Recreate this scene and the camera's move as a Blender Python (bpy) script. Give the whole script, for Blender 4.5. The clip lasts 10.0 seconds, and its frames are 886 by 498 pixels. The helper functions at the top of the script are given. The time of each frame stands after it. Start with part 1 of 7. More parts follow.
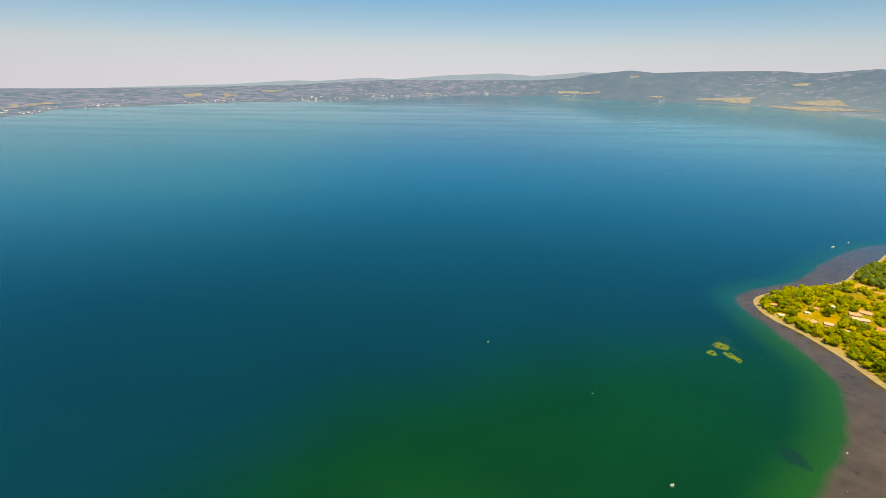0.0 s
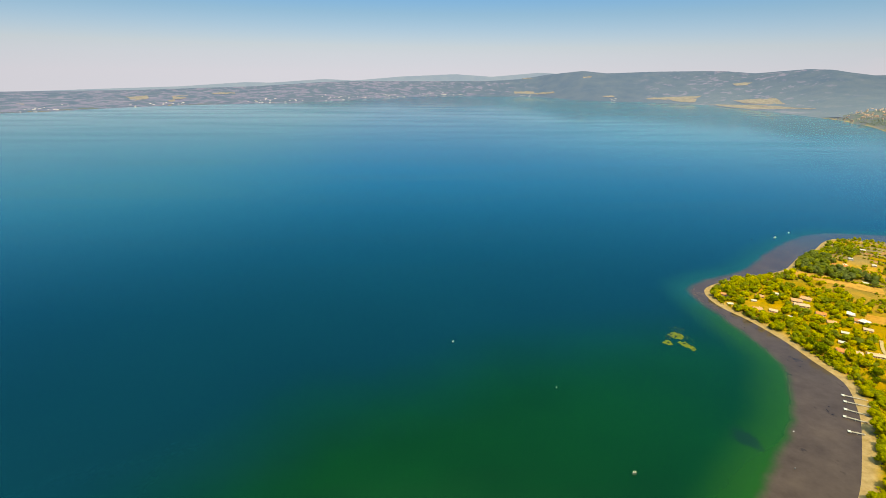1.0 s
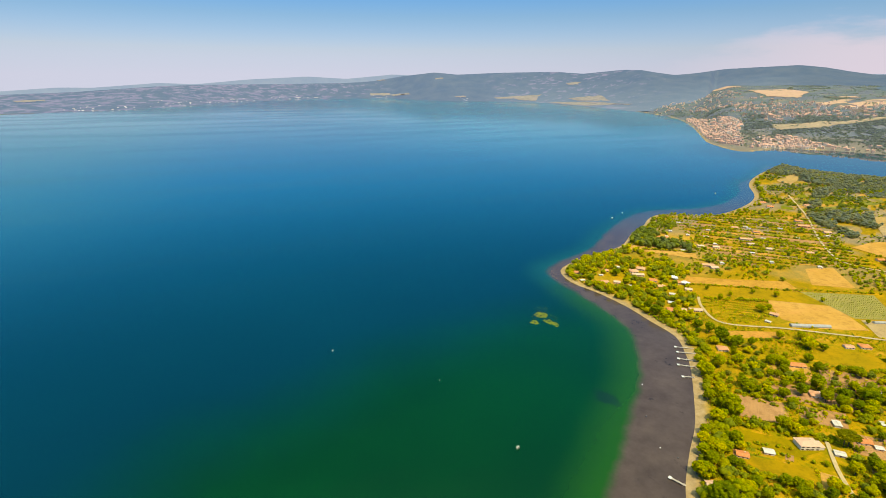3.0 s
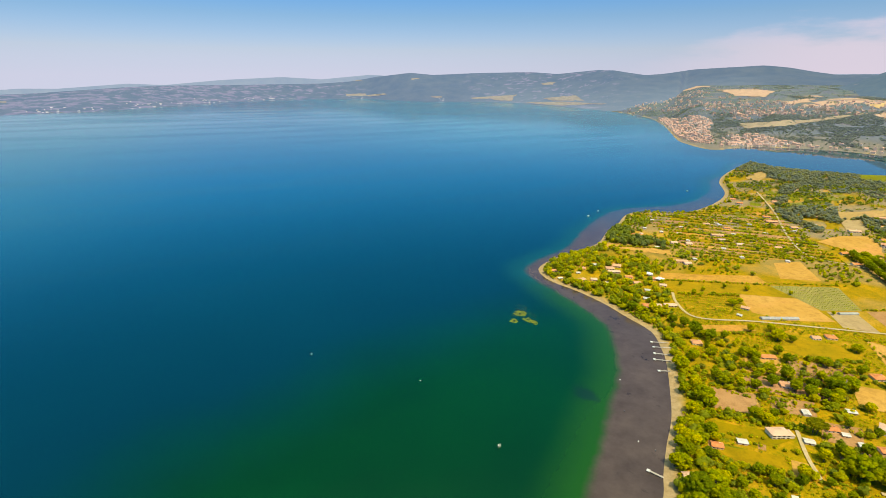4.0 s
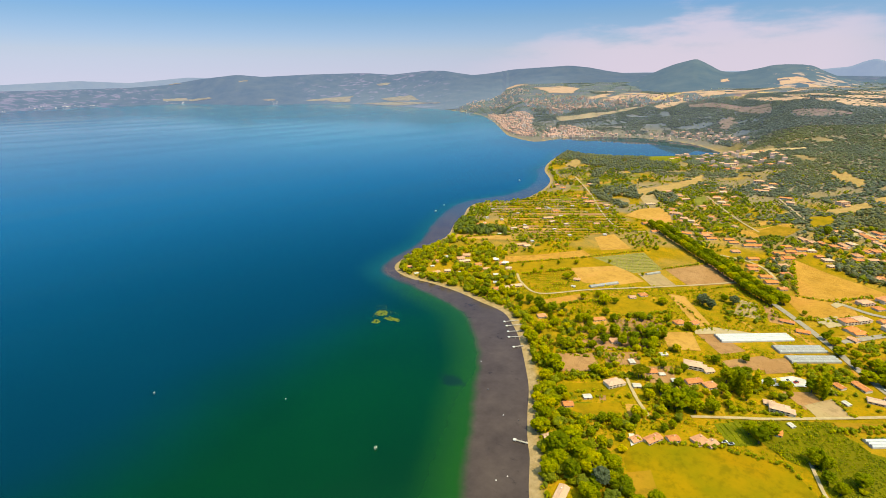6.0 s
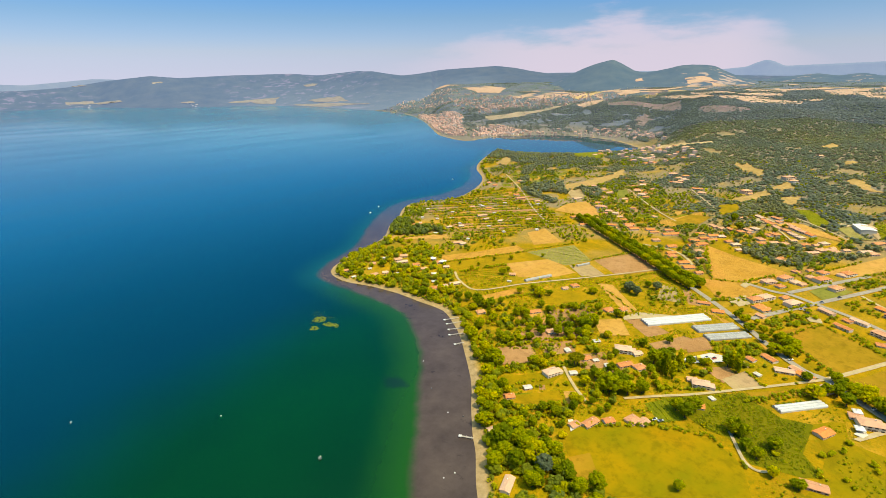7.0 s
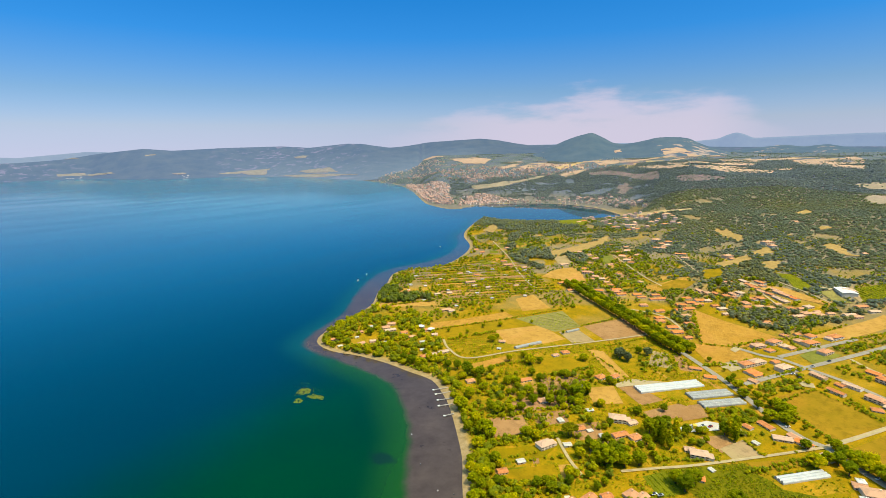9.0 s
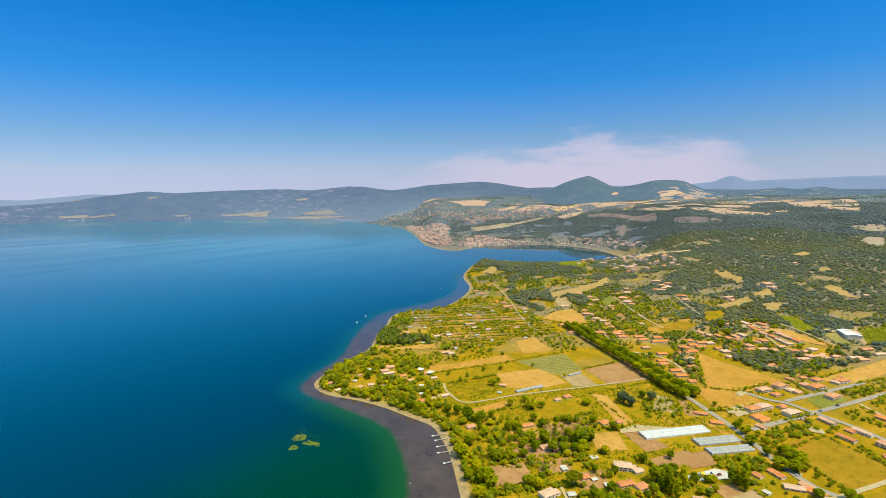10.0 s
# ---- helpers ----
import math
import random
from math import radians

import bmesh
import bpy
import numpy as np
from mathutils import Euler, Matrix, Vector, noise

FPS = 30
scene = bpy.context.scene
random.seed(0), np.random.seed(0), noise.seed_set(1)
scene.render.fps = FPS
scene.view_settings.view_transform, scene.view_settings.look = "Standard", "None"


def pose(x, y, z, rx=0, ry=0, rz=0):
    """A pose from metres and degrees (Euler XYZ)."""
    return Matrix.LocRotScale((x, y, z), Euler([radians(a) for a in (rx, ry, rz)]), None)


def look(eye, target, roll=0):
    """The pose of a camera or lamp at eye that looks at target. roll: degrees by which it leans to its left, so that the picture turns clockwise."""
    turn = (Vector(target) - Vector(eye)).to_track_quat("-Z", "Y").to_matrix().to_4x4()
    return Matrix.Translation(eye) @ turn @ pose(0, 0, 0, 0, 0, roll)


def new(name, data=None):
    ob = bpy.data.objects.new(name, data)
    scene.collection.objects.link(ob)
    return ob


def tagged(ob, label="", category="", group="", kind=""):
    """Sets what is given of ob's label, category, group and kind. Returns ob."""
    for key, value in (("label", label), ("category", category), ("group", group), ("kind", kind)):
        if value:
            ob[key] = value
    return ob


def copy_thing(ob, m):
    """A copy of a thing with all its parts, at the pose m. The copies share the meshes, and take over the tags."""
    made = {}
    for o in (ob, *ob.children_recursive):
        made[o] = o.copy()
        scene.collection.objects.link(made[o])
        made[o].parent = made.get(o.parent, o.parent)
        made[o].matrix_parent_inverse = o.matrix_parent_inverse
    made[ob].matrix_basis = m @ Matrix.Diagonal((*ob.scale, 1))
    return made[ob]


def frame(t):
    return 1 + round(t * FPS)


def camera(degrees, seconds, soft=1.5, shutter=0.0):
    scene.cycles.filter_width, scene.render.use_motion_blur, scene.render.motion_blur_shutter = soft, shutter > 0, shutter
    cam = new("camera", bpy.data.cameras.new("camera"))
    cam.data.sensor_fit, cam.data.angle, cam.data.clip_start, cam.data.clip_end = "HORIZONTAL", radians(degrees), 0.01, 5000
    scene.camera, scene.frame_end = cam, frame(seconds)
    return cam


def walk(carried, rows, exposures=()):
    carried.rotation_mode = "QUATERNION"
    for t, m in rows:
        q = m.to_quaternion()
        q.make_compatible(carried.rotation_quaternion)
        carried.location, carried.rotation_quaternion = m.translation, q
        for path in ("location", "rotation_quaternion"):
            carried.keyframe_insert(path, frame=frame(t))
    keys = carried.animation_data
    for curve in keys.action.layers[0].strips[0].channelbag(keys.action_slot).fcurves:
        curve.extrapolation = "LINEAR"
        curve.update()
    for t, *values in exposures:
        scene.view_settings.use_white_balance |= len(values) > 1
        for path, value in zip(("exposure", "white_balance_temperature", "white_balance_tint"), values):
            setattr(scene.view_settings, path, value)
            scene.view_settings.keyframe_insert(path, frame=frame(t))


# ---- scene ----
H = 185.0  # the drone hovers this high over the lake
cam = camera(83.45, 10.0, soft=0.75)
walk(cam, [
    (0.0, pose(0, 0, H, 70.30, -0.70, 0.01)),
    (0.2, pose(0, 0, H, 70.36, -0.63, -1.95)),
    (0.5, pose(0, 0, H, 70.43, -0.53, -2.98)),
    (0.7, pose(0, 0, H, 70.44, -0.53, -3.62)),
    (1.0, pose(0, 0, H, 70.45, -0.53, -4.69)),
    (1.2, pose(0, 0, H, 70.48, -0.48, -7.25)),
    (1.5, pose(0, 0, H, 70.56, -0.35, -12.56)),
    (1.7, pose(0, 0, H, 70.59, -0.28, -16.32)),
    (2.0, pose(0, 0, H, 70.65, -0.23, -18.38)),
    (2.2, pose(0, 0, H, 70.68, -0.20, -18.90)),
    (2.5, pose(0, 0, H, 70.72, -0.18, -19.48)),
    (2.7, pose(0, 0, H, 70.73, -0.17, -19.93)),
    (3.8, pose(0, 0, H, 70.77, -0.12, -22.12)),
    (4.0, pose(0, 0, H, 70.78, -0.11, -23.06)),
    (4.5, pose(0, 0, H, 70.82, 0.05, -26.95)),
    (5.0, pose(0, 0, H, 70.85, 0.19, -31.33)),
    (5.5, pose(0, 0, H, 70.86, 0.32, -35.75)),
    (6.0, pose(0, 0, H, 70.83, 0.44, -40.91)),
    (6.2, pose(0, 0, H, 70.83, 0.48, -43.03)),
    (7.3, pose(0, 0, H, 70.79, 0.64, -49.49)),
    (7.5, pose(0, 0, H, 70.78, 0.65, -49.70)),
    (8.0, pose(0, 0, H, 70.77, 0.67, -49.93)),
    (8.3, pose(0, 0, H, 71.57, 0.68, -50.02)),
    (8.5, pose(0, 0, H, 73.41, 0.74, -50.06)),
    (8.8, pose(0, 0, H, 76.54, 0.76, -50.12)),
    (9.0, pose(0, 0, H, 78.50, 0.76, -50.12)),
    (9.2, pose(0, 0, H, 80.54, 0.79, -50.14)),
    (9.5, pose(0, 0, H, 83.00, 0.80, -50.14)),
    (9.7, pose(0, 0, H, 83.29, 0.78, -50.16)),
    (10.0, pose(0, 0, H, 83.29, 0.76, -50.17)),
], [(0, 0.70, 8200, 7), (2, 0.66, 7400, 9), (5, 0.63, 6800, 12), (7.5, 0.63, 6750, 12), (10, 0.5, 6200, 10)])

# ---- light ----
SUN_BEARING, SUN_HEIGHT = 178.0, 62.0
world = bpy.data.worlds.new("world")
scene.world = world
world.use_nodes = True
wt = world.node_tree
wt.nodes.clear()
sky = wt.nodes.new("ShaderNodeTexSky")
sky.sky_type = "NISHITA"
sky.sun_disc = False
sky.sun_elevation, sky.sun_rotation = radians(SUN_HEIGHT), radians(SUN_BEARING)
sky.altitude, sky.air_density, sky.dust_density, sky.ozone_density = 300, 1.0, 0.6, 3.0
sky_bg = wt.nodes.new("ShaderNodeBackground")
sky_bg.inputs["Strength"].default_value = 0.11
sky_out = wt.nodes.new("ShaderNodeOutputWorld")
# the clear air's tint by height over the horizon: rosy haze low down, azure above
where = wt.nodes.new("ShaderNodeTexCoord")
split = wt.nodes.new("ShaderNodeSeparateXYZ")
wt.links.new(where.outputs["Generated"], split.inputs[0])
flat = wt.nodes.new("ShaderNodeMath")
flat.operation = "MAXIMUM"
flat.inputs[1].default_value = 0.045
wt.links.new(split.outputs["Z"], flat.inputs[0])
aim = wt.nodes.new("ShaderNodeCombineXYZ")
wt.links.new(split.outputs["X"], aim.inputs[0])
wt.links.new(split.outputs["Y"], aim.inputs[1])
wt.links.new(flat.outputs[0], aim.inputs[2])
wt.links.new(aim.outputs[0], sky.inputs[0])
tint = wt.nodes.new("ShaderNodeValToRGB")
# the last stop adds a bright zenith, out of view, to fill the land's shadows
stops = [(0.0, (0.645, 0.575, 0.77)), (0.03, (0.595, 0.57, 0.76)), (0.10, (0.40, 0.53, 0.68)), (0.2, (0.12, 0.53, 0.88)), (0.36, (0.02, 0.55, 0.95)), (0.52, (0.005, 0.64, 1.02)), (0.72, (0.05, 0.80, 1.0)), (0.86, (6.8, 5.8, 2.8))]
while len(tint.color_ramp.elements) < len(stops):
    tint.color_ramp.elements.new(0.5)
for e, (at, c) in zip(tint.color_ramp.elements, stops):
    e.position, e.color = at, (*c, 1)
wt.links.new(split.outputs["Z"], tint.inputs[0])
shade = wt.nodes.new("ShaderNodeMix")
shade.data_type, shade.blend_type = "RGBA", "MULTIPLY"
shade.inputs[0].default_value = 1.0
wt.links.new(sky.outputs[0], shade.inputs[6])
wt.links.new(tint.outputs[0], shade.inputs[7])
# a thin rosy bank of cloud low over the hills
stretch = wt.nodes.new("ShaderNodeMapping")
stretch.inputs["Scale"].default_value = (3.0, 3.0, 13.0)
wt.links.new(where.outputs["Generated"], stretch.inputs[0])
puff = wt.nodes.new("ShaderNodeTexNoise")
puff.inputs["Scale"].default_value, puff.inputs["Detail"].default_value, puff.inputs["Roughness"].default_value = 2.2, 6.0, 0.55
wt.links.new(stretch.outputs[0], puff.inputs["Vector"])


def sky_step(value, lo, hi):
    m = wt.nodes.new("ShaderNodeMapRange")
    m.interpolation_type = "SMOOTHSTEP"
    m.inputs["From Min"].default_value, m.inputs["From Max"].default_value = lo, hi
    wt.links.new(value, m.inputs["Value"])
    return m.outputs[0]


def sky_times(a, b):
    m = wt.nodes.new("ShaderNodeMath")
    m.operation = "MULTIPLY"
    for s_, v in zip(m.inputs, (a, b)):
        if isinstance(v, float):
            s_.default_value = v
        else:
            wt.links.new(v, s_)
    return m.outputs[0]


# the bank is highest and densest over the cone hill, and thins out to both sides
east = sky_times(sky_step(split.outputs["X"], 0.64, 0.88), sky_step(split.outputs["Y"], 0.06, 0.24))
lift = wt.nodes.new("ShaderNodeMath")
lift.operation = "MULTIPLY_ADD"
wt.links.new(east, lift.inputs[0])
lift.inputs[1].default_value = 0.055
lift.inputs[2].default_value = 0.012
above = wt.nodes.new("ShaderNodeMath")
above.operation = "DIVIDE"
wt.links.new(split.outputs["Z"], above.inputs[0])
wt.links.new(lift.outputs[0], above.inputs[1])
billow = wt.nodes.new("ShaderNodeMath")
billow.operation = "MULTIPLY_ADD"
wt.links.new(puff.outputs[0], billow.inputs[0])
billow.inputs[1].default_value = -2.6
wt.links.new(above.outputs[0], billow.inputs[2])
bank = sky_times(sky_step(billow.outputs[0], 0.25, -0.55), east)
cover = sky_times(bank, 0.68)
cloud = wt.nodes.new("ShaderNodeMix")
cloud.data_type = "RGBA"
cloud.inputs[7].default_value = (4.5, 3.95, 4.7, 1)
wt.links.new(cover, cloud.inputs[0])
wt.links.new(shade.outputs[2], cloud.inputs[6])
wt.links.new(cloud.outputs[2], sky_bg.inputs["Color"])
wt.links.new(sky_bg.outputs[0], sky_out.inputs["Surface"])
sun = new("sun", bpy.data.lights.new("sun", "SUN"))
sun.data.energy, sun.data.angle, sun.data.color = 2.95, radians(0.5), (1.0, 0.90, 0.64)
sb, sh = radians(SUN_BEARING), radians(SUN_HEIGHT)
sun.matrix_world = look((math.sin(sb) * math.cos(sh) * 1000, math.cos(sb) * math.cos(sh) * 1000, math.sin(sh) * 1000), (0, 0, 0))

# ---- the plan: shoreline, shelf, heights ----
def smooth_line(pts, steps=4, closed=True):
    """Catmull-Rom through the corners."""
    p = np.array(pts, float)
    n = len(p)
    out = []
    for i in range(n if closed else n - 1):
        if closed:
            a, b, c, d = p[i - 1], p[i], p[(i + 1) % n], p[(i + 2) % n]
        else:
            a, b, c, d = p[max(i - 1, 0)], p[i], p[i + 1], p[min(i + 2, n - 1)]
        for k in range(steps):
            u = k / steps
            out.append(0.5 * (2 * b + (c - a) * u + (2 * a - 5 * b + 4 * c - d) * u ** 2 + (3 * b - a - 3 * c + d) * u ** 3))
    if not closed:
        out.append(p[-1])
    return np.array(out)


def inside(x, y, poly):
    x, y = np.asarray(x, float), np.asarray(y, float)
    r = np.zeros(x.shape, bool)
    for (x0, y0), (x1, y1) in zip(poly, np.roll(poly, -1, 0)):
        if y0 != y1:
            r ^= ((y0 > y) != (y1 > y)) & (x < (x1 - x0) * (y - y0) / (y1 - y0) + x0)
    return r


def line_distance(x, y, pts, closed=False):
    x, y = np.asarray(x, float), np.asarray(y, float)
    best = np.full(x.shape, 1e18)
    ends = np.roll(pts, -1, 0) if closed else pts[1:]
    for (x0, y0), (x1, y1) in zip(pts[:len(ends)], ends):
        dx, dy = x1 - x0, y1 - y0
        u = np.clip(((x - x0) * dx + (y - y0) * dy) / (dx * dx + dy * dy + 1e-9), 0, 1)
        best = np.minimum(best, (x - x0 - u * dx) ** 2 + (y - y0 - u * dy) ** 2)
    return np.sqrt(best)


SHORE_NEAR = [(1080, 762), (985, 726), (894, 681), (823, 633), (757, 568), (690, 528), (611, 502), (574, 506), (533, 528), (502, 522), (460, 490), (428, 472), (386, 438), (354, 427), (323, 420), (294, 408), (276, 397), (268, 382), (267, 360), (275, 335), (280, 304), (280, 276), (280, 249), (267, 226), (256, 211), (232, 185), (213, 166), (195, 152), (176, 136), (167, 127), (144, 108)]
SHORE_ROUND = [(118, 78), (94, 43), (78, 0), (78, -67), (123, -224), (224, -561), (336, -1345), (0, -2803), (-1121, -3364), (-2803, -2803), (-3364, 0), (-2242, 1458)]
SHORE_FAR = [(-1686, 1953), (-1749, 2321), (-1602, 2512), (-1362, 2876), (-969, 3132), (-595, 3345), (75, 4160), (561, 4575), (1043, 4653), (1180, 4148), (1379, 3700), (1659, 3565), (1928, 3364), (2007, 2938), (1983, 2310)]
SHORE_BAY = [(1863, 1905), (1656, 1587), (1345, 1229), (1240, 1101), (1183, 948), (1303, 953), (1393, 905), (1484, 771), (1457, 626), (1372, 523), (1328, 487), (1259, 493), (1183, 549), (1100, 614), (1064, 681)]
LAKE = smooth_line(SHORE_NEAR + SHORE_ROUND + SHORE_FAR + SHORE_BAY)
SHELF = smooth_line([(1059, 756), (917, 694), (815, 647), (750, 592), (680, 553), (615, 540), (560, 546), (517, 549), (475, 536), (425, 502), (390, 480), (360, 453), (329, 433), (294, 419), (260, 401), (253, 375), (256, 337), (258, 301), (254, 269), (232, 234), (208, 204), (183, 184), (160, 164), (124, 132)]
                    + [(45, 45), (34, -67), (90, -336), (450, -336), (780, 336)])
GREEN = smooth_line([(256, 363), (224, 335), (177, 325), (133, 319), (68, 305), (35, 285), (-27, 259), (-60, 250), (-84, 220), (-115, 175)] + [(-100, 67), (-67, -224), (336, -224), (336, 224)])

# heights of the land: bearing -> (distance, height)
BEARINGS = np.array([36, 40, 46, 50, 56, 63, 70, 77, 84, 100.0])
DISTANCES = np.array([0, 670, 900, 1120, 1345, 1680, 2020, 2355, 2915, 3365, 3925, 5600.0])
HEIGHTS = np.array([
    [1, 1, 1, 1, 1, 1, 1, 1, 1, 1, 1, 1],
    [2, 2, 2, 2, 2, 2, 2, 2, 2, 4, 9, 9],
    [2, 2, 2, 2, 2, 2, 2, 4, 27, 49, 62, 67],
    [2, 2, 2, 3, 2, 2, 25, 56, 103, 121, 130, 132],
    [2, 2, 3, 9, 3, 2, 45, 84, 121, 132, 137, 137],
    [2, 2, 6, 13, 4, 3, 50, 95, 123, 135, 139, 139],
    [2, 2, 6, 15, 13, 16, 70, 114, 128, 136, 140, 140],
    [2, 3, 15, 38, 61, 94, 115, 126, 131, 136, 140, 140],
    [2, 4, 22, 45, 67, 99, 117, 126, 131, 136, 140, 140],
    [2, 4, 25, 49, 72, 101, 118, 127, 132, 137, 140, 140]], float)


def wave(x, y, s):
    """A smooth uneven field between -1 and 1, about s metres across."""
    x, y = np.asarray(x) / s, np.asarray(y) / s
    return (np.sin(1.7 * x + 0.6 * y + 1.3 * np.sin(0.9 * y + 0.4)) + np.sin(2.3 * y - 0.8 * x + 1.1 * np.sin(1.2 * x + 2.0)) + np.sin(1.1 * (x + y) + 0.7 * np.sin(2.1 * x - y))) / 3


def lake_distance(x, y):
    """Metres from the shore, positive on land."""
    d = line_distance(x, y, LAKE, True)
    return np.where(inside(x, y, LAKE), -d, d)


def height(x, y, shore=None):
    x, y = np.asarray(x, float), np.asarray(y, float)
    shore = lake_distance(x, y) if shore is None else shore
    r = np.hypot(x, y)
    b = np.degrees(np.arctan2(x, y)) % 360
    b = np.where(b > 230, 36.0, np.clip(b, 36, 100))
    i = np.clip(np.searchsorted(BEARINGS, b, side="right") - 1, 0, len(BEARINGS) - 2)
    u = (b - BEARINGS[i]) / (BEARINGS[i + 1] - BEARINGS[i])
    u = u * u * (3 - 2 * u)
    j = np.clip(np.searchsorted(DISTANCES, r, side="right") - 1, 0, len(DISTANCES) - 2)
    v = np.clip((r - DISTANCES[j]) / (DISTANCES[j + 1] - DISTANCES[j]), 0, 1)
    z = (HEIGHTS[i, j] * (1 - v) + HEIGHTS[i, j + 1] * v) * (1 - u) + (HEIGHTS[i + 1, j] * (1 - v) + HEIGHTS[i + 1, j + 1] * v) * u
    z = z + np.clip((z - 8) / 40, 0, 1) * (7 * wave(x, y, 140) + 3.5 * wave(x + 90, y, 55)) * np.clip((2800 - r) / 650, 0.3, 1)
    land = np.clip(shore / 90, 0, 1)
    bank = np.clip(shore * 0.11, -3, 1.2)
    return np.where(shore > 0, bank + np.maximum(z - 1.2, 0.3) * land * land * (3 - 2 * land), bank)


# ---- materials ----
class Nodes:
    """A small helper to write node materials."""

    def __init__(self, name, rough=0.95, spec=0.08):
        self.mat = bpy.data.materials.new(name)
        self.mat.use_nodes = True
        self.tree = self.mat.node_tree
        self.bsdf = self.tree.nodes["Principled BSDF"]
        self.bsdf.inputs["Roughness"].default_value = rough
        self.bsdf.inputs["Specular IOR Level"].default_value = spec
        self.place = self.tree.nodes.new("ShaderNodeNewGeometry").outputs["Position"]

    def node(self, kind, **values):
        n = self.tree.nodes.new(kind)
        for key, value in values.items():
            n.inputs[key.replace("_", " ")].default_value = value
        return n

    def link(self, a, b):
        self.tree.links.new(a, b)

    def noise(self, scale, detail=4.0, rough=0.55, stretch=None, turn=0.0, where=None):
        n = self.node("ShaderNodeTexNoise", Scale=scale, Detail=detail, Roughness=rough)
        src = where or self.place
        if stretch or turn:
            m = self.node("ShaderNodeMapping")
            m.inputs["Scale"].default_value = stretch or (1, 1, 1)
            m.inputs["Rotation"].default_value = (0, 0, turn)
            self.link(src, m.inputs["Vector"])
            src = m.outputs[0]
        self.link(src, n.inputs["Vector"])
        return n.outputs[0]

    def ramp(self, fac, stops):
        r = self.tree.nodes.new("ShaderNodeValToRGB")
        el = r.color_ramp.elements
        while len(el) < len(stops):
            el.new(0.5)
        for e, (p, c) in zip(el, stops):
            e.position, e.color = p, (*c, 1) if len(c) == 3 else c
        self.link(fac, r.inputs[0])
        return r.outputs[0]

    def mix(self, fac, a, b, mode="MIX"):
        m = self.tree.nodes.new("ShaderNodeMix")
        m.data_type, m.blend_type = "RGBA", mode
        for sock, v in ((m.inputs[0], fac), (m.inputs[6], a), (m.inputs[7], b)):
            if hasattr(v, "is_linked"):
                self.link(v, sock)
            elif sock.type == "RGBA":
                sock.default_value = (*v, 1)
            else:
                sock.default_value = v
        return m.outputs[2]

    def math(self, op, a, b=0.0, clamp=False):
        m = self.tree.nodes.new("ShaderNodeMath")
        m.operation, m.use_clamp = op, clamp
        for sock, v in ((m.inputs[0], a), (m.inputs[1], b)):
            if hasattr(v, "is_linked"):
                self.link(v, sock)
            else:
                sock.default_value = v
        return m.outputs[0]

    def span(self, v, lo, hi):
        m = self.tree.nodes.new("ShaderNodeMapRange")
        m.interpolation_type = "SMOOTHSTEP"
        m.inputs["From Min"].default_value, m.inputs["From Max"].default_value = lo, hi
        self.link(v, m.inputs["Value"])
        return m.outputs[0]

    def attr(self, name):
        a = self.tree.nodes.new("ShaderNodeAttribute")
        a.attribute_name = name
        return a.outputs["Fac"]

    def island(self):
        return self.tree.nodes.new("ShaderNodeNewGeometry").outputs["Random Per Island"]

    def chance(self):
        return self.tree.nodes.new("ShaderNodeObjectInfo").outputs["Random"]

    def colour(self, c):
        self.link(c, self.bsdf.inputs["Base Color"])
        return self

    def let_through(self, col, share):
        """Leaves let part of the light through."""
        thin = self.tree.nodes.new("ShaderNodeBsdfTranslucent")
        both = self.tree.nodes.new("ShaderNodeMixShader")
        both.inputs[0].default_value = share
        self.link(self.mix(1.0, col, (2.0, 2.0, 1.0), "MULTIPLY"), thin.inputs["Color"])
        self.link(self.bsdf.outputs[0], both.inputs[1])
        self.link(thin.outputs[0], both.inputs[2])
        self.link(both.outputs[0], self.tree.nodes["Material Output"].inputs["Surface"])

    def bump(self, h, strength=0.5, distance=0.5):
        b = self.node("ShaderNodeBump", Strength=strength, Distance=distance)
        self.link(h, b.inputs["Height"])
        self.link(b.outputs[0], self.bsdf.inputs["Normal"])
        return self


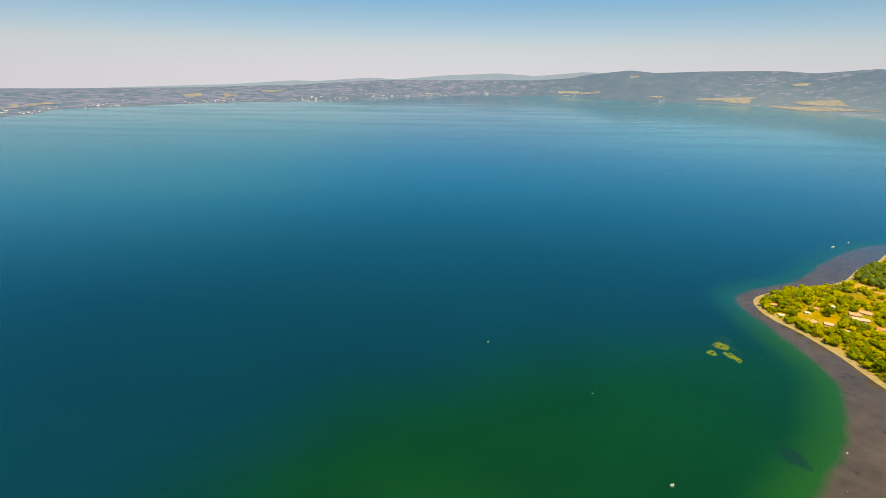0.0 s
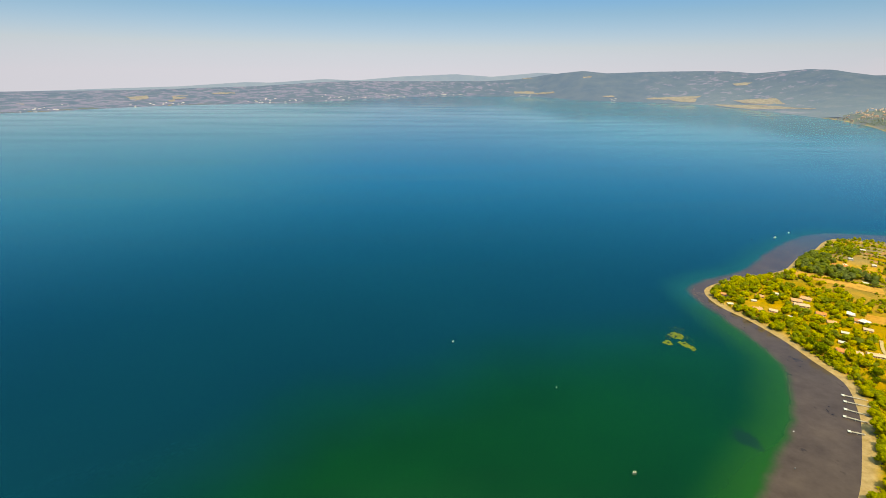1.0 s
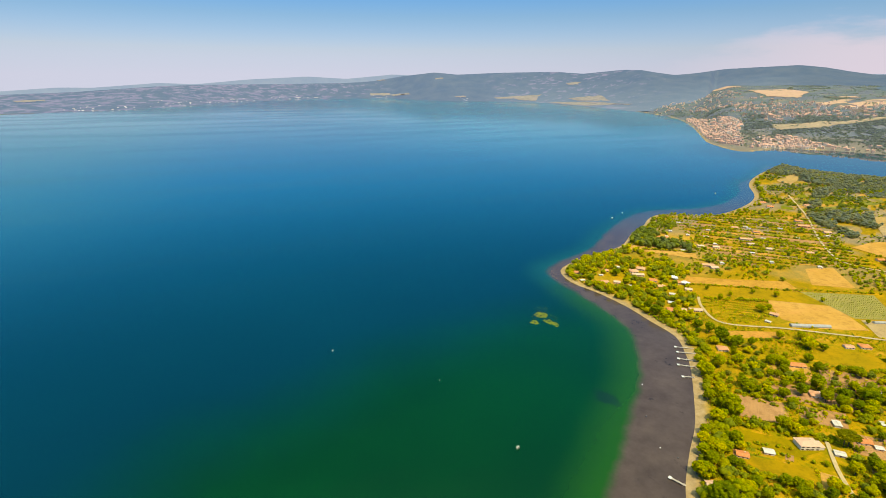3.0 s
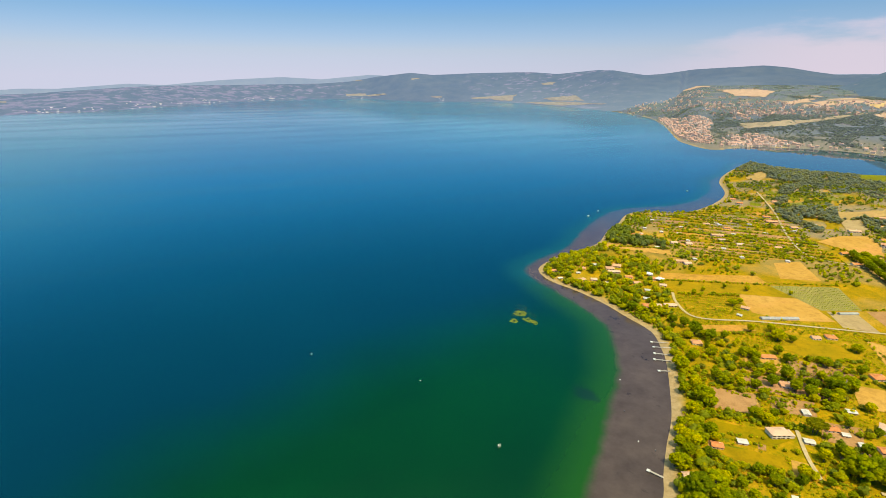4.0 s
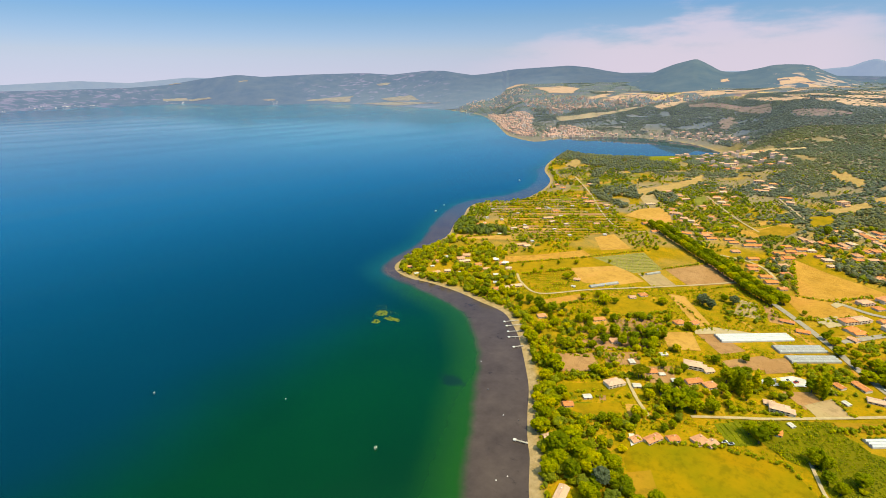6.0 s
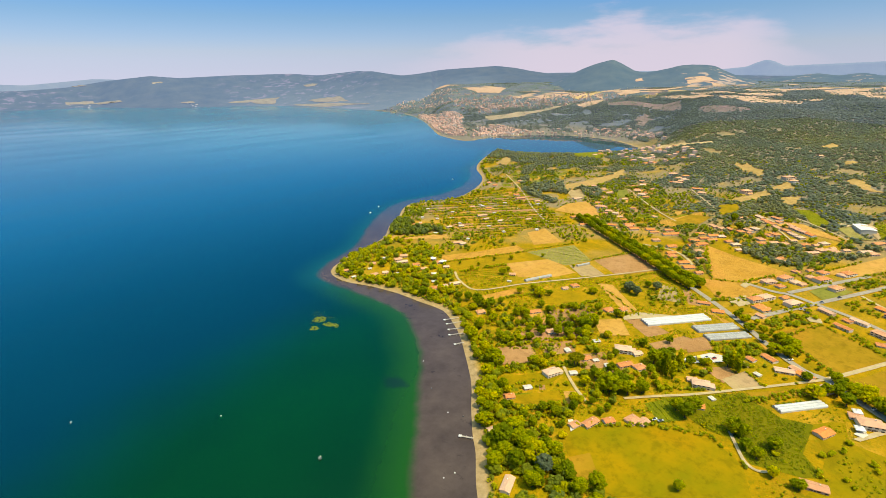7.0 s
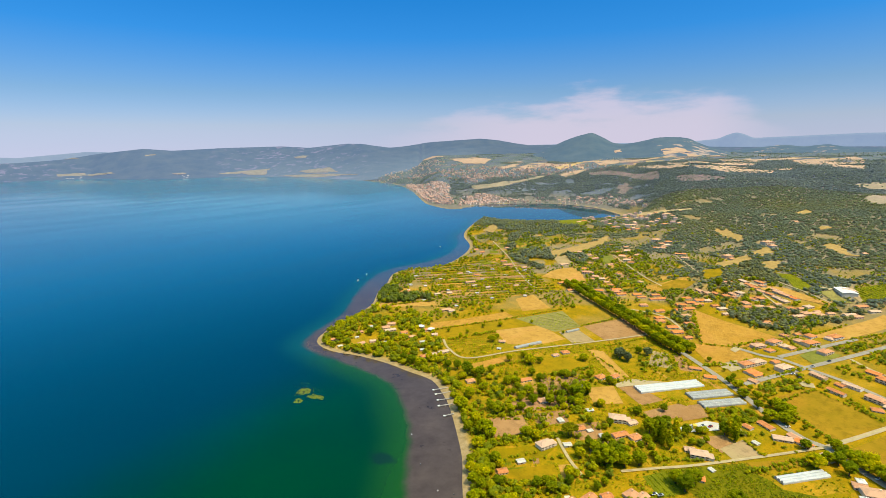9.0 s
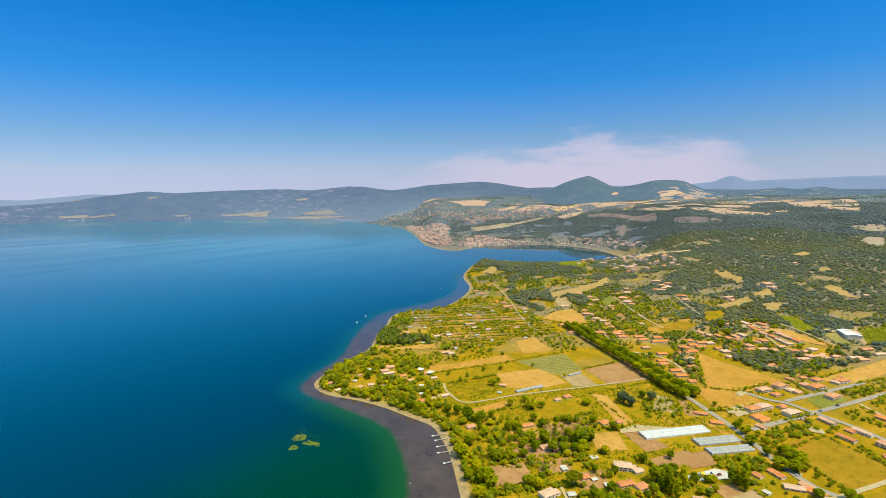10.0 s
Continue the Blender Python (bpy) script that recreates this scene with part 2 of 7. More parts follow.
def water_material():
    n = Nodes("lake_water", 0.06, 0.7)
    n.bsdf.inputs["IOR"].default_value = 1.36
    wob = n.noise(0.012, 5, 0.6)
    wob2 = n.noise(0.07, 5, 0.65)
    shift = n.math("ADD", n.math("MULTIPLY", n.math("SUBTRACT", wob, 0.5), 26), n.math("MULTIPLY", n.math("SUBTRACT", wob2, 0.5), 9))
    shelf = n.math("ADD", n.attr("shelf"), n.math("MULTIPLY", shift, 0.5))
    green = n.math("ADD", n.attr("green"), n.math("MULTIPLY", shift, 1.6))
    bed = n.ramp(n.noise(0.05, 6, 0.7), [(0.25, (0.042, 0.029, 0.022)), (0.5, (0.068, 0.048, 0.037)), (0.75, (0.092, 0.066, 0.050))])
    weed = n.span(n.noise(0.09, 5, 0.75, (1.0, 0.5, 1.0), 0.5), 0.60, 0.70)
    bed = n.mix(n.math("MULTIPLY", weed, 0.65), bed, (0.020, 0.016, 0.016))
    axes = n.node("ShaderNodeSeparateXYZ")
    n.link(n.place, axes.inputs[0])
    sunk = n.span(n.math("ADD", axes.outputs["Y"], n.math("MULTIPLY", n.math("SUBTRACT", wob2, 0.5), 90)), 455, 590)
    bed = n.mix(n.math("MULTIPLY", sunk, 0.75), bed, (0.022, 0.060, 0.085))
    blue = n.ramp(n.noise(0.004, 4, 0.6), [(0.3, (0.000, 0.0205, 0.034)), (0.7, (0.000, 0.027, 0.043))])
    grn = n.ramp(n.noise(0.01, 5, 0.6), [(0.3, (0.000, 0.024, 0.003)), (0.7, (0.000, 0.037, 0.004))])
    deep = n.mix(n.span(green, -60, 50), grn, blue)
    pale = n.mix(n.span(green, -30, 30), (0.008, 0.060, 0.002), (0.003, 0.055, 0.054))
    # sky sheen and haze on the farther water, put into the base colour
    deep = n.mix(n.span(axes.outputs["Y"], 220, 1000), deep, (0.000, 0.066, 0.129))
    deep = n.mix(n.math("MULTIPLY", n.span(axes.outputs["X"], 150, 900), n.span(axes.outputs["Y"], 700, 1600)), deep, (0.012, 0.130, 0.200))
    # the hills' dark reflection in the bay is put into the colour
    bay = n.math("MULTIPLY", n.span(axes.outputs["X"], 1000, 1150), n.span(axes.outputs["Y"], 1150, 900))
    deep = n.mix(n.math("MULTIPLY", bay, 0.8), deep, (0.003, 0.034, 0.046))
    # the same sheen in the base colour over the western water
    west_sheen = n.span(n.math("ADD", axes.outputs["X"], n.math("MULTIPLY", wob, 120)), 60, -420)
    deep = n.mix(n.math("MULTIPLY", west_sheen, n.span(axes.outputs["Y"], 380, 1000)), deep, (0.012, 0.088, 0.100))
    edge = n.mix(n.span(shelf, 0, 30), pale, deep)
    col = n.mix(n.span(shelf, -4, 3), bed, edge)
    col = n.mix(n.math("MULTIPLY", n.span(n.math("ADD", n.attr("weed"), n.math("MULTIPLY", n.math("SUBTRACT", wob2, 0.5), 1.6)), 0.3, 0.9), 0.6), col, (0.004, 0.012, 0.016))
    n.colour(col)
    far = n.noise(0.05, 3, 0.5)
    ripple = n.noise(0.35, 3, 0.6, (1, 0.6, 1), 0.4)
        # a breeze ruffles the open water; the bay stays calm
    lee = n.math("MULTIPLY", n.span(n.math("ADD", axes.outputs["X"], n.math("MULTIPLY", wob, 200)), 1050, 1250), n.span(n.math("ADD", axes.outputs["Y"], n.math("MULTIPLY", wob2, 120)), 1160, 960))
    streak = n.span(n.noise(0.0035, 5, 0.65, (0.35, 2.4, 1)), 0.42, 0.60)
    windy = n.math("MULTIPLY", n.math("SUBTRACT", 1.0, lee), n.math("ADD", n.math("MULTIPLY", streak, 0.07), 0.03))
    n.link(n.math("ADD", windy, n.math("SUBTRACT", 0.05, n.math("MULTIPLY", lee, 0.03))), n.bsdf.inputs["Roughness"])
    swell = n.node("ShaderNodeBump", Distance=0.4)
    n.link(n.math("SUBTRACT", 0.05, n.math("MULTIPLY", lee, 0.04)), swell.inputs["Strength"])
    n.link(n.math("ADD", n.math("MULTIPLY", far, 0.5), ripple), swell.inputs["Height"])
    n.link(swell.outputs[0], n.bsdf.inputs["Normal"])
    return n.mat


def ground_material():
    n = Nodes("meadow_ground")
    big, mid, fine = n.noise(0.012, 4), n.noise(0.06, 5, 0.6), n.noise(0.6, 4, 0.6)
    grass = n.ramp(mid, [(0.30, (0.215, 0.140, 0.0004)), (0.5, (0.31, 0.180, 0.0006)), (0.68, (0.435, 0.226, 0.002))])
    dry = n.ramp(mid, [(0.3, (0.33, 0.19, 0.008)), (0.6, (0.48, 0.255, 0.03)), (0.8, (0.51, 0.29, 0.09))])
    col = n.mix(n.math("MULTIPLY", n.span(big, 0.50, 0.68), 0.85), grass, dry)
    col = n.mix(n.math("MULTIPLY", n.span(fine, 0.35, 0.7), 0.35), col, (0.15, 0.135, 0.001))
    tuft = n.span(n.noise(0.3, 5, 0.7), 0.53, 0.64)
    growth = n.ramp(n.noise(0.11, 6, 0.7), [(0.32, (0.150, 0.140, 0.0004)), (0.50, (0.26, 0.180, 0.0006)), (0.62, (0.44, 0.225, 0.008)), (0.72, (0.54, 0.27, 0.06))])
    col = n.mix(n.math("MULTIPLY", n.attr("garden"), 0.85), col, growth)
    col = n.mix(n.math("MULTIPLY", tuft, 0.6), col, (0.150, 0.138, 0.0006))
    # the blue-grey haze of distance is put into these land and wood colours
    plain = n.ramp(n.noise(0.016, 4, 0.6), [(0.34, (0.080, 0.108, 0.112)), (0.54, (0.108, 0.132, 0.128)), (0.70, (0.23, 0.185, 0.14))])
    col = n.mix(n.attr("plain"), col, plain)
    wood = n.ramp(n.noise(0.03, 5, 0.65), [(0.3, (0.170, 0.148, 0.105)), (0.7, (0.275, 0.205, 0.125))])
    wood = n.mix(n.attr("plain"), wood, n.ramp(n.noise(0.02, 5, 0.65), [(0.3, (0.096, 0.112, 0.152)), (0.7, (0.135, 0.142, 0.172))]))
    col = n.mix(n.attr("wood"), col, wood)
    sand = n.ramp(n.noise(0.25, 5, 0.6), [(0.3, (0.25, 0.17, 0.07)), (0.7, (0.38, 0.27, 0.14))])
    col = n.mix(n.attr("beach"), col, sand)
    n.colour(col).bump(fine, 0.6, 1.0)
    return n.mat


def field_material(name, a, b, rows=0.0, turn=0.0, depth=0.3):
    n = Nodes(name)
    col = n.ramp(n.noise(0.035, 5, 0.65), [(0.32, a), (0.68, b)])
    worn = n.span(n.noise(0.022, 4, 0.6, (1, 1, 1), 0.3), 0.52, 0.70)
    col = n.mix(n.math("MULTIPLY", worn, 0.45), col, (b[0] * 1.1, b[1] * 0.86, b[2] * 1.2))
    fine = n.noise(0.5, 4, 0.65)
    col = n.mix(n.math("MULTIPLY", n.span(n.noise(0.17, 6, 0.75), 0.46, 0.64), 0.5), col, [c * 0.58 for c in a])
    col = n.mix(n.math("MULTIPLY", fine, 0.3), col, [c * 0.6 for c in a])
    if rows:
        w = n.node("ShaderNodeTexWave", Scale=rows, Distortion=1.5, Detail=2.0)
        m = n.node("ShaderNodeMapping")
        m.inputs["Rotation"].default_value = (0, 0, turn)
        n.link(n.place, m.inputs["Vector"])
        n.link(m.outputs[0], w.inputs["Vector"])
        col = n.mix(n.math("MULTIPLY", w.outputs["Fac"], 0.15), col, [c * 0.45 for c in a])
        fine = n.math("ADD", fine, w.outputs["Fac"])
    n.colour(col).bump(fine, 0.5, depth)
    return n.mat


def plain_material(name, a, b, scale=0.8, rough=0.85, spec=0.25, per_object=0.0):
    n = Nodes(name, rough, spec)
    col = n.ramp(n.noise(scale, 5, 0.6), [(0.3, a), (0.7, b)])
    if per_object:
        col = n.mix(n.math("MULTIPLY", n.chance(), per_object), col, [c * 0.5 for c in a])
    n.colour(col).bump(n.noise(scale * 4, 3), 0.3, 0.1)
    return n.mat


def leaf_material(name, a, b):
    n = Nodes(name, 0.8, 0.06)
    col = n.ramp(n.island(), [(0.0, a), (1.0, b)])
    tone = n.ramp(n.chance(), [(0.0, (0.80, 0.84, 0.75)), (0.5, (1, 1, 1)), (1.0, (1.3, 1.18, 0.95))])
    col = n.mix(1.0, col, tone, "MULTIPLY")
    col = n.mix(n.math("MULTIPLY", n.noise(0.9, 4, 0.7), 0.25), col, [c * 0.6 for c in a])
    n.colour(col).bump(n.noise(1.6, 3, 0.7), 0.7, 0.6)
    n.let_through(col, 0.64)
    return n.mat


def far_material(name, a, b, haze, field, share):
    """Far woods and fields behind the lake; the blue haze of the distance is put in as a glow of the hills."""
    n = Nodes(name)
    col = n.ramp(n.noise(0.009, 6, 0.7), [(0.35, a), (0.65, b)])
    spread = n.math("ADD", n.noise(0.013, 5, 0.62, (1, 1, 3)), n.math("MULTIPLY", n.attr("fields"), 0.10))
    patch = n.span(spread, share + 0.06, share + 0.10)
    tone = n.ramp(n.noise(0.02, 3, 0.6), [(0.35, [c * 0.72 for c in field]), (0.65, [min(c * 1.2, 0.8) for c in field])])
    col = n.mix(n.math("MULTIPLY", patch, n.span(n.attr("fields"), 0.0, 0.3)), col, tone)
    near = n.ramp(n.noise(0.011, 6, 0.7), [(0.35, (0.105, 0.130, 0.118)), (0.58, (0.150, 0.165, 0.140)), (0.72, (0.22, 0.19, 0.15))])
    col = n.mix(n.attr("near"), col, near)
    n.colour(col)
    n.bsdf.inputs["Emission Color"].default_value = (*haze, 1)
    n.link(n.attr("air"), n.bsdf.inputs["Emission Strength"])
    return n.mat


MAT_WATER, MAT_GROUND = water_material(), ground_material()
MAT_FIELD = {
    "stubble": field_material("dry_stubble", (0.46, 0.228, 0.025), (0.57, 0.305, 0.052), 0.7, 0.9),
    "tan": field_material("tan_grass", (0.43, 0.225, 0.036), (0.52, 0.29, 0.068)),
    "meadow": field_material("green_meadow", (0.225, 0.160, 0.001), (0.375, 0.212, 0.002)),
    "lush": field_material("lush_meadow", (0.190, 0.155, 0.0002), (0.33, 0.19, 0.0004)),
    "mown": field_material("half_dry_meadow", (0.235, 0.150, 0.003), (0.38, 0.205, 0.012)),
    "green": field_material("green_crop", (0.16, 0.17, 0.003), (0.25, 0.22, 0.004), 0.8, 0.9),
    "vine": field_material("vine_rows", (0.25, 0.215, 0.05), (0.34, 0.28, 0.08), 0.32, 0.95),
    "ploughed": field_material("ploughed_soil", (0.38, 0.195, 0.07), (0.47, 0.26, 0.105), 0.8, 0.9),
    "soil": field_material("grey_soil", (0.34, 0.235, 0.105), (0.42, 0.30, 0.14)),
    "scrub": field_material("weedy_ground", (0.115, 0.115, 0.0004), (0.185, 0.155, 0.0008)),
    "olive": field_material("olive_green_pasture", (0.15, 0.155, 0.02), (0.24, 0.215, 0.035)),
    "dry": field_material("dry_hill_grass", (0.34, 0.22, 0.065), (0.46, 0.29, 0.10)),
    "slope": field_material("dry_slope_grass", (0.28, 0.22, 0.15), (0.39, 0.30, 0.20)),
    "far": field_material("far_stubble", (0.42, 0.275, 0.185), (0.54, 0.36, 0.245)),
    "rock": field_material("rosy_bare_slope", (0.14, 0.115, 0.11), (0.26, 0.185, 0.165)),
    "pale": field_material("pale_stubble", (0.44, 0.29, 0.125), (0.56, 0.40, 0.20)),
}
MAT_ROAD = plain_material("asphalt_road", (0.24, 0.20, 0.15), (0.33, 0.275, 0.205), 0.3)
MAT_TRACK = plain_material("pale_gravel", (0.34, 0.25, 0.12), (0.45, 0.34, 0.18), 0.3)
MAT_SAND = plain_material("lake_sand", (0.30, 0.22, 0.12), (0.46, 0.36, 0.22), 0.3)

# ---- ground, lake, far hills ----
def mesh_object(name, verts, faces, material, parent=None, smooth=False):
    me = bpy.data.meshes.new(name)
    me.from_pydata([tuple(v) for v in verts] if not isinstance(verts, np.ndarray) else verts.tolist(), [], faces if isinstance(faces, list) else faces.tolist())
    if smooth:
        me.polygons.foreach_set("use_smooth", np.ones(len(me.polygons), bool))
    me.materials.append(material)
    ob = new(name, me)
    ob.parent = parent
    return ob


def add_attribute(ob, name, values):
    ob.data.attributes.new(name, "FLOAT", "POINT").data.foreach_set("value", np.asarray(values, np.float32))


def part(name, bm, material, parent, label=""):
    me = bpy.data.meshes.new(name)
    bm.to_mesh(me)
    bm.free()
    me.materials.append(material)
    ob = new(name, me)
    ob.parent = parent
    return tagged(ob, label)


def disc_sheet(radii, bearings):
    """Points and faces of a round sheet under the drone, finer towards its middle."""
    b = np.radians(bearings)
    x, y = np.outer(radii, np.sin(b)), np.outer(radii, np.cos(b))
    nr, nb = x.shape
    i, j = np.meshgrid(np.arange(nr - 1), np.arange(nb), indexing="ij")
    k = (j + 1) % nb
    faces = np.stack([i * nb + j, (i + 1) * nb + j, (i + 1) * nb + k, i * nb + k], -1).reshape(-1, 4)
    faces = faces[:, ::-1]
    return x.ravel(), y.ravel(), faces


radii = np.concatenate([[0.01, 30, 55], np.geomspace(70, 5250, 230)])
bearings = np.concatenate([np.arange(20, 100, 0.35), np.arange(100, 380, 1.6)])
gx, gy, gf = disc_sheet(radii, bearings)
gshore = lake_distance(gx, gy)
gz = height(gx, gy, gshore)


def woodland(x, y):
    """How wooded the land is, 0 to 1."""
    r, b = np.hypot(x, y), np.degrees(np.arctan2(x, y))
    z = height(x, y)
    w = np.clip((z - 4.5) / 4, 0, 1) * np.clip((r - 640) / 80, 0, 1)
    w = w * np.clip((wave(x, y, 48) + 0.5 * wave(x, y, 19) + 0.32 + 0.28 * np.clip((b - 77) / 5, 0, 1) + (z - 20) / 70) * 5, 0, 1)
    sparse = np.clip((64 - b) / 8, 0, 1)
    w = w * (1 - sparse * (1 - np.clip((wave(x + 300, y, 75) + 0.4) * 4, 0, 1)))
    top = np.clip((r - 2180) / 100, 0, 1)
    return np.clip(w * (1 - top * np.clip((wave(x, y, 130) + 0.62) * 5, 0, 1)), 0, 1)


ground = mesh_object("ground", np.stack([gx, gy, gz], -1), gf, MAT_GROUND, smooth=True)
tagged(ground, "dry yellow-green grassland sloping up from the lake shore", "ground", kind="structure")
add_attribute(ground, "beach", np.clip(1.7 - np.abs(gshore - 1.5) / 4.0, 0, 1))
GARDENS = ([(290, 255), (335, 276), (348, 301), (411, 198), (475, 140), (428, 78), (360, 23), (312, 33), (255, 38), (216, 98), (200, 94), (179, 76), (185, 58), (165, 45), (127, 94), (144, 109), (167, 128), (206, 159), (261, 212)],
           [(293, 409), (348, 420), (387, 414), (396, 351), (359, 315), (335, 276), (312, 257), (286, 253), (286, 278), (285, 309), (272, 366)])
garden = np.zeros(len(gx))
for zone in GARDENS:
    garden = np.maximum(garden, inside(gx, gy, np.array(zone, float)) * np.clip(0.75 + 0.7 * wave(gx, gy, 20), 0.15, 1))
add_attribute(ground, "garden", garden * np.clip((gshore - 3) / 5, 0, 1))
high_plain = np.clip((np.hypot(gx, gy) - 2200) / 120, 0, 1)
patches = np.clip(0.45 + 4 * (wave(gx, gy, 52) + 0.4 * wave(gy, gx, 23) - 0.1), 0, 0.9)
# grows with distance: mask of the haze put into the ground colour
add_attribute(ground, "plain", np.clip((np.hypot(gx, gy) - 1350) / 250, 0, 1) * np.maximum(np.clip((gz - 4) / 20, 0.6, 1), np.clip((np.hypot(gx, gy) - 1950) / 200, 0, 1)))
# patchy olive hillside; its dulling with distance is haze put into the colour
hazed_hill = 0.75 * np.clip((np.hypot(gx, gy) - 480) / 250, 0, 1) * np.clip(0.72 + 2.2 * wave(gx, gy, 34) + 1.3 * wave(gy + 60, gx, 13), 0, 1)
add_attribute(ground, "wood", (1 - high_plain) * np.maximum(np.maximum(woodland(gx, gy), hazed_hill), 0.66 * np.maximum(np.clip((gz - 9) / 12, 0, 1), np.clip((np.hypot(gx, gy) - 1400) / 150, 0, 1)) * np.clip((2560 - np.hypot(gx, gy)) / 300, 0.75, 1)) + high_plain * patches)

wr = np.concatenate([[0.01, 40], np.geomspace(60, 5250, 170)])
wx, wy, wf = disc_sheet(wr, np.concatenate([np.arange(-50, 100, 0.5), np.arange(100, 310, 2)]))
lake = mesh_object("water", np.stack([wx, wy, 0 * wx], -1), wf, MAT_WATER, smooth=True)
tagged(lake, "calm deep blue lake water turning green and brown over shallows", "lake", kind="structure")


def side(x, y, poly):
    d = line_distance(x, y, poly, True)
    return np.where(inside(x, y, poly), -d, d)


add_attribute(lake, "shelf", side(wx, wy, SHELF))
add_attribute(lake, "green", side(wx, wy, GREEN))
dark = np.zeros(len(wx))
for (cx, cy), rad in zip([(182, 206), (185, 198), (189, 191), (159, 164), (154, 144)], (9, 4.5, 4, 2.5, 3.5)):
    dark = np.maximum(dark, np.clip(1.3 - np.hypot(wx - cx, wy - cy) / rad, 0, 1))
add_attribute(lake, "weed", dark)


RANGES = {}


def ridge(name, label, rows, foot, crest, back, material, air, fields, seed=0.0, bumps=5.0, low=0.0, near=((0, 0), (1, 0))):
    """A range of hills: rows of (bearing, height of its crest in degrees over the eye's level), from its foot to behind its crest."""
    rows = np.array(rows, float)
    b = np.arange(rows[0, 0], rows[-1, 0] + 0.01, 0.12)
    top = np.interp(b, rows[:, 0], rows[:, 1])
    ker = np.hanning(9)
    top = np.convolve(np.pad(top, 4, "edge"), ker / ker.sum(), "valid")
    if foot is None:      # the hills begin at the water's edge
        ray = np.arange(1800, 4900, 15.0)
        foot = []
        for a in np.radians(b):
            wet = inside(np.sin(a) * ray, np.cos(a) * ray, LAKE)
            foot.append(ray[wet].max() - 10 if wet.any() else 4800)
        inland = np.clip((b - 40) / 10, 0, 1)      # behind the town they begin farther back
        inland = inland * inland * (3 - 2 * inland)
        foot = np.minimum(foot, 4400) * (1 - inland) + 3600 * inland
        foot = np.convolve(np.pad(np.array(foot, float), 4, "edge"), ker / ker.sum(), "valid")
    else:
        foot = np.full(len(b), float(foot))
    crest = np.minimum(foot + np.interp(b, [-70, -15, 10, 40, 50], [900, 1230, 450, 1350, 940]), 5020) if crest is None else np.full(len(b), float(crest))
    zc = H + crest * np.tan(np.radians(top))
    low = np.interp(b, *np.array(low, float).T) if isinstance(low, tuple) else low
    verts = []
    us = np.linspace(0, 1.25, 26)
    for u in us:
        r = foot + (crest - foot) * min(u, 1) + max(u - 1, 0) * 4 * (back - crest)
        s = u ** 1.25 if u <= 1 else 1 - (u - 1) * 2.2
        x, y = np.sin(np.radians(b)) * r, np.cos(np.radians(b)) * r
        rough = min(u, 1) * (1 - min(u, 1) ** 3)
        z = low + (zc - low) * s + rough * bumps * (wave(x + seed, y, 120) + 0.5 * wave(x, y + seed, 45)) + (0.8 * wave(x * 3, y * 3 + seed, 40) if 0 < u <= 1 else 0)
        verts.append(np.stack([x, y, z], -1))
    n = len(b)
    verts = np.concatenate(verts)
    i, j = np.meshgrid(np.arange(len(us) - 1), np.arange(n - 1), indexing="ij")
    faces = np.stack([i * n + j, i * n + j + 1, (i + 1) * n + j + 1, (i + 1) * n + j], -1).reshape(-1, 4)
    RANGES[name] = (b, foot, crest, zc, low)
    ob = mesh_object(name, verts, faces, material, smooth=True)
    add_attribute(ob, "fields", np.tile(np.interp(b, *np.array(fields, float).T), len(us)))
    add_attribute(ob, "near", np.concatenate([np.interp(b, *np.array(near, float).T) * max(0.0, 1 - 1.3 * u) for u in us]))
    add_attribute(ob, "air", np.tile(np.interp(b, *np.array(air, float).T), len(us)))
    return tagged(ob, label, "hills", kind="structure")


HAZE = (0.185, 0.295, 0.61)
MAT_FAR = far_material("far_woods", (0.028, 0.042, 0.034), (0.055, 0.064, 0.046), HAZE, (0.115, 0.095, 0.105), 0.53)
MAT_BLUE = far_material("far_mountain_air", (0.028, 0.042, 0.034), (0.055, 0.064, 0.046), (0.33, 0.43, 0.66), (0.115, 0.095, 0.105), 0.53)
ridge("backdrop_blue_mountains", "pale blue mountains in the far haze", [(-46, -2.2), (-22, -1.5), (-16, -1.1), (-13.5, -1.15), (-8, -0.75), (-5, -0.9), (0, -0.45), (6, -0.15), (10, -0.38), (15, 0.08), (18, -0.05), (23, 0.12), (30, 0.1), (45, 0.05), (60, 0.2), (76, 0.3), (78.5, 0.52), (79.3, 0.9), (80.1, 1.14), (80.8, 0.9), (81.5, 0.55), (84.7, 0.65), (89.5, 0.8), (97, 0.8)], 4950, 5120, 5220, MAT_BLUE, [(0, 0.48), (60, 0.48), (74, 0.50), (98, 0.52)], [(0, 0)])
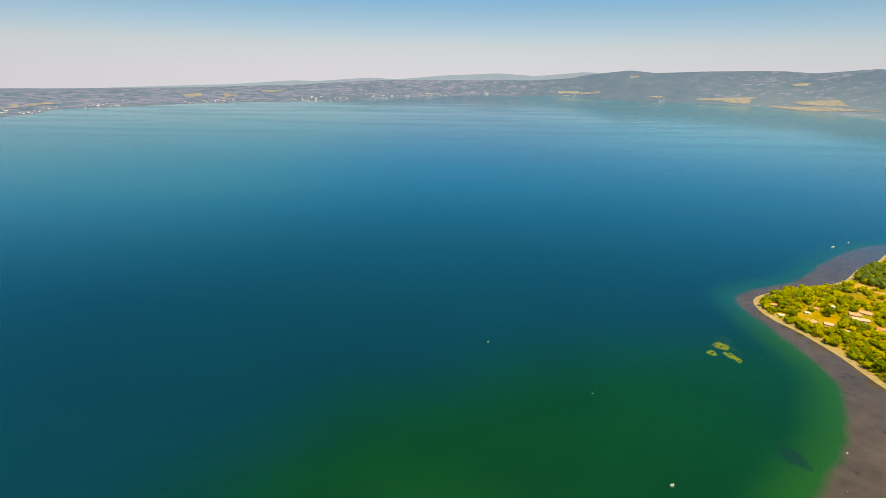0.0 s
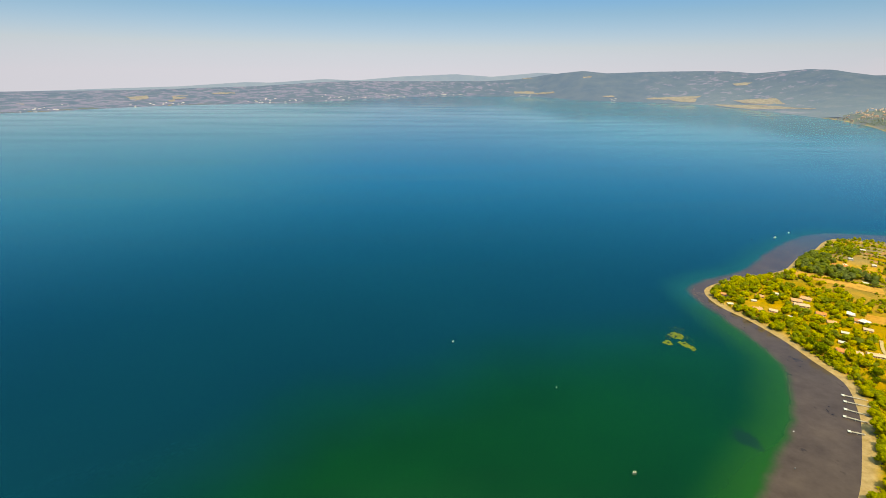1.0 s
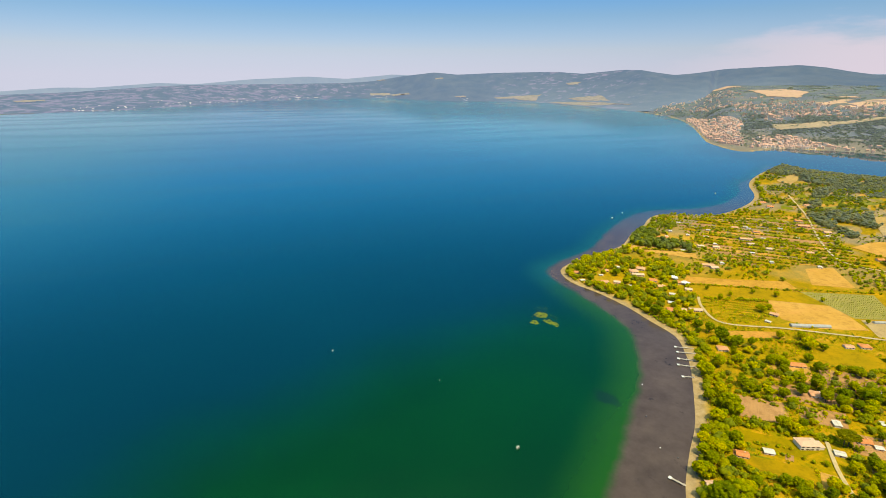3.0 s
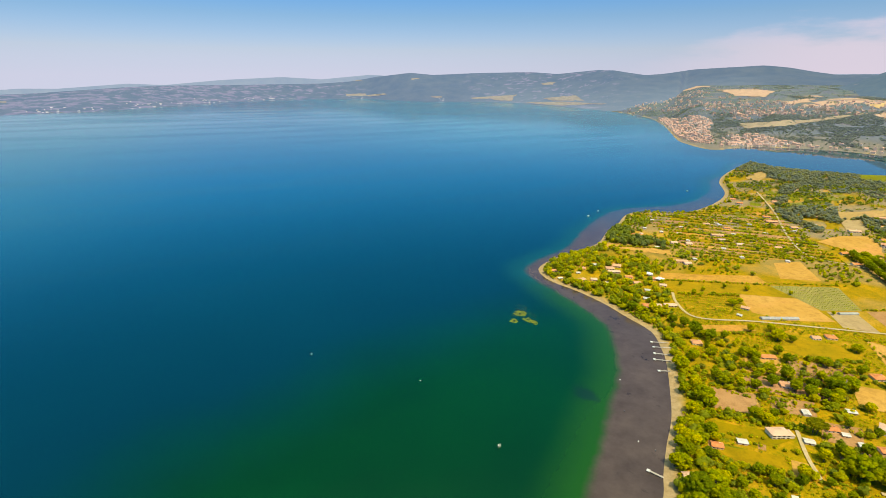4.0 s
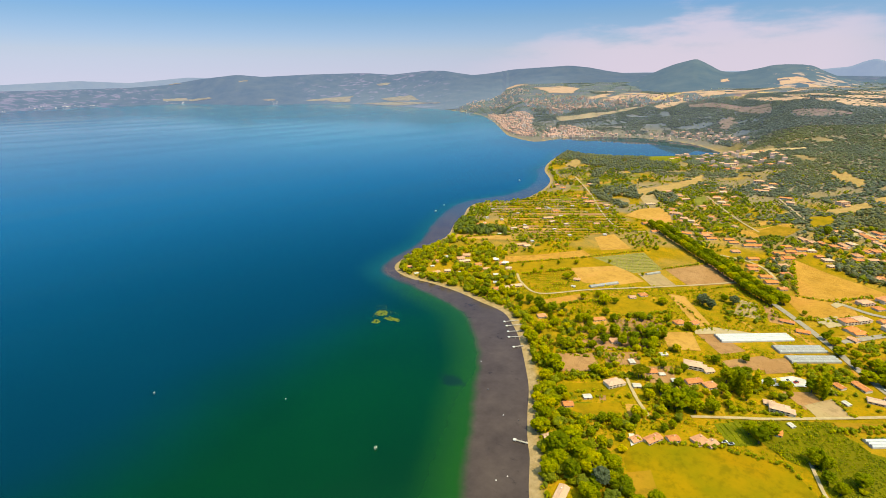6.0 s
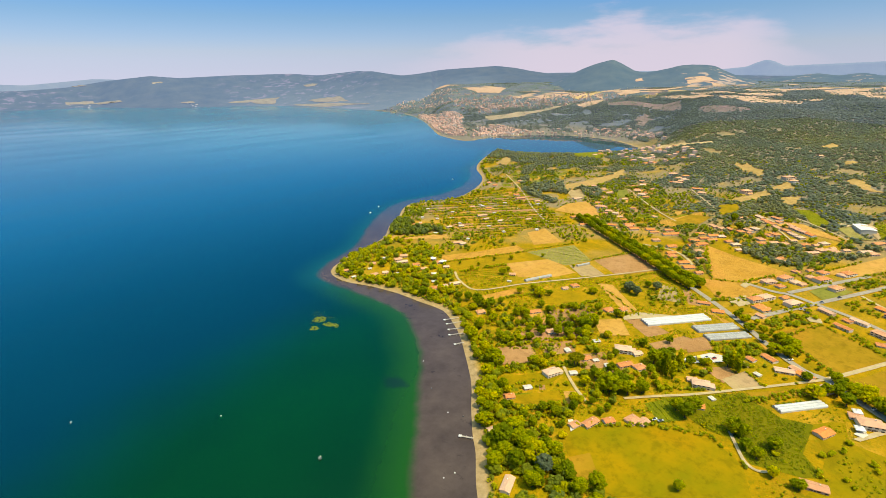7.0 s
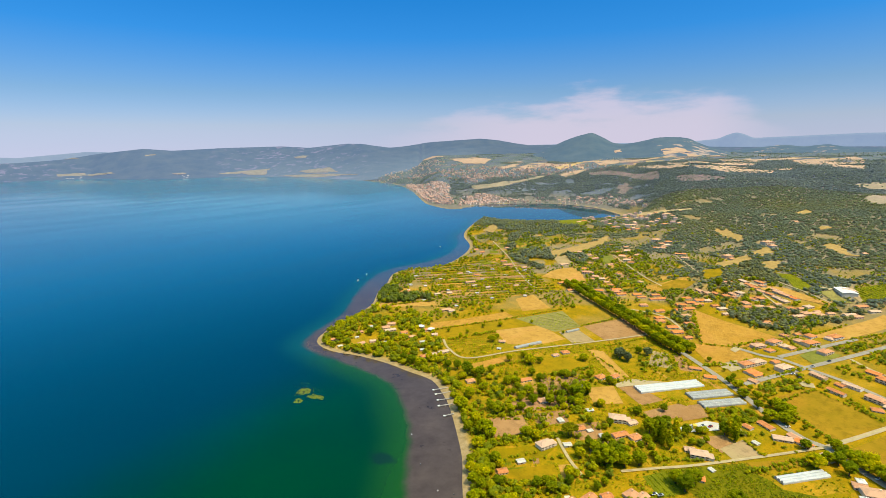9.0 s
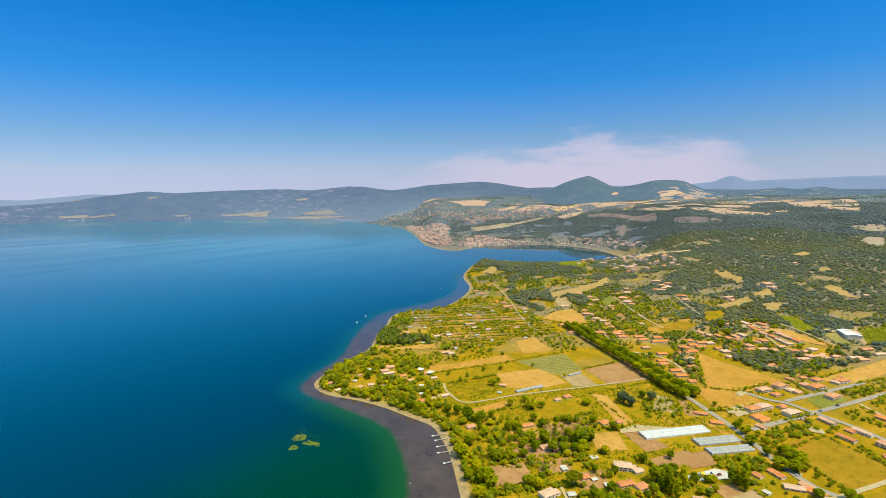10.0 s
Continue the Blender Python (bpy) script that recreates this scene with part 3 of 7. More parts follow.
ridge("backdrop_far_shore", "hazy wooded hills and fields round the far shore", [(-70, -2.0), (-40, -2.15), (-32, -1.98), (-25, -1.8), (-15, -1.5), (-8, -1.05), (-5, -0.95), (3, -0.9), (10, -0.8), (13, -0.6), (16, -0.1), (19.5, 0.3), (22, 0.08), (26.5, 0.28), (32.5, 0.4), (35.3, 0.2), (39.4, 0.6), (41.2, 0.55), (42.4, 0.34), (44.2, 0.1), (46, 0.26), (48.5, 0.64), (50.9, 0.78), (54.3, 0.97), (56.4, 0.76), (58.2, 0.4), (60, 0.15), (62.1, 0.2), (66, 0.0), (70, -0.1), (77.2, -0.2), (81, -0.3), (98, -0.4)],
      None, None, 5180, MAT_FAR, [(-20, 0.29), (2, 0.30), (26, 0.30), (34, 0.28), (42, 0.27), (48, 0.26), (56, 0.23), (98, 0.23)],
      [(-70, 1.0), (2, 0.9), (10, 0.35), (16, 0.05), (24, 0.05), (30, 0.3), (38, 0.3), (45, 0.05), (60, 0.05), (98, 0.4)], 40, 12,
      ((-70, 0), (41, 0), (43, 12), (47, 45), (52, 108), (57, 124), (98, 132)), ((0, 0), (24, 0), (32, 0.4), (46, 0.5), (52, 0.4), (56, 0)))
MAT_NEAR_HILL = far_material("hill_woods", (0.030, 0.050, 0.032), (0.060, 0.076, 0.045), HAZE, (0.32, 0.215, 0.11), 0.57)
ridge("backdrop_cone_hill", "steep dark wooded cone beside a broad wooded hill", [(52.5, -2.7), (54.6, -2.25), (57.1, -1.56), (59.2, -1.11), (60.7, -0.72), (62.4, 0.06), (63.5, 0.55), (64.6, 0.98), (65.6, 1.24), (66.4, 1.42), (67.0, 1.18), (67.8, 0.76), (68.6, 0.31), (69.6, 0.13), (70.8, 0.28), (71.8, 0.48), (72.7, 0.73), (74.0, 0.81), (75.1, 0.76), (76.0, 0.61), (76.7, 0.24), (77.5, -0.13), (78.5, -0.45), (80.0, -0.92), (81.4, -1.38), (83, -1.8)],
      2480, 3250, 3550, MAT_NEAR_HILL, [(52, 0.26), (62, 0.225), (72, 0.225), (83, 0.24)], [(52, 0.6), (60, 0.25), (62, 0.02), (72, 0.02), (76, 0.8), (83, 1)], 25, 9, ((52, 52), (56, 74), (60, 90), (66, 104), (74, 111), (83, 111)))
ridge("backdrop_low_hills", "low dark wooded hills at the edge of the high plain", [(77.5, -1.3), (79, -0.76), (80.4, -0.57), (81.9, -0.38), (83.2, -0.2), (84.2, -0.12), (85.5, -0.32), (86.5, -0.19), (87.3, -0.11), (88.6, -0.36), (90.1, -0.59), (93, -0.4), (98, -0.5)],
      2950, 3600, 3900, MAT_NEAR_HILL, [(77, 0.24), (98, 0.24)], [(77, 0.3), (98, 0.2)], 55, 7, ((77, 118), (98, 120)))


def shore_field(name, corners, label, material=None):
    """A field on the far shore's hills, between four corners given as bearing and height in degrees from the eye."""
    b_, foot_, crest_, zc_, low_ = RANGES[name]
    u_ = np.linspace(0, 1, 80)
    (p0, p1, p2, p3), verts = np.array(corners, float), []
    for v in np.linspace(0, 1, 4):
        for k in np.linspace(0, 1, 9):
            a, e = (p0 + (p1 - p0) * k) * (1 - v) + (p3 + (p2 - p3) * k) * v
            f, c, z = np.interp(a, b_, foot_), np.interp(a, b_, crest_), np.interp(a, b_, zc_)
            r = f + (c - f) * u_
            a, e = a + 0.16 * float(wave(a * 9, e * 60, 3)), e + 0.045 * float(wave(e * 50, a * 12, 3))
            lo = float(np.interp(a, b_, low_ + 0 * b_))
            up = np.degrees(np.arctan2(lo + (z - lo) * u_ ** 1.25 - H, r))
            r = float(np.interp(e, up, r)) - 14
            verts.append((math.sin(radians(a)) * r, math.cos(radians(a)) * r, H + r * math.tan(radians(e))))
    faces = [(i * 9 + j, i * 9 + 9 + j, i * 9 + 10 + j, i * 9 + 1 + j) for i in range(3) for j in range(8)]
    return tagged(mesh_object("field", verts, faces, material or MAT_FAR_FIELD), label, "field", kind="structure")


# far haze is put into this greyed field colour
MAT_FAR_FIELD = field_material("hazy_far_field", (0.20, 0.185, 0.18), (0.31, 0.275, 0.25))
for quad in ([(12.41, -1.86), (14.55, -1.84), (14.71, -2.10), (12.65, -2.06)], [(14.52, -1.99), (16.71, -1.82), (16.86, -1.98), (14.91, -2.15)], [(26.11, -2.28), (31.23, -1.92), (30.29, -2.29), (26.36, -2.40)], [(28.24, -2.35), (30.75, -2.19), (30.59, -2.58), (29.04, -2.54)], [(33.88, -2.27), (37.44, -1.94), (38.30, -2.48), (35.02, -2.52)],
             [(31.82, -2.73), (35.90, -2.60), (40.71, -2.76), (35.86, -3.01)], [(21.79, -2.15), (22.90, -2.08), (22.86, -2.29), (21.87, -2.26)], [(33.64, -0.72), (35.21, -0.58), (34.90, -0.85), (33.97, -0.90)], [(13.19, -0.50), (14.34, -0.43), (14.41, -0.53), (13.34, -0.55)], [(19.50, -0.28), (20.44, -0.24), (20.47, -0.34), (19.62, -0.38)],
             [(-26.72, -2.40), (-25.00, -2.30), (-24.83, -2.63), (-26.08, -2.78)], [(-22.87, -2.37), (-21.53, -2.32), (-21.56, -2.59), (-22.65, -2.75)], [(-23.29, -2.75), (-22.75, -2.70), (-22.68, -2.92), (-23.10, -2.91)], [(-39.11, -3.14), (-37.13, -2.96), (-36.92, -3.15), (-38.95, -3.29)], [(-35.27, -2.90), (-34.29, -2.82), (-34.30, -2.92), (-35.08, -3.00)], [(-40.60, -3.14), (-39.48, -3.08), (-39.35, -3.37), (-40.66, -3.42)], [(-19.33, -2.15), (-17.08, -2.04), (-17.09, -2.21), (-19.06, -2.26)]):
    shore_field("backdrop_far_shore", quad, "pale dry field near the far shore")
for quad in ([(73.3, -0.25), (74.0, -0.12), (74.3, -0.5), (73.5, -0.55)], [(73.5, -0.62), (74.6, -0.5), (75.4, -0.75), (73.7, -1.0)], [(72.8, -1.28), (74.3, -1.08), (75.2, -1.3), (73.2, -1.5)], [(73.2, -1.6), (75.6, -1.45), (77.2, -1.7), (73.9, -1.85)], [(75.4, -1.22), (77.0, -1.18), (78.4, -1.45), (76.2, -1.42)], [(75.9, -0.9), (77.5, -1.11), (77.3, -1.3), (75.9, -1.16)], [(68.8, -0.5), (69.4, -0.45), (69.5, -0.66), (68.9, -0.75)], [(74.0, -0.32), (75.2, -0.24), (76.3, -0.78), (74.5, -0.6)], [(74.9, -0.64), (76.7, -0.99), (77.2, -1.13), (75.3, -0.86)]):
    shore_field("backdrop_cone_hill", quad, "golden dry field on the hill's flank", MAT_FIELD["far"])


def drape(name, outline, material, lift, label, category, step=14.0, kind="structure"):
    """A thin sheet laid on the land inside a closed outline."""
    o = np.array(outline, float)
    r = np.hypot(*o.mean(0))
    step = max(step, r / 60) if r < 650 else max(step, r / 90)
    o = np.concatenate([np.linspace(p, q, max(2, int(np.hypot(*(q - p)) / step) + 1))[:-1] for p, q in zip(o, np.roll(o, -1, 0))])
    if r > 650:     # edges of far fields are uneven
        sway = np.clip((r - 600) / 45, 0, 13)
        o = o + np.stack([wave(o[:, 0], o[:, 1], 17), wave(o[:, 1] + 40, o[:, 0], 15)], -1) * sway
    bm = bmesh.new()
    vs = [bm.verts.new((x, y, 0)) for x, y in o]
    es = [bm.edges.new((a, b)) for a, b in zip(vs, vs[1:] + vs[:1])]
    bmesh.ops.triangle_fill(bm, edges=es, use_beauty=True)
    for _ in range(2 if r < 1500 else 1):
        bmesh.ops.subdivide_edges(bm, edges=[e for e in bm.edges if e.calc_length() > step * 1.5], cuts=1, use_grid_fill=False)
        bmesh.ops.triangulate(bm, faces=bm.faces[:])
    xy = np.array([v.co[:2] for v in bm.verts])
    for v, z in zip(bm.verts, sheet_height(xy[:, 0], xy[:, 1])):
        v.co.z = z + lift * float(np.interp(math.hypot(v.co.x, v.co.y), [500, 900, 2500], [0.4, 1, 3]))
    bmesh.ops.recalc_face_normals(bm, faces=bm.faces[:])
    for f in bm.faces:
        if f.normal.z < 0:
            f.normal_flip()
    ob = part(name, bm, material, None)
    return tagged(ob, label, category, kind=kind)


def sheet_height(x, y):
    """The height of the built ground sheet, which is a little coarser than the land's formula."""
    x, y = np.atleast_1d(np.asarray(x, float)), np.atleast_1d(np.asarray(y, float))
    r, b = np.hypot(x, y), np.degrees(np.arctan2(x, y))
    b = np.where(b < 20, b + 360, b)
    z = gz.reshape(len(radii), len(bearings))
    i = np.clip(np.searchsorted(radii, r, side="right") - 1, 0, len(radii) - 2)
    j = np.clip(np.searchsorted(bearings, b, side="right") - 1, 0, len(bearings) - 2)
    u = (r - radii[i]) / (radii[i + 1] - radii[i])
    v = np.clip((b - bearings[j]) / (bearings[j + 1] - bearings[j]), 0, 1)
    return (z[i, j] * (1 - v) + z[i, j + 1] * v) * (1 - u) + (z[i + 1, j] * (1 - v) + z[i + 1, j + 1] * v) * u


def ribbon(name, line, width, material, lift, label, category="road", steps=6):
    """A road or a path laid on the land."""
    c = smooth_line(line, steps, False)
    t = np.gradient(c, axis=0)
    t /= np.linalg.norm(t, axis=1)[:, None] + 1e-9
    nrm = np.stack([-t[:, 1], t[:, 0]], -1)
    cols = [c + nrm * width * s for s in (-0.5, 0, 0.5)]
    verts = np.concatenate([np.column_stack([p, sheet_height(p[:, 0], p[:, 1]) + lift * np.interp(np.hypot(p[:, 0], p[:, 1]), [500, 900, 2500], [0.4, 1, 3]) + (0.06 if k == 1 else 0)]) for k, p in enumerate(cols)])
    n = len(c)
    faces = [(k * n + i, k * n + i + 1, (k + 1) * n + i + 1, (k + 1) * n + i) for k in range(2) for i in range(n - 1)]
    ob = mesh_object(name, verts, faces, material)
    return tagged(ob, label, category, kind="structure")


KEEP_FREE = [[(367, 121), (409, 83), (398, 72), (353, 106)], [(377, 85), (405, 61), (389, 42), (358, 66)], [(305, 20), (329, -2), (324, -8), (296, 13)], [(324, 74), (346, 61), (347, 51), (338, 51), (321, 69)]]

# ---- fields and roads ----
FIELDS = [
    ("stubble", [(375, 336), (410, 314), (456, 292), (447, 275), (408, 296), (364, 323)]),
    ("meadow", [(361, 319), (407, 296), (444, 271), (438, 239), (397, 267), (356, 293)]),
    ("tan", [(400, 269), (442, 240), (423, 202), (391, 217), (378, 239)]),
    ("vine", [(444, 271), (498, 243), (464, 205), (434, 219)]),
    ("ploughed", [(466, 203), (516, 179), (484, 140), (442, 169)]),
    ("soil", [(436, 216), (455, 205), (435, 177), (418, 193)]),
    ("stubble", [(318, 242), (357, 224), (352, 216), (315, 231)]),
    ("tan", [(505, 309), (534, 301), (500, 259), (470, 278)]),
    ("meadow", [(361, 200), (386, 180), (381, 158), (338, 180)]),
    ("tan", [(412, 175), (417, 162), (380, 125), (368, 130)]),
    ("ploughed", [(360, 129), (371, 121), (357, 92), (340, 102)]),
    ("ploughed", [(332, 98), (359, 82), (354, 63), (325, 89)]),
    ("stubble", [(591, 131), (565, 89), (545, 39), (501, 58), (490, 99)]),
    ("stubble", [(483, 108), (496, 60), (476, 52), (441, 78)]),
    ("mown", [(408, 32), (444, 10), (412, -32), (365, -8)]),
    ("lush", [(200, 94), (216, 97), (244, 64), (255, 38), (242, 20), (222, 12), (184, 60), (184, 77)]),
    ("green", [(261, 75), (273, 67), (262, 51), (249, 62)]),
    ("ploughed", [(322, 60), (334, 48), (326, 40), (312, 45)]),
    ("tan", [(563, 23), (622, -6), (684, -35), (654, -45), (580, -8)]),
    ("green", [(756, -4), (797, -39), (742, -44), (718, -17)]),
    ("mown", [(347, -6), (373, -19), (408, -37), (375, -46), (342, -25)]),
    ("dry", [(766, 403), (884, 373), (963, 374), (901, 353), (820, 355), (732, 379)]),
    ("lush", [(230, 156), (263, 126), (243, 127), (221, 145)]),
    ("meadow", [(219, 138), (240, 120), (232, 110), (210, 130)]),
    ("stubble", [(649, 203), (728, 166), (670, 160), (632, 187)]),
    ("dry", [(837, 99), (849, 75), (807, 73), (801, 90)]),
    ("dry", [(1031, 212), (977, 146), (933, 136), (957, 167)]),
    ("soil", [(316, 47), (335, 38), (323, 26), (308, 38)]),
    ("far", [(2487, 2038), (2545, 1866), (2362, 1625), (2148, 1511), (2199, 1686)]),
    ("far", [(3448, 3474), (3577, 3342), (2645, 2167), (2789, 2496)]),
    ("far", [(2201, 442), (2403, 363), (2136, 286), (2004, 384)]),
    ("far", [(2008, 91), (1945, -3), (1860, -4), (1919, 72)]),
    ("far", [(2081, 713), (2106, 636), (1924, 469), (1944, 547)]),
    ("far", [(1903, 446), (1865, 330), (1846, 207), (1679, 194), (1777, 344)]),
    ("far", [(1881, 227), (1924, 161), (1862, 175)]),
    ("far", [(2269, 212), (2289, 101), (2171, -1), (1991, -3), (1997, 155)]),
    ("far", [(2179, 626), (1971, 420), (2055, 283), (1922, 279), (1981, 530)]),
    ("slope", [(1540, 14), (1575, -24), (1579, -52), (1514, -51), (1510, -14)]),
    ("slope", [(1406, -7), (1442, -28), (1405, -48), (1321, -46), (1342, -19)]),
    ("slope", [(1661, 1069), (1815, 1049), (1863, 1013), (1731, 1025)]),
    ("pale", [(1322, 473), (1211, 357), (1216, 282), (1195, 282), (1188, 386)]),
    ("dry", [(873, 115), (913, 102), (889, 88), (858, 101)]),
    ("dry", [(1161, 93), (1211, 77), (1163, 62), (1146, 79)]),
    ("dry", [(1065, 52), (1090, 37), (1070, 24), (1049, 37)]),
    ("tan", [(389, 435), (404, 422), (436, 381), (426, 368), (399, 397), (382, 419)]),
    ("far", [(1924, 460), (1922, 358), (1887, 273), (1863, 346), (1835, 418)]),
    ("far", [(2256, 885), (2409, 816), (2483, 741), (2314, 759)]),
    ("far", [(1953, 997), (2037, 964), (2061, 912), (1949, 897), (1871, 918)]),
    ("slope", [(1599, 1198), (1631, 1114), (1751, 1062), (1937, 1028), (1974, 1008), (1731, 1025), (1592, 1062), (1544, 1130)]),
    ("rock", [(1962, 868), (1940, 582), (1792, 529), (1896, 674), (1900, 828)]),
    ("rock", [(1735, 467), (1600, 307), (1544, 282), (1515, 356), (1598, 421)]),
    ("rock", [(1757, 664), (1802, 648), (1750, 614), (1629, 590), (1644, 619)]),
    ("tan", [(619, 336), (656, 338), (691, 323), (660, 291), (620, 268), (617, 304)]),
    ("soil", [(734, 375), (761, 366), (713, 334), (686, 343)]),
    ("olive", [(769, 309), (809, 308), (769, 286), (740, 291)]),
    ("dry", [(803, 152), (859, 123), (845, 110), (785, 137)]),
    ("meadow", [(764, 161), (781, 139), (745, 127), (724, 146)]),
    ("green", [(790, 75), (792, 55), (743, 30), (725, 44)]),
    ("tan", [(725, 88), (729, 56), (693, 9), (684, 12), (700, 52), (709, 83)]),
    ("dry", [(888, 630), (971, 660), (925, 614), (864, 587)]),
    ("green", [(1170, 598), (1275, 538), (1025, 456), (997, 502)]),
    ("dry", [(998, 77), (996, 97), (994, 73), (986, 61)]),
    ("dry", [(951, 39), (972, 24), (918, -6), (906, -16), (906, 6)]),
    ("dry", [(1025, 181), (975, 155), (933, 133), (932, 143), (987, 182)]),
    ("mown", [(661, 190), (702, 177), (704, 153), (668, 157), (651, 176)]),
    ("soil", [(762, -2), (776, -7), (716, -17), (708, -14)]),
    ("vine", [(732, 24), (744, 12), (706, -7), (696, 5)]),
    ("olive", [(509, 24), (538, 12), (530, -5), (494, 12)]),
    ("meadow", [(428, 74), (444, 58), (433, 52), (419, 63)]),
    ("mown", [(193, 88), (203, 81), (191, 71), (180, 77)]),
    ("ploughed", [(254, 182), (277, 161), (259, 148), (242, 163)]),
    ("ploughed", [(353, 81), (367, 70), (351, 61), (336, 73)]),
    ("tan", [(340, 145), (357, 129), (335, 113), (321, 129)]),
    ("lush", [(424, -18), (437, -28), (424, -36), (411, -28)]),
    ("mown", [(310, 32), (336, 6), (340, -5), (316, 15), (305, 27)]),
]
for k_, (kind, outline) in enumerate(FIELDS):
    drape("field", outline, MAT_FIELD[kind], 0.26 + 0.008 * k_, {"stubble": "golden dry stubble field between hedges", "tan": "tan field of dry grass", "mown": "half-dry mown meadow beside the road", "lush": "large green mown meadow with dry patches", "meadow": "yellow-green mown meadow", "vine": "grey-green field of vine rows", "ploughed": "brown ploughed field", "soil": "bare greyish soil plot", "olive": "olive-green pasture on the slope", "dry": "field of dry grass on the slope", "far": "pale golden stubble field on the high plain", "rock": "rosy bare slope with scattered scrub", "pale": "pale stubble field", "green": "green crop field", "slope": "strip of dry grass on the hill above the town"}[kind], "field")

ROADS = [
    ("road", MAT_ROAD, 4.8, [(609, 292), (560, 229), (520, 179), (474, 126), (436, 84), (409, 57), (377, 29), (360, 10), (356, -3), (347, -12), (332, -31), (326, -38), (314, -54)]),
    ("road", MAT_ROAD, 4.8, [(419, 51), (482, 17), (538, -14), (579, -36), (619, -57)]),
    ("road", MAT_ROAD, 4.6, [(495, 71), (489, 49), (490, 35), (482, 17), (470, -10), (451, -37)]),
    ("road", MAT_ROAD, 4.8, [(494, 37), (542, 10), (584, -14)]),
    ("road", MAT_TRACK, 2.8, [(525, -11), (508, -26), (498, -44)]),
    ("road", MAT_TRACK, 3.4, [(356, -2), (383, -18), (416, -37), (449, -56)]),
    ("lane", MAT_TRACK, 2.2, [(349, 294), (335, 276), (329, 250), (366, 226), (407, 196), (436, 175), (489, 139)]),
    ("lane", MAT_TRACK, 2.0, [(266, 130), (251, 115), (241, 102)]),
    ("lane", MAT_TRACK, 2.2, [(258, 86), (273, 71), (291, 53), (322, 26), (356, -2)]),
    ("lane", MAT_SAND, 1.7, [(265, 31), (256, 26), (246, 20), (243, 14), (247, 8)]),
    ("lane", MAT_TRACK, 2.2, [(802, 303), (744, 257), (693, 215), (663, 184)]),
    ("lane", MAT_TRACK, 2.2, [(831, 215), (784, 185), (747, 160)]),
    ("lane", MAT_TRACK, 2.2, [(797, 541), (705, 449), (602, 358), (560, 307), (572, 273), (581, 254)]),
    ("lane", MAT_TRACK, 3.0, [(549, 184), (549, 159), (537, 137), (511, 119)]),
    ("lane", MAT_TRACK, 2.2, [(727, 104), (685, 72), (633, 43)]),
    ("lane", MAT_TRACK, 2.2, [(749, 67), (718, 32), (693, 8)]),
]
for name, mat, width, line in ROADS:
    ribbon(name, line, width, mat, 1.05 if name == "road" else 1.2, "grey asphalt road" if mat is MAT_ROAD else "pale gravel lane between plots", "road")

# strips of field on the high plain
prng = np.random.default_rng(17)
for _ in range(50):
    b_, r_ = radians(prng.uniform(56, 94)), prng.uniform(2180, 2900)
    cx, cy = math.sin(b_) * r_, math.cos(b_) * r_
    turn = prng.uniform(-0.5, 0.5) + (0 if prng.uniform() < 0.6 else 1.57) - b_
    lx, ly = prng.uniform(40, 130), prng.uniform(14, 40)
    c_, s_ = math.cos(turn), math.sin(turn)
    quad = [(cx + u * lx * c_ - v * ly * s_, cy + u * lx * s_ + v * ly * c_) for u, v in ((-1, -1), (1, -0.8), (0.9, 1), (-0.8, 0.9))]
    kind = ("far", "far", "pale", "far", "rock", "far")[prng.integers(0, 6)]
    drape("field", quad, MAT_FIELD[kind], 0.3, "strip of dry field on the high plain", "field", 40)

# ---- trees ----
ICO_V = []
_g = (1 + 5 ** 0.5) / 2
for _a, _b in ((1, _g), (-1, _g), (1, -_g), (-1, -_g)):
    ICO_V += [(0, _a, _b), (_a, _b, 0), (_b, 0, _a)]
ICO_V = np.array(ICO_V) / np.linalg.norm((1, _g))


def ico_faces():
    f = []
    for a, b, c in ((a, b, c) for a in range(12) for b in range(a + 1, 12) for c in range(b + 1, 12)):
        p, q, r = ICO_V[a], ICO_V[b], ICO_V[c]
        if max(np.linalg.norm(p - q), np.linalg.norm(q - r), np.linalg.norm(r - p)) < 1.1:
            f.append((a, b, c) if np.dot(np.cross(q - p, r - p), p) > 0 else (a, c, b))
    return np.array(f)


ICO_F = ico_faces()


def clumps(centres, sizes, rng, flat=0.8, rough=0.28):
    """Leaf clumps: small uneven lumps at the centres."""
    n = len(centres)
    v = ICO_V[None] * (1 + rng.uniform(-rough, rough, (n, 12, 1)))
    a = rng.uniform(0, 6.28, n)
    c, s = np.cos(a)[:, None], np.sin(a)[:, None]
    v = np.stack([v[..., 0] * c - v[..., 1] * s, v[..., 0] * s + v[..., 1] * c, v[..., 2] * flat], -1)
    v = v * np.asarray(sizes)[:, None, None] + np.asarray(centres)[:, None, :]
    f = ICO_F[None] + 12 * np.arange(n)[:, None, None]
    return v.reshape(-1, 3), f.reshape(-1, 3)


def leaf_tufts(v, count, size, rng):
    """Loose leaf sprays that break the outline."""
    at = v[rng.integers(0, len(v), count)]
    d = rng.normal(size=(count, 3, 3)) * size
    return (at[:, None, :] * 1.03 + d).reshape(-1, 3), np.arange(count * 3).reshape(-1, 3)


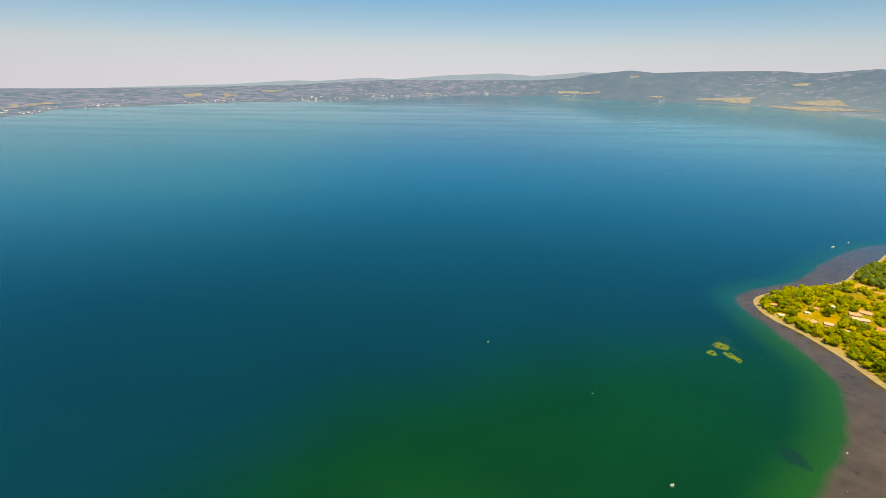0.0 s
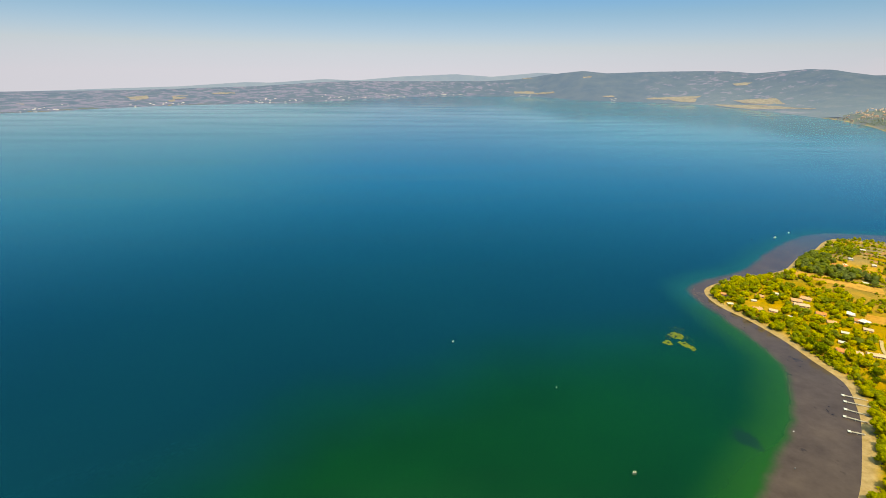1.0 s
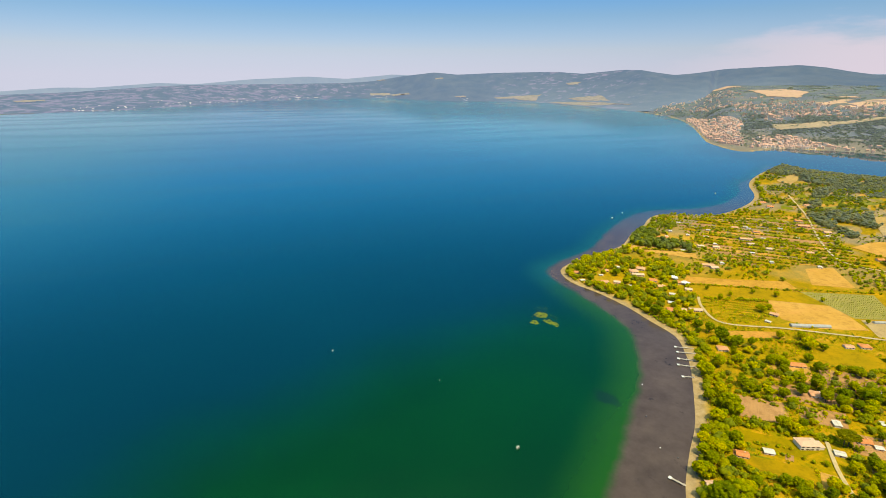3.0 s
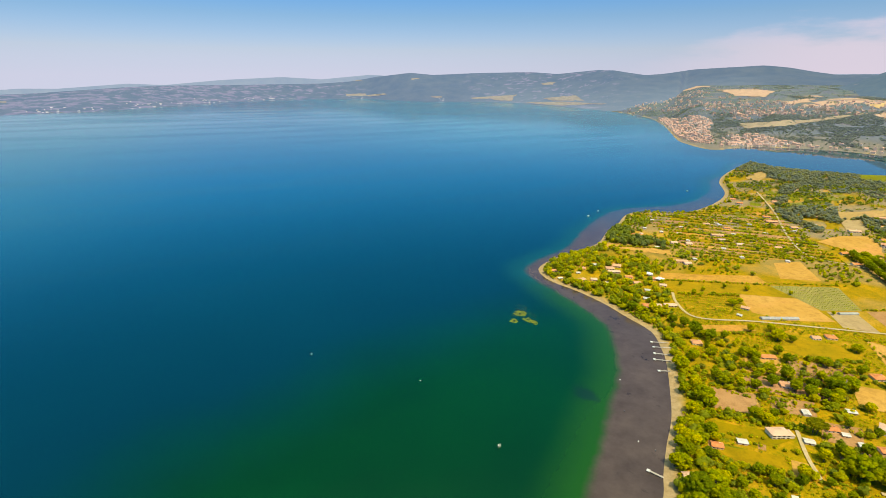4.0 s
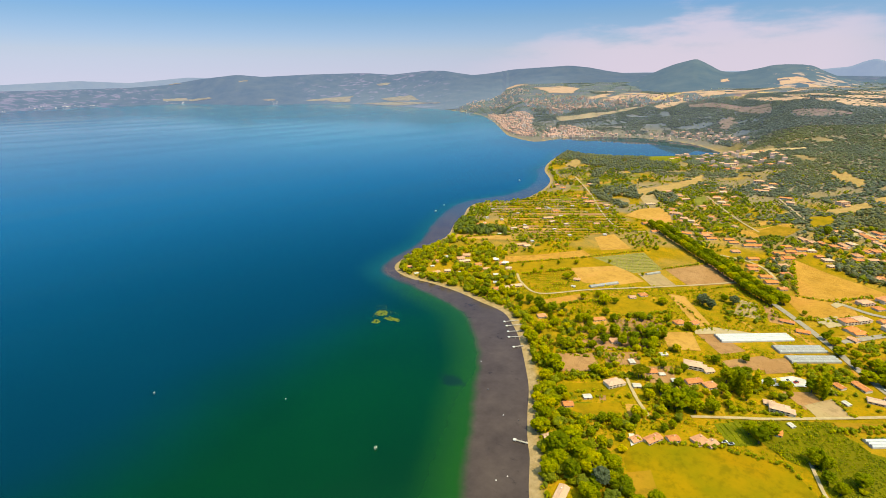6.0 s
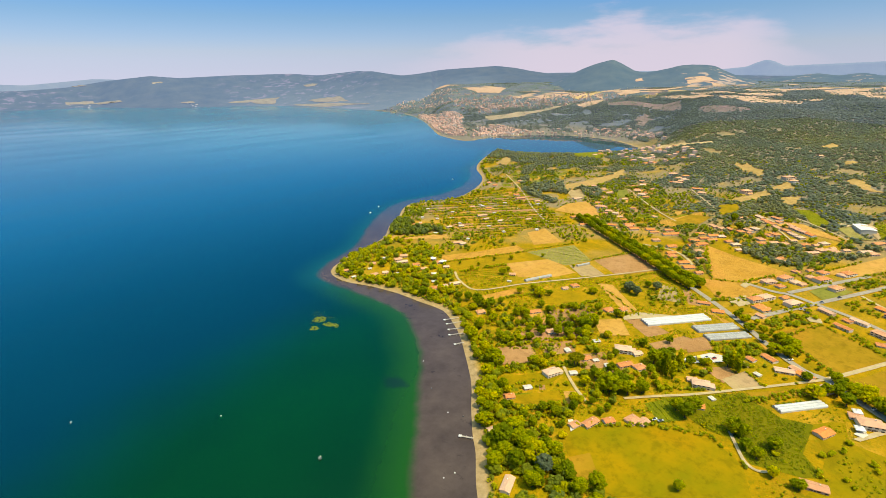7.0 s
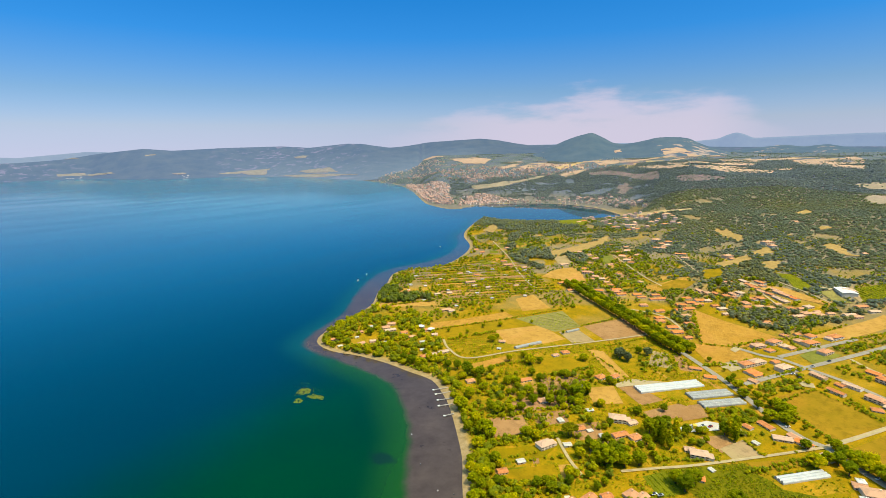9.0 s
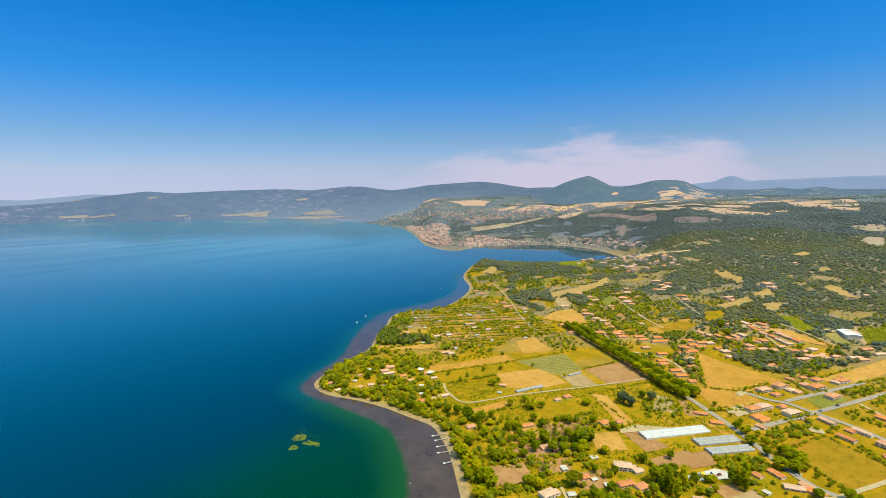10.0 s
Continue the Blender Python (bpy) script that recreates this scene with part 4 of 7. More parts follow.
def crown_points(shape, n, rng):
    """Centres and sizes of a crown's clumps, for a tree of height 1."""
    u = rng.normal(size=(n, 3))
    u /= np.linalg.norm(u, axis=1)[:, None]
    q = u * rng.uniform(0.45, 1.0, (n, 1)) ** 0.5
    if shape == "round":
        c = q * (0.36, 0.36, 0.32) + (0, 0, 0.60)
        s = rng.uniform(0.10, 0.19, n)
    elif shape == "wide":
        c = q * (0.50, 0.46, 0.30) + (0, 0, 0.58)
        s = rng.uniform(0.11, 0.20, n)
    elif shape == "tall":
        c = q * (0.11, 0.11, 0.44) + (0, 0, 0.53)
        c[:, :2] *= (1.25 - np.abs(c[:, 2:] - 0.45))
        s = rng.uniform(0.06, 0.105, n)
    elif shape == "pine":
        c = q * (0.52, 0.52, 0.10) + (0, 0, 0.84)
        s = rng.uniform(0.10, 0.17, n)
    else:
        c = q * (0.40, 0.40, 0.26) + (0, 0, 0.42)
        s = rng.uniform(0.14, 0.24, n)
    return c, s


def tree_meshes(shape, seed):
    rng = np.random.default_rng(seed)
    c, s = crown_points(shape, 130, rng)
    v, f = clumps(c, s * rng.uniform(0.40, 0.72, len(s)), rng, 0.78, 0.40)
    tv, tf = leaf_tufts(v, 900, 0.022, rng)
    crown = bpy.data.meshes.new("crown")
    crown.from_pydata(np.concatenate([v, tv]).tolist(), [], np.concatenate([f, tf + len(v)]).tolist())
    bm = bmesh.new()
    top = {"pine": 0.80, "tall": 0.30, "shrub": 0.3}.get(shape, 0.5)
    rad = {"tall": 0.022, "pine": 0.026}.get(shape, 0.03)

    def limb(a, b, r0, r1):
        m = look(Vector(a), Vector(b)) @ pose(0, 0, 0, 180)
        d = (Vector(b) - Vector(a)).length
        bmesh.ops.create_cone(bm, cap_ends=False, segments=6, radius1=r0, radius2=r1, depth=d, matrix=m @ pose(0, 0, d / 2))

    limb((0, 0, -0.04), (0.015, 0.01, top), rad * 1.4, rad * 0.8)
    for k in range(4):
        a = k * 1.57 + rng.uniform(0, 1)
        reach = {"tall": 0.06, "pine": 0.34}.get(shape, 0.22)
        limb((0.01, 0.01, top * 0.85), (math.cos(a) * reach, math.sin(a) * reach, top + 0.12), rad * 0.6, rad * 0.25)
    trunk = bpy.data.meshes.new("trunk")
    bm.to_mesh(trunk)
    bm.free()
    return trunk, crown


MAT_BARK = plain_material("bark", (0.10, 0.07, 0.045), (0.17, 0.12, 0.08), 2.0)
MAT_LEAF = {
    "bright": leaf_material("bright_leaves", (0.26, 0.288, 0.0005), (0.46, 0.42, 0.001)),
    "dark": leaf_material("dark_leaves", (0.185, 0.228, 0.002), (0.305, 0.315, 0.002)),
    "olive": leaf_material("olive_leaves", (0.19, 0.195, 0.02), (0.27, 0.26, 0.035)),
    "pine": leaf_material("pine_needles", (0.165, 0.18, 0.002), (0.27, 0.25, 0.003)),
    "grey": leaf_material("grey_green_leaves", (0.14, 0.17, 0.10), (0.20, 0.23, 0.14)),
}
TREE_LABEL = {
    ("round", "bright"): "leafy yellow-green broadleaf tree in a garden plot",
    ("round", "dark"): "dark green dense broadleaf tree",
    ("wide", "bright"): "wide spreading light green broadleaf tree",
    ("wide", "dark"): "wide spreading dark green tree",
    ("tall", "dark"): "slim dark green cypress tree",
    ("tall", "bright"): "tall narrow green poplar tree",
    ("pine", "pine"): "umbrella pine with a flat dense crown",
    ("shrub", "olive"): "small grey-green olive tree",
    ("round", "grey"): "blue-grey cedar tree among gardens",
}
TREE_KINDS = {}
for k, ((shape, leaf), label) in enumerate(TREE_LABEL.items()):
    TREE_KINDS[shape, leaf] = [tree_meshes(shape, 100 + 10 * k + j) for j in range(4)]


def plant(x, y, tall, shape, leaf, rng):
    """One tree standing on the land."""
    trunk, crown = TREE_KINDS[shape, leaf][rng.integers(0, 4)]
    root = new("tree")
    z = float(sheet_height(x, y)[0])
    root.matrix_basis = pose(float(x), float(y), z, 0, 0, float(rng.uniform(0, 360))) @ Matrix.Diagonal((tall * float(rng.uniform(0.9, 1.15)), tall * float(rng.uniform(0.9, 1.15)), tall, 1))
    for name, me, mat in (("trunk", trunk, MAT_BARK), ("crown", crown, MAT_LEAF[leaf])):
        ob = new(name, me)
        ob.parent = root
        if not me.materials:
            me.materials.append(mat)
    return tagged(root, TREE_LABEL[shape, leaf], "tree", "trees in the lakeside gardens")


def stuff_material(name, tones, dark, share):
    """Leaves of woods and hedges: tone by tree, grain by clump."""
    n = Nodes(name, 0.8, 0.1)
    t = n.attr("tone")
    col = n.ramp(t, tones)
    col = n.mix(n.math("MULTIPLY", n.island(), 0.3), col, dark)
    n.colour(col).bump(n.noise(1.2, 3, 0.7), 0.6, 0.8)
    n.let_through(col, share)
    return n.mat


# blue in the low tones is the haze of distance, put into the leaf colour
MAT_WOODS = stuff_material("woodland_leaves", [(0.0, (0.18, 0.21, 0.11)), (0.35, (0.205, 0.24, 0.035)), (0.7, (0.335, 0.335, 0.002)), (1.0, (0.49, 0.425, 0.001))], (0.19, 0.195, 0.003), 0.66)
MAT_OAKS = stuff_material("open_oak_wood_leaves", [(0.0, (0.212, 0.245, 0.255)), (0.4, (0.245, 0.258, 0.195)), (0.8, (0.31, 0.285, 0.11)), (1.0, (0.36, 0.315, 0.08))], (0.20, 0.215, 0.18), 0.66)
MAT_HAZED_WOODS = stuff_material("hazed_hillside_leaves", [(0.0, (0.230, 0.260, 0.365)), (0.4, (0.245, 0.264, 0.305)), (0.8, (0.29, 0.28, 0.17)), (1.0, (0.34, 0.31, 0.12))], (0.21, 0.235, 0.265), 0.66)


def thicket(name, label, xy, tall, tone, n_clumps, rng, spread=0.36, category="trees", rise=0.30, material=None, size=1.0, flat=0.85):
    """Many small trees or bushes as one mass: each a group of leaf clumps on the land."""
    xy = np.asarray(xy, float)
    n = len(xy)
    z = sheet_height(xy[:, 0], xy[:, 1])
    q = rng.normal(size=(n, n_clumps, 3))
    q /= np.linalg.norm(q, axis=2)[..., None]
    q *= rng.uniform(0.5, 1.0, (n, n_clumps, 1))
    tall = np.asarray(tall)[:, None, None]
    c = np.concatenate([xy, z[:, None]], 1)[:, None, :] + tall * (q * (spread, spread, rise) + (0, 0, 0.45))
    s = (tall[..., 0] * rng.uniform(0.20, 0.34, (n, n_clumps)) * (1.5 if n_clumps < 3 else 1.0) * size)
    v, f = clumps(c.reshape(-1, 3), s.ravel(), rng, flat, 0.3)
    ob = mesh_object(name, v, f, material or MAT_WOODS, smooth=material is not None)
    add_attribute(ob, "tone", np.repeat(np.clip(tone, 0, 1), n_clumps * 12))
    return tagged(ob, label, category, kind="stuff")


def scatter(outline, gap, rng, keep=None):
    """Uneven points about a gap apart inside an outline."""
    o = np.array(outline, float)
    lo, hi = o.min(0), o.max(0)
    nx, ny = int((hi[0] - lo[0]) / gap) + 1, int((hi[1] - lo[1]) / gap) + 1
    gx_, gy_ = np.meshgrid(np.arange(nx), np.arange(ny))
    p = np.stack([gx_.ravel(), gy_.ravel()], -1) * gap + lo + rng.uniform(-0.48, 0.48, (nx * ny, 2)) * gap
    p = p[inside(p[:, 0], p[:, 1], o)]
    return p if keep is None else p[keep(p[:, 0], p[:, 1])]


HOUSE_SPOTS = []   # (x, y, radius) kept free of trees


def free(x, y, road_gap=5.0, shore_gap=3.0):
    """Where nothing else stands: no field, road, house or water."""
    ok = lake_distance(x, y) > shore_gap
    for _, o in FIELDS:
        ok &= ~inside(x, y, np.array(o, float))
    for o in KEEP_FREE:
        ok &= ~inside(x, y, np.array(o, float))
    for _, _, w, line in ROADS:
        ok &= line_distance(x, y, smooth_line(line, 3, False)) > w / 2 + road_gap * 0.5
    for hx, hy, hr in HOUSE_SPOTS:
        ok &= (x - hx) ** 2 + (y - hy) ** 2 > hr * hr
    return ok


# ---- houses ----
def box(bm, x0, x1, y0, y1, z0, z1):
    m = Matrix.Translation(((x0 + x1) / 2, (y0 + y1) / 2, (z0 + z1) / 2)) @ Matrix.Diagonal((x1 - x0, y1 - y0, z1 - z0, 1))
    return bmesh.ops.create_cube(bm, size=1, matrix=m)["verts"]


def tile_material():
    n = Nodes("clay_roof_tiles", 0.85, 0.2)
    col = n.ramp(n.noise(0.7, 5, 0.7), [(0.3, (0.54, 0.18, 0.05)), (0.7, (0.70, 0.28, 0.10))])
    col = n.mix(n.math("MULTIPLY", n.span(n.chance(), 0.25, 0.6), 0.6), col, (0.66, 0.40, 0.25))
    col = n.mix(n.math("MULTIPLY", n.span(n.chance(), 0.76, 0.86), 0.6), col, (0.68, 0.50, 0.36))
    w = n.node("ShaderNodeTexWave", Scale=1.6, Distortion=0.4)
    n.link(n.tree.nodes.new("ShaderNodeTexCoord").outputs["Object"], w.inputs["Vector"])
    n.colour(n.mix(n.math("MULTIPLY", w.outputs["Fac"], 0.25), col, (0.20, 0.07, 0.03))).bump(w.outputs["Fac"], 0.6, 0.08)
    return n.mat


def render_material():
    n = Nodes("painted_render", 0.9, 0.15)
    col = n.ramp(n.chance(), [(0.0, (0.72, 0.60, 0.42)), (0.3, (0.78, 0.70, 0.56)), (0.55, (0.62, 0.42, 0.24)), (0.75, (0.80, 0.76, 0.68)), (1.0, (0.66, 0.36, 0.22))])
    col = n.mix(n.math("MULTIPLY", n.noise(0.6, 5, 0.7), 0.35), col, (0.36, 0.29, 0.20))
    n.colour(col).bump(n.noise(3.0, 3), 0.2, 0.03)
    return n.mat


MAT_TILE, MAT_WALL = tile_material(), render_material()
MAT_ORANGE = plain_material("new_orange_tiles", (0.60, 0.16, 0.035), (0.72, 0.24, 0.06), 0.8)
MAT_GLASS = plain_material("dark_window_glass", (0.03, 0.035, 0.04), (0.06, 0.06, 0.06), 1.0, 0.15, 0.5)
MAT_DOOR = plain_material("brown_door", (0.14, 0.07, 0.03), (0.2, 0.1, 0.05), 1.0)
MAT_WHITE = plain_material("white_paint", (0.58, 0.56, 0.51), (0.70, 0.67, 0.62), 0.5, 0.6, per_object=0.1)
MAT_CONCRETE = plain_material("pale_concrete", (0.42, 0.38, 0.32), (0.54, 0.49, 0.42), 0.4)


def house_proto(w, d, h, pitch, hip, storeys, roof_mat, wing=0.0, shutters=False):
    """A house of walls, tiled roof, windows with frames, door and chimney, at the origin; it is copied to its places."""
    root = new("house")
    rise = d / 2 * math.tan(radians(pitch))
    bm = bmesh.new()
    box(bm, -w / 2, w / 2, -d / 2, d / 2, -1.5, h)
    if not hip:
        for s in (-1, 1):
            x = s * w / 2
            a, b, c = (bm.verts.new(p) for p in ((x, -d / 2, h), (x, d / 2, h), (x, 0, h + rise)))
            a2, b2, c2 = (bm.verts.new(p) for p in ((x - s * 0.35, -d / 2, h), (x - s * 0.35, d / 2, h), (x - s * 0.35, 0, h + rise)))
            for f in ((a, b, c), (a2, c2, b2), (a, c, c2, a2), (b, b2, c2, c)):
                bm.faces.new(f)
    if wing:
        box(bm, w / 2, w / 2 + wing, -d / 2 + 0.6, d / 2 - 1.8, -1.5, h * 0.72)
    bmesh.ops.recalc_face_normals(bm, faces=bm.faces[:])
    part("wall", bm, MAT_WALL, root)
    bm = bmesh.new()
    o, t = 0.55, 0.22
    e = h - o * math.tan(radians(pitch)) + 0.06
    inset = d / 2 * 0.9 if hip else -o
    top = h + rise + 0.06
    lower = [(-w / 2 - o, -d / 2 - o, e), (w / 2 + o, -d / 2 - o, e), (w / 2 + o, d / 2 + o, e), (-w / 2 - o, d / 2 + o, e)]
    crest = [(-w / 2 + inset, 0, top), (w / 2 - inset, 0, top)]
    vs = [[bm.verts.new((x, y, z + k * t)) for x, y, z in lower + crest] for k in (0, 1)]
    a = vs[1]
    for quad in ((0, 1, 5, 4), (2, 3, 4, 5)):
        bm.faces.new([a[i] for i in quad])
        bm.faces.new([vs[0][i] for i in quad[::-1]])
    for tri in ((1, 2, 5), (3, 0, 4)):
        if hip:
            bm.faces.new([a[i] for i in tri])
            bm.faces.new([vs[0][i] for i in tri[::-1]])
        else:
            i, j, k = tri
            bm.faces.new((vs[0][i], vs[1][i], vs[1][k], vs[0][k]))
            bm.faces.new((vs[0][k], vs[1][k], vs[1][j], vs[0][j]))
    for i in ((0, 1), (2, 3)) + (((1, 2), (3, 0)) if hip else ()):
        bm.faces.new((vs[0][i[0]], vs[0][i[1]], vs[1][i[1]], vs[1][i[0]]))
    r = (Vector(crest[1]) - Vector(crest[0])).length
    bmesh.ops.create_cone(bm, cap_ends=True, segments=6, radius1=0.2, radius2=0.2, depth=r, matrix=pose(0, 0, top + t, 0, 90, 0))
    if wing:
        box(bm, w / 2 + 0.01, w / 2 + wing + 0.4, -d / 2 + 0.2, d / 2 - 1.4, h * 0.72 + 0.01, h * 0.72 + 0.25)
    bmesh.ops.recalc_face_normals(bm, faces=bm.faces[:])
    part("roof", bm, roof_mat, root)
    for s in range(storeys):
        z = 1.0 + s * 2.9
        for y, face in ((-d / 2, -1), (d / 2, 1)):
            for x in np.linspace(-w / 2 + 1.6, w / 2 - 1.6, max(2, int(w / 3.6))):
                if s == 0 and face == -1 and abs(x) < 1.3:
                    continue
                bm = bmesh.new()
                box(bm, x - 0.6, x + 0.6, y + face * 0.005 - 0.03, y + face * 0.005 + 0.03, z, z + 1.35)
                win = part("window", bm, MAT_GLASS, root, "dark window with pale shutters")
                if not shutters:
                    continue
                bm = bmesh.new()
                for sx in (-1, 1):
                    box(bm, x + sx * 0.9 - 0.27, x + sx * 0.9 + 0.27, y - 0.05, y + 0.05, z - 0.05, z + 1.4)
                box(bm, x - 0.75, x + 0.75, y - 0.09, y + 0.09, z - 0.12, z - 0.02)
                part("shutters", bm, MAT_DOOR, win)
    bm = bmesh.new()
    box(bm, -0.55, 0.55, -d / 2 - 0.05, -d / 2 + 0.05, 0, 2.1)
    part("door", bm, MAT_DOOR, root)
    if not storeys:
        return root
    bm = bmesh.new()
    box(bm, w * 0.2 - 0.35, w * 0.2 + 0.35, d * 0.12 - 0.3, d * 0.12 + 0.3, h, top + 0.9)
    box(bm, w * 0.2 - 0.45, w * 0.2 + 0.45, d * 0.12 - 0.4, d * 0.12 + 0.4, top + 0.9, top + 1.05)
    part("chimney", bm, MAT_WALL, root)
    return root


HOUSES = {
    "villa": (house_proto(15, 10, 5.8, 21, True, 2, MAT_TILE, 4.0, True), "two-storey villa with a hipped clay tile roof", 9),
    "long": (house_proto(17, 8, 3.6, 20, False, 1, MAT_TILE, 0, True), "long low house with a gabled clay roof", 9),
    "cottage": (house_proto(10, 7.5, 3.3, 22, False, 1, MAT_TILE), "small cottage with a gabled clay roof", 6.5),
    "hip": (house_proto(11, 9, 3.4, 22, True, 1, MAT_TILE), "single-storey house with a hipped clay roof", 7),
    "orange": (house_proto(15, 9, 3.6, 20, False, 1, MAT_ORANGE), "house with a bright new orange tile roof", 9),
    "row": (house_proto(24, 9, 6.0, 22, False, 2, MAT_TILE), "row of terraced houses under one clay roof", 13),
    "shed": (house_proto(6, 4.5, 2.5, 14, False, 0, MAT_CONCRETE), "small garden shed with a grey roof", 4.5),
    "barn": (house_proto(26, 15, 5.0, 9, False, 0, MAT_WHITE), "large white farm warehouse with a low metal roof", 15),
}
PLACED = {}


def put_house(x, y, kind, turn, size=1.0):
    proto, label, reach = HOUSES[kind]
    z = float(sheet_height(x, y)[0])
    m = pose(float(x), float(y), z - 0.1, 0, 0, turn) @ Matrix.Diagonal((size, size, size * 0.74, 1))
    HOUSE_SPOTS.append((x, y, reach * size + 2.5))
    if kind not in PLACED:
        proto.matrix_basis = m
        PLACED[kind] = tagged(proto, label + (" among trees" if kind != "row" else ""), "house", "houses by the lake")
        return proto
    ob = copy_thing(proto, m)
    ob.matrix_basis = m
    return ob


V, L, C, P, O, R, S = "villa", "long", "cottage", "hip", "orange", "row", "shed"
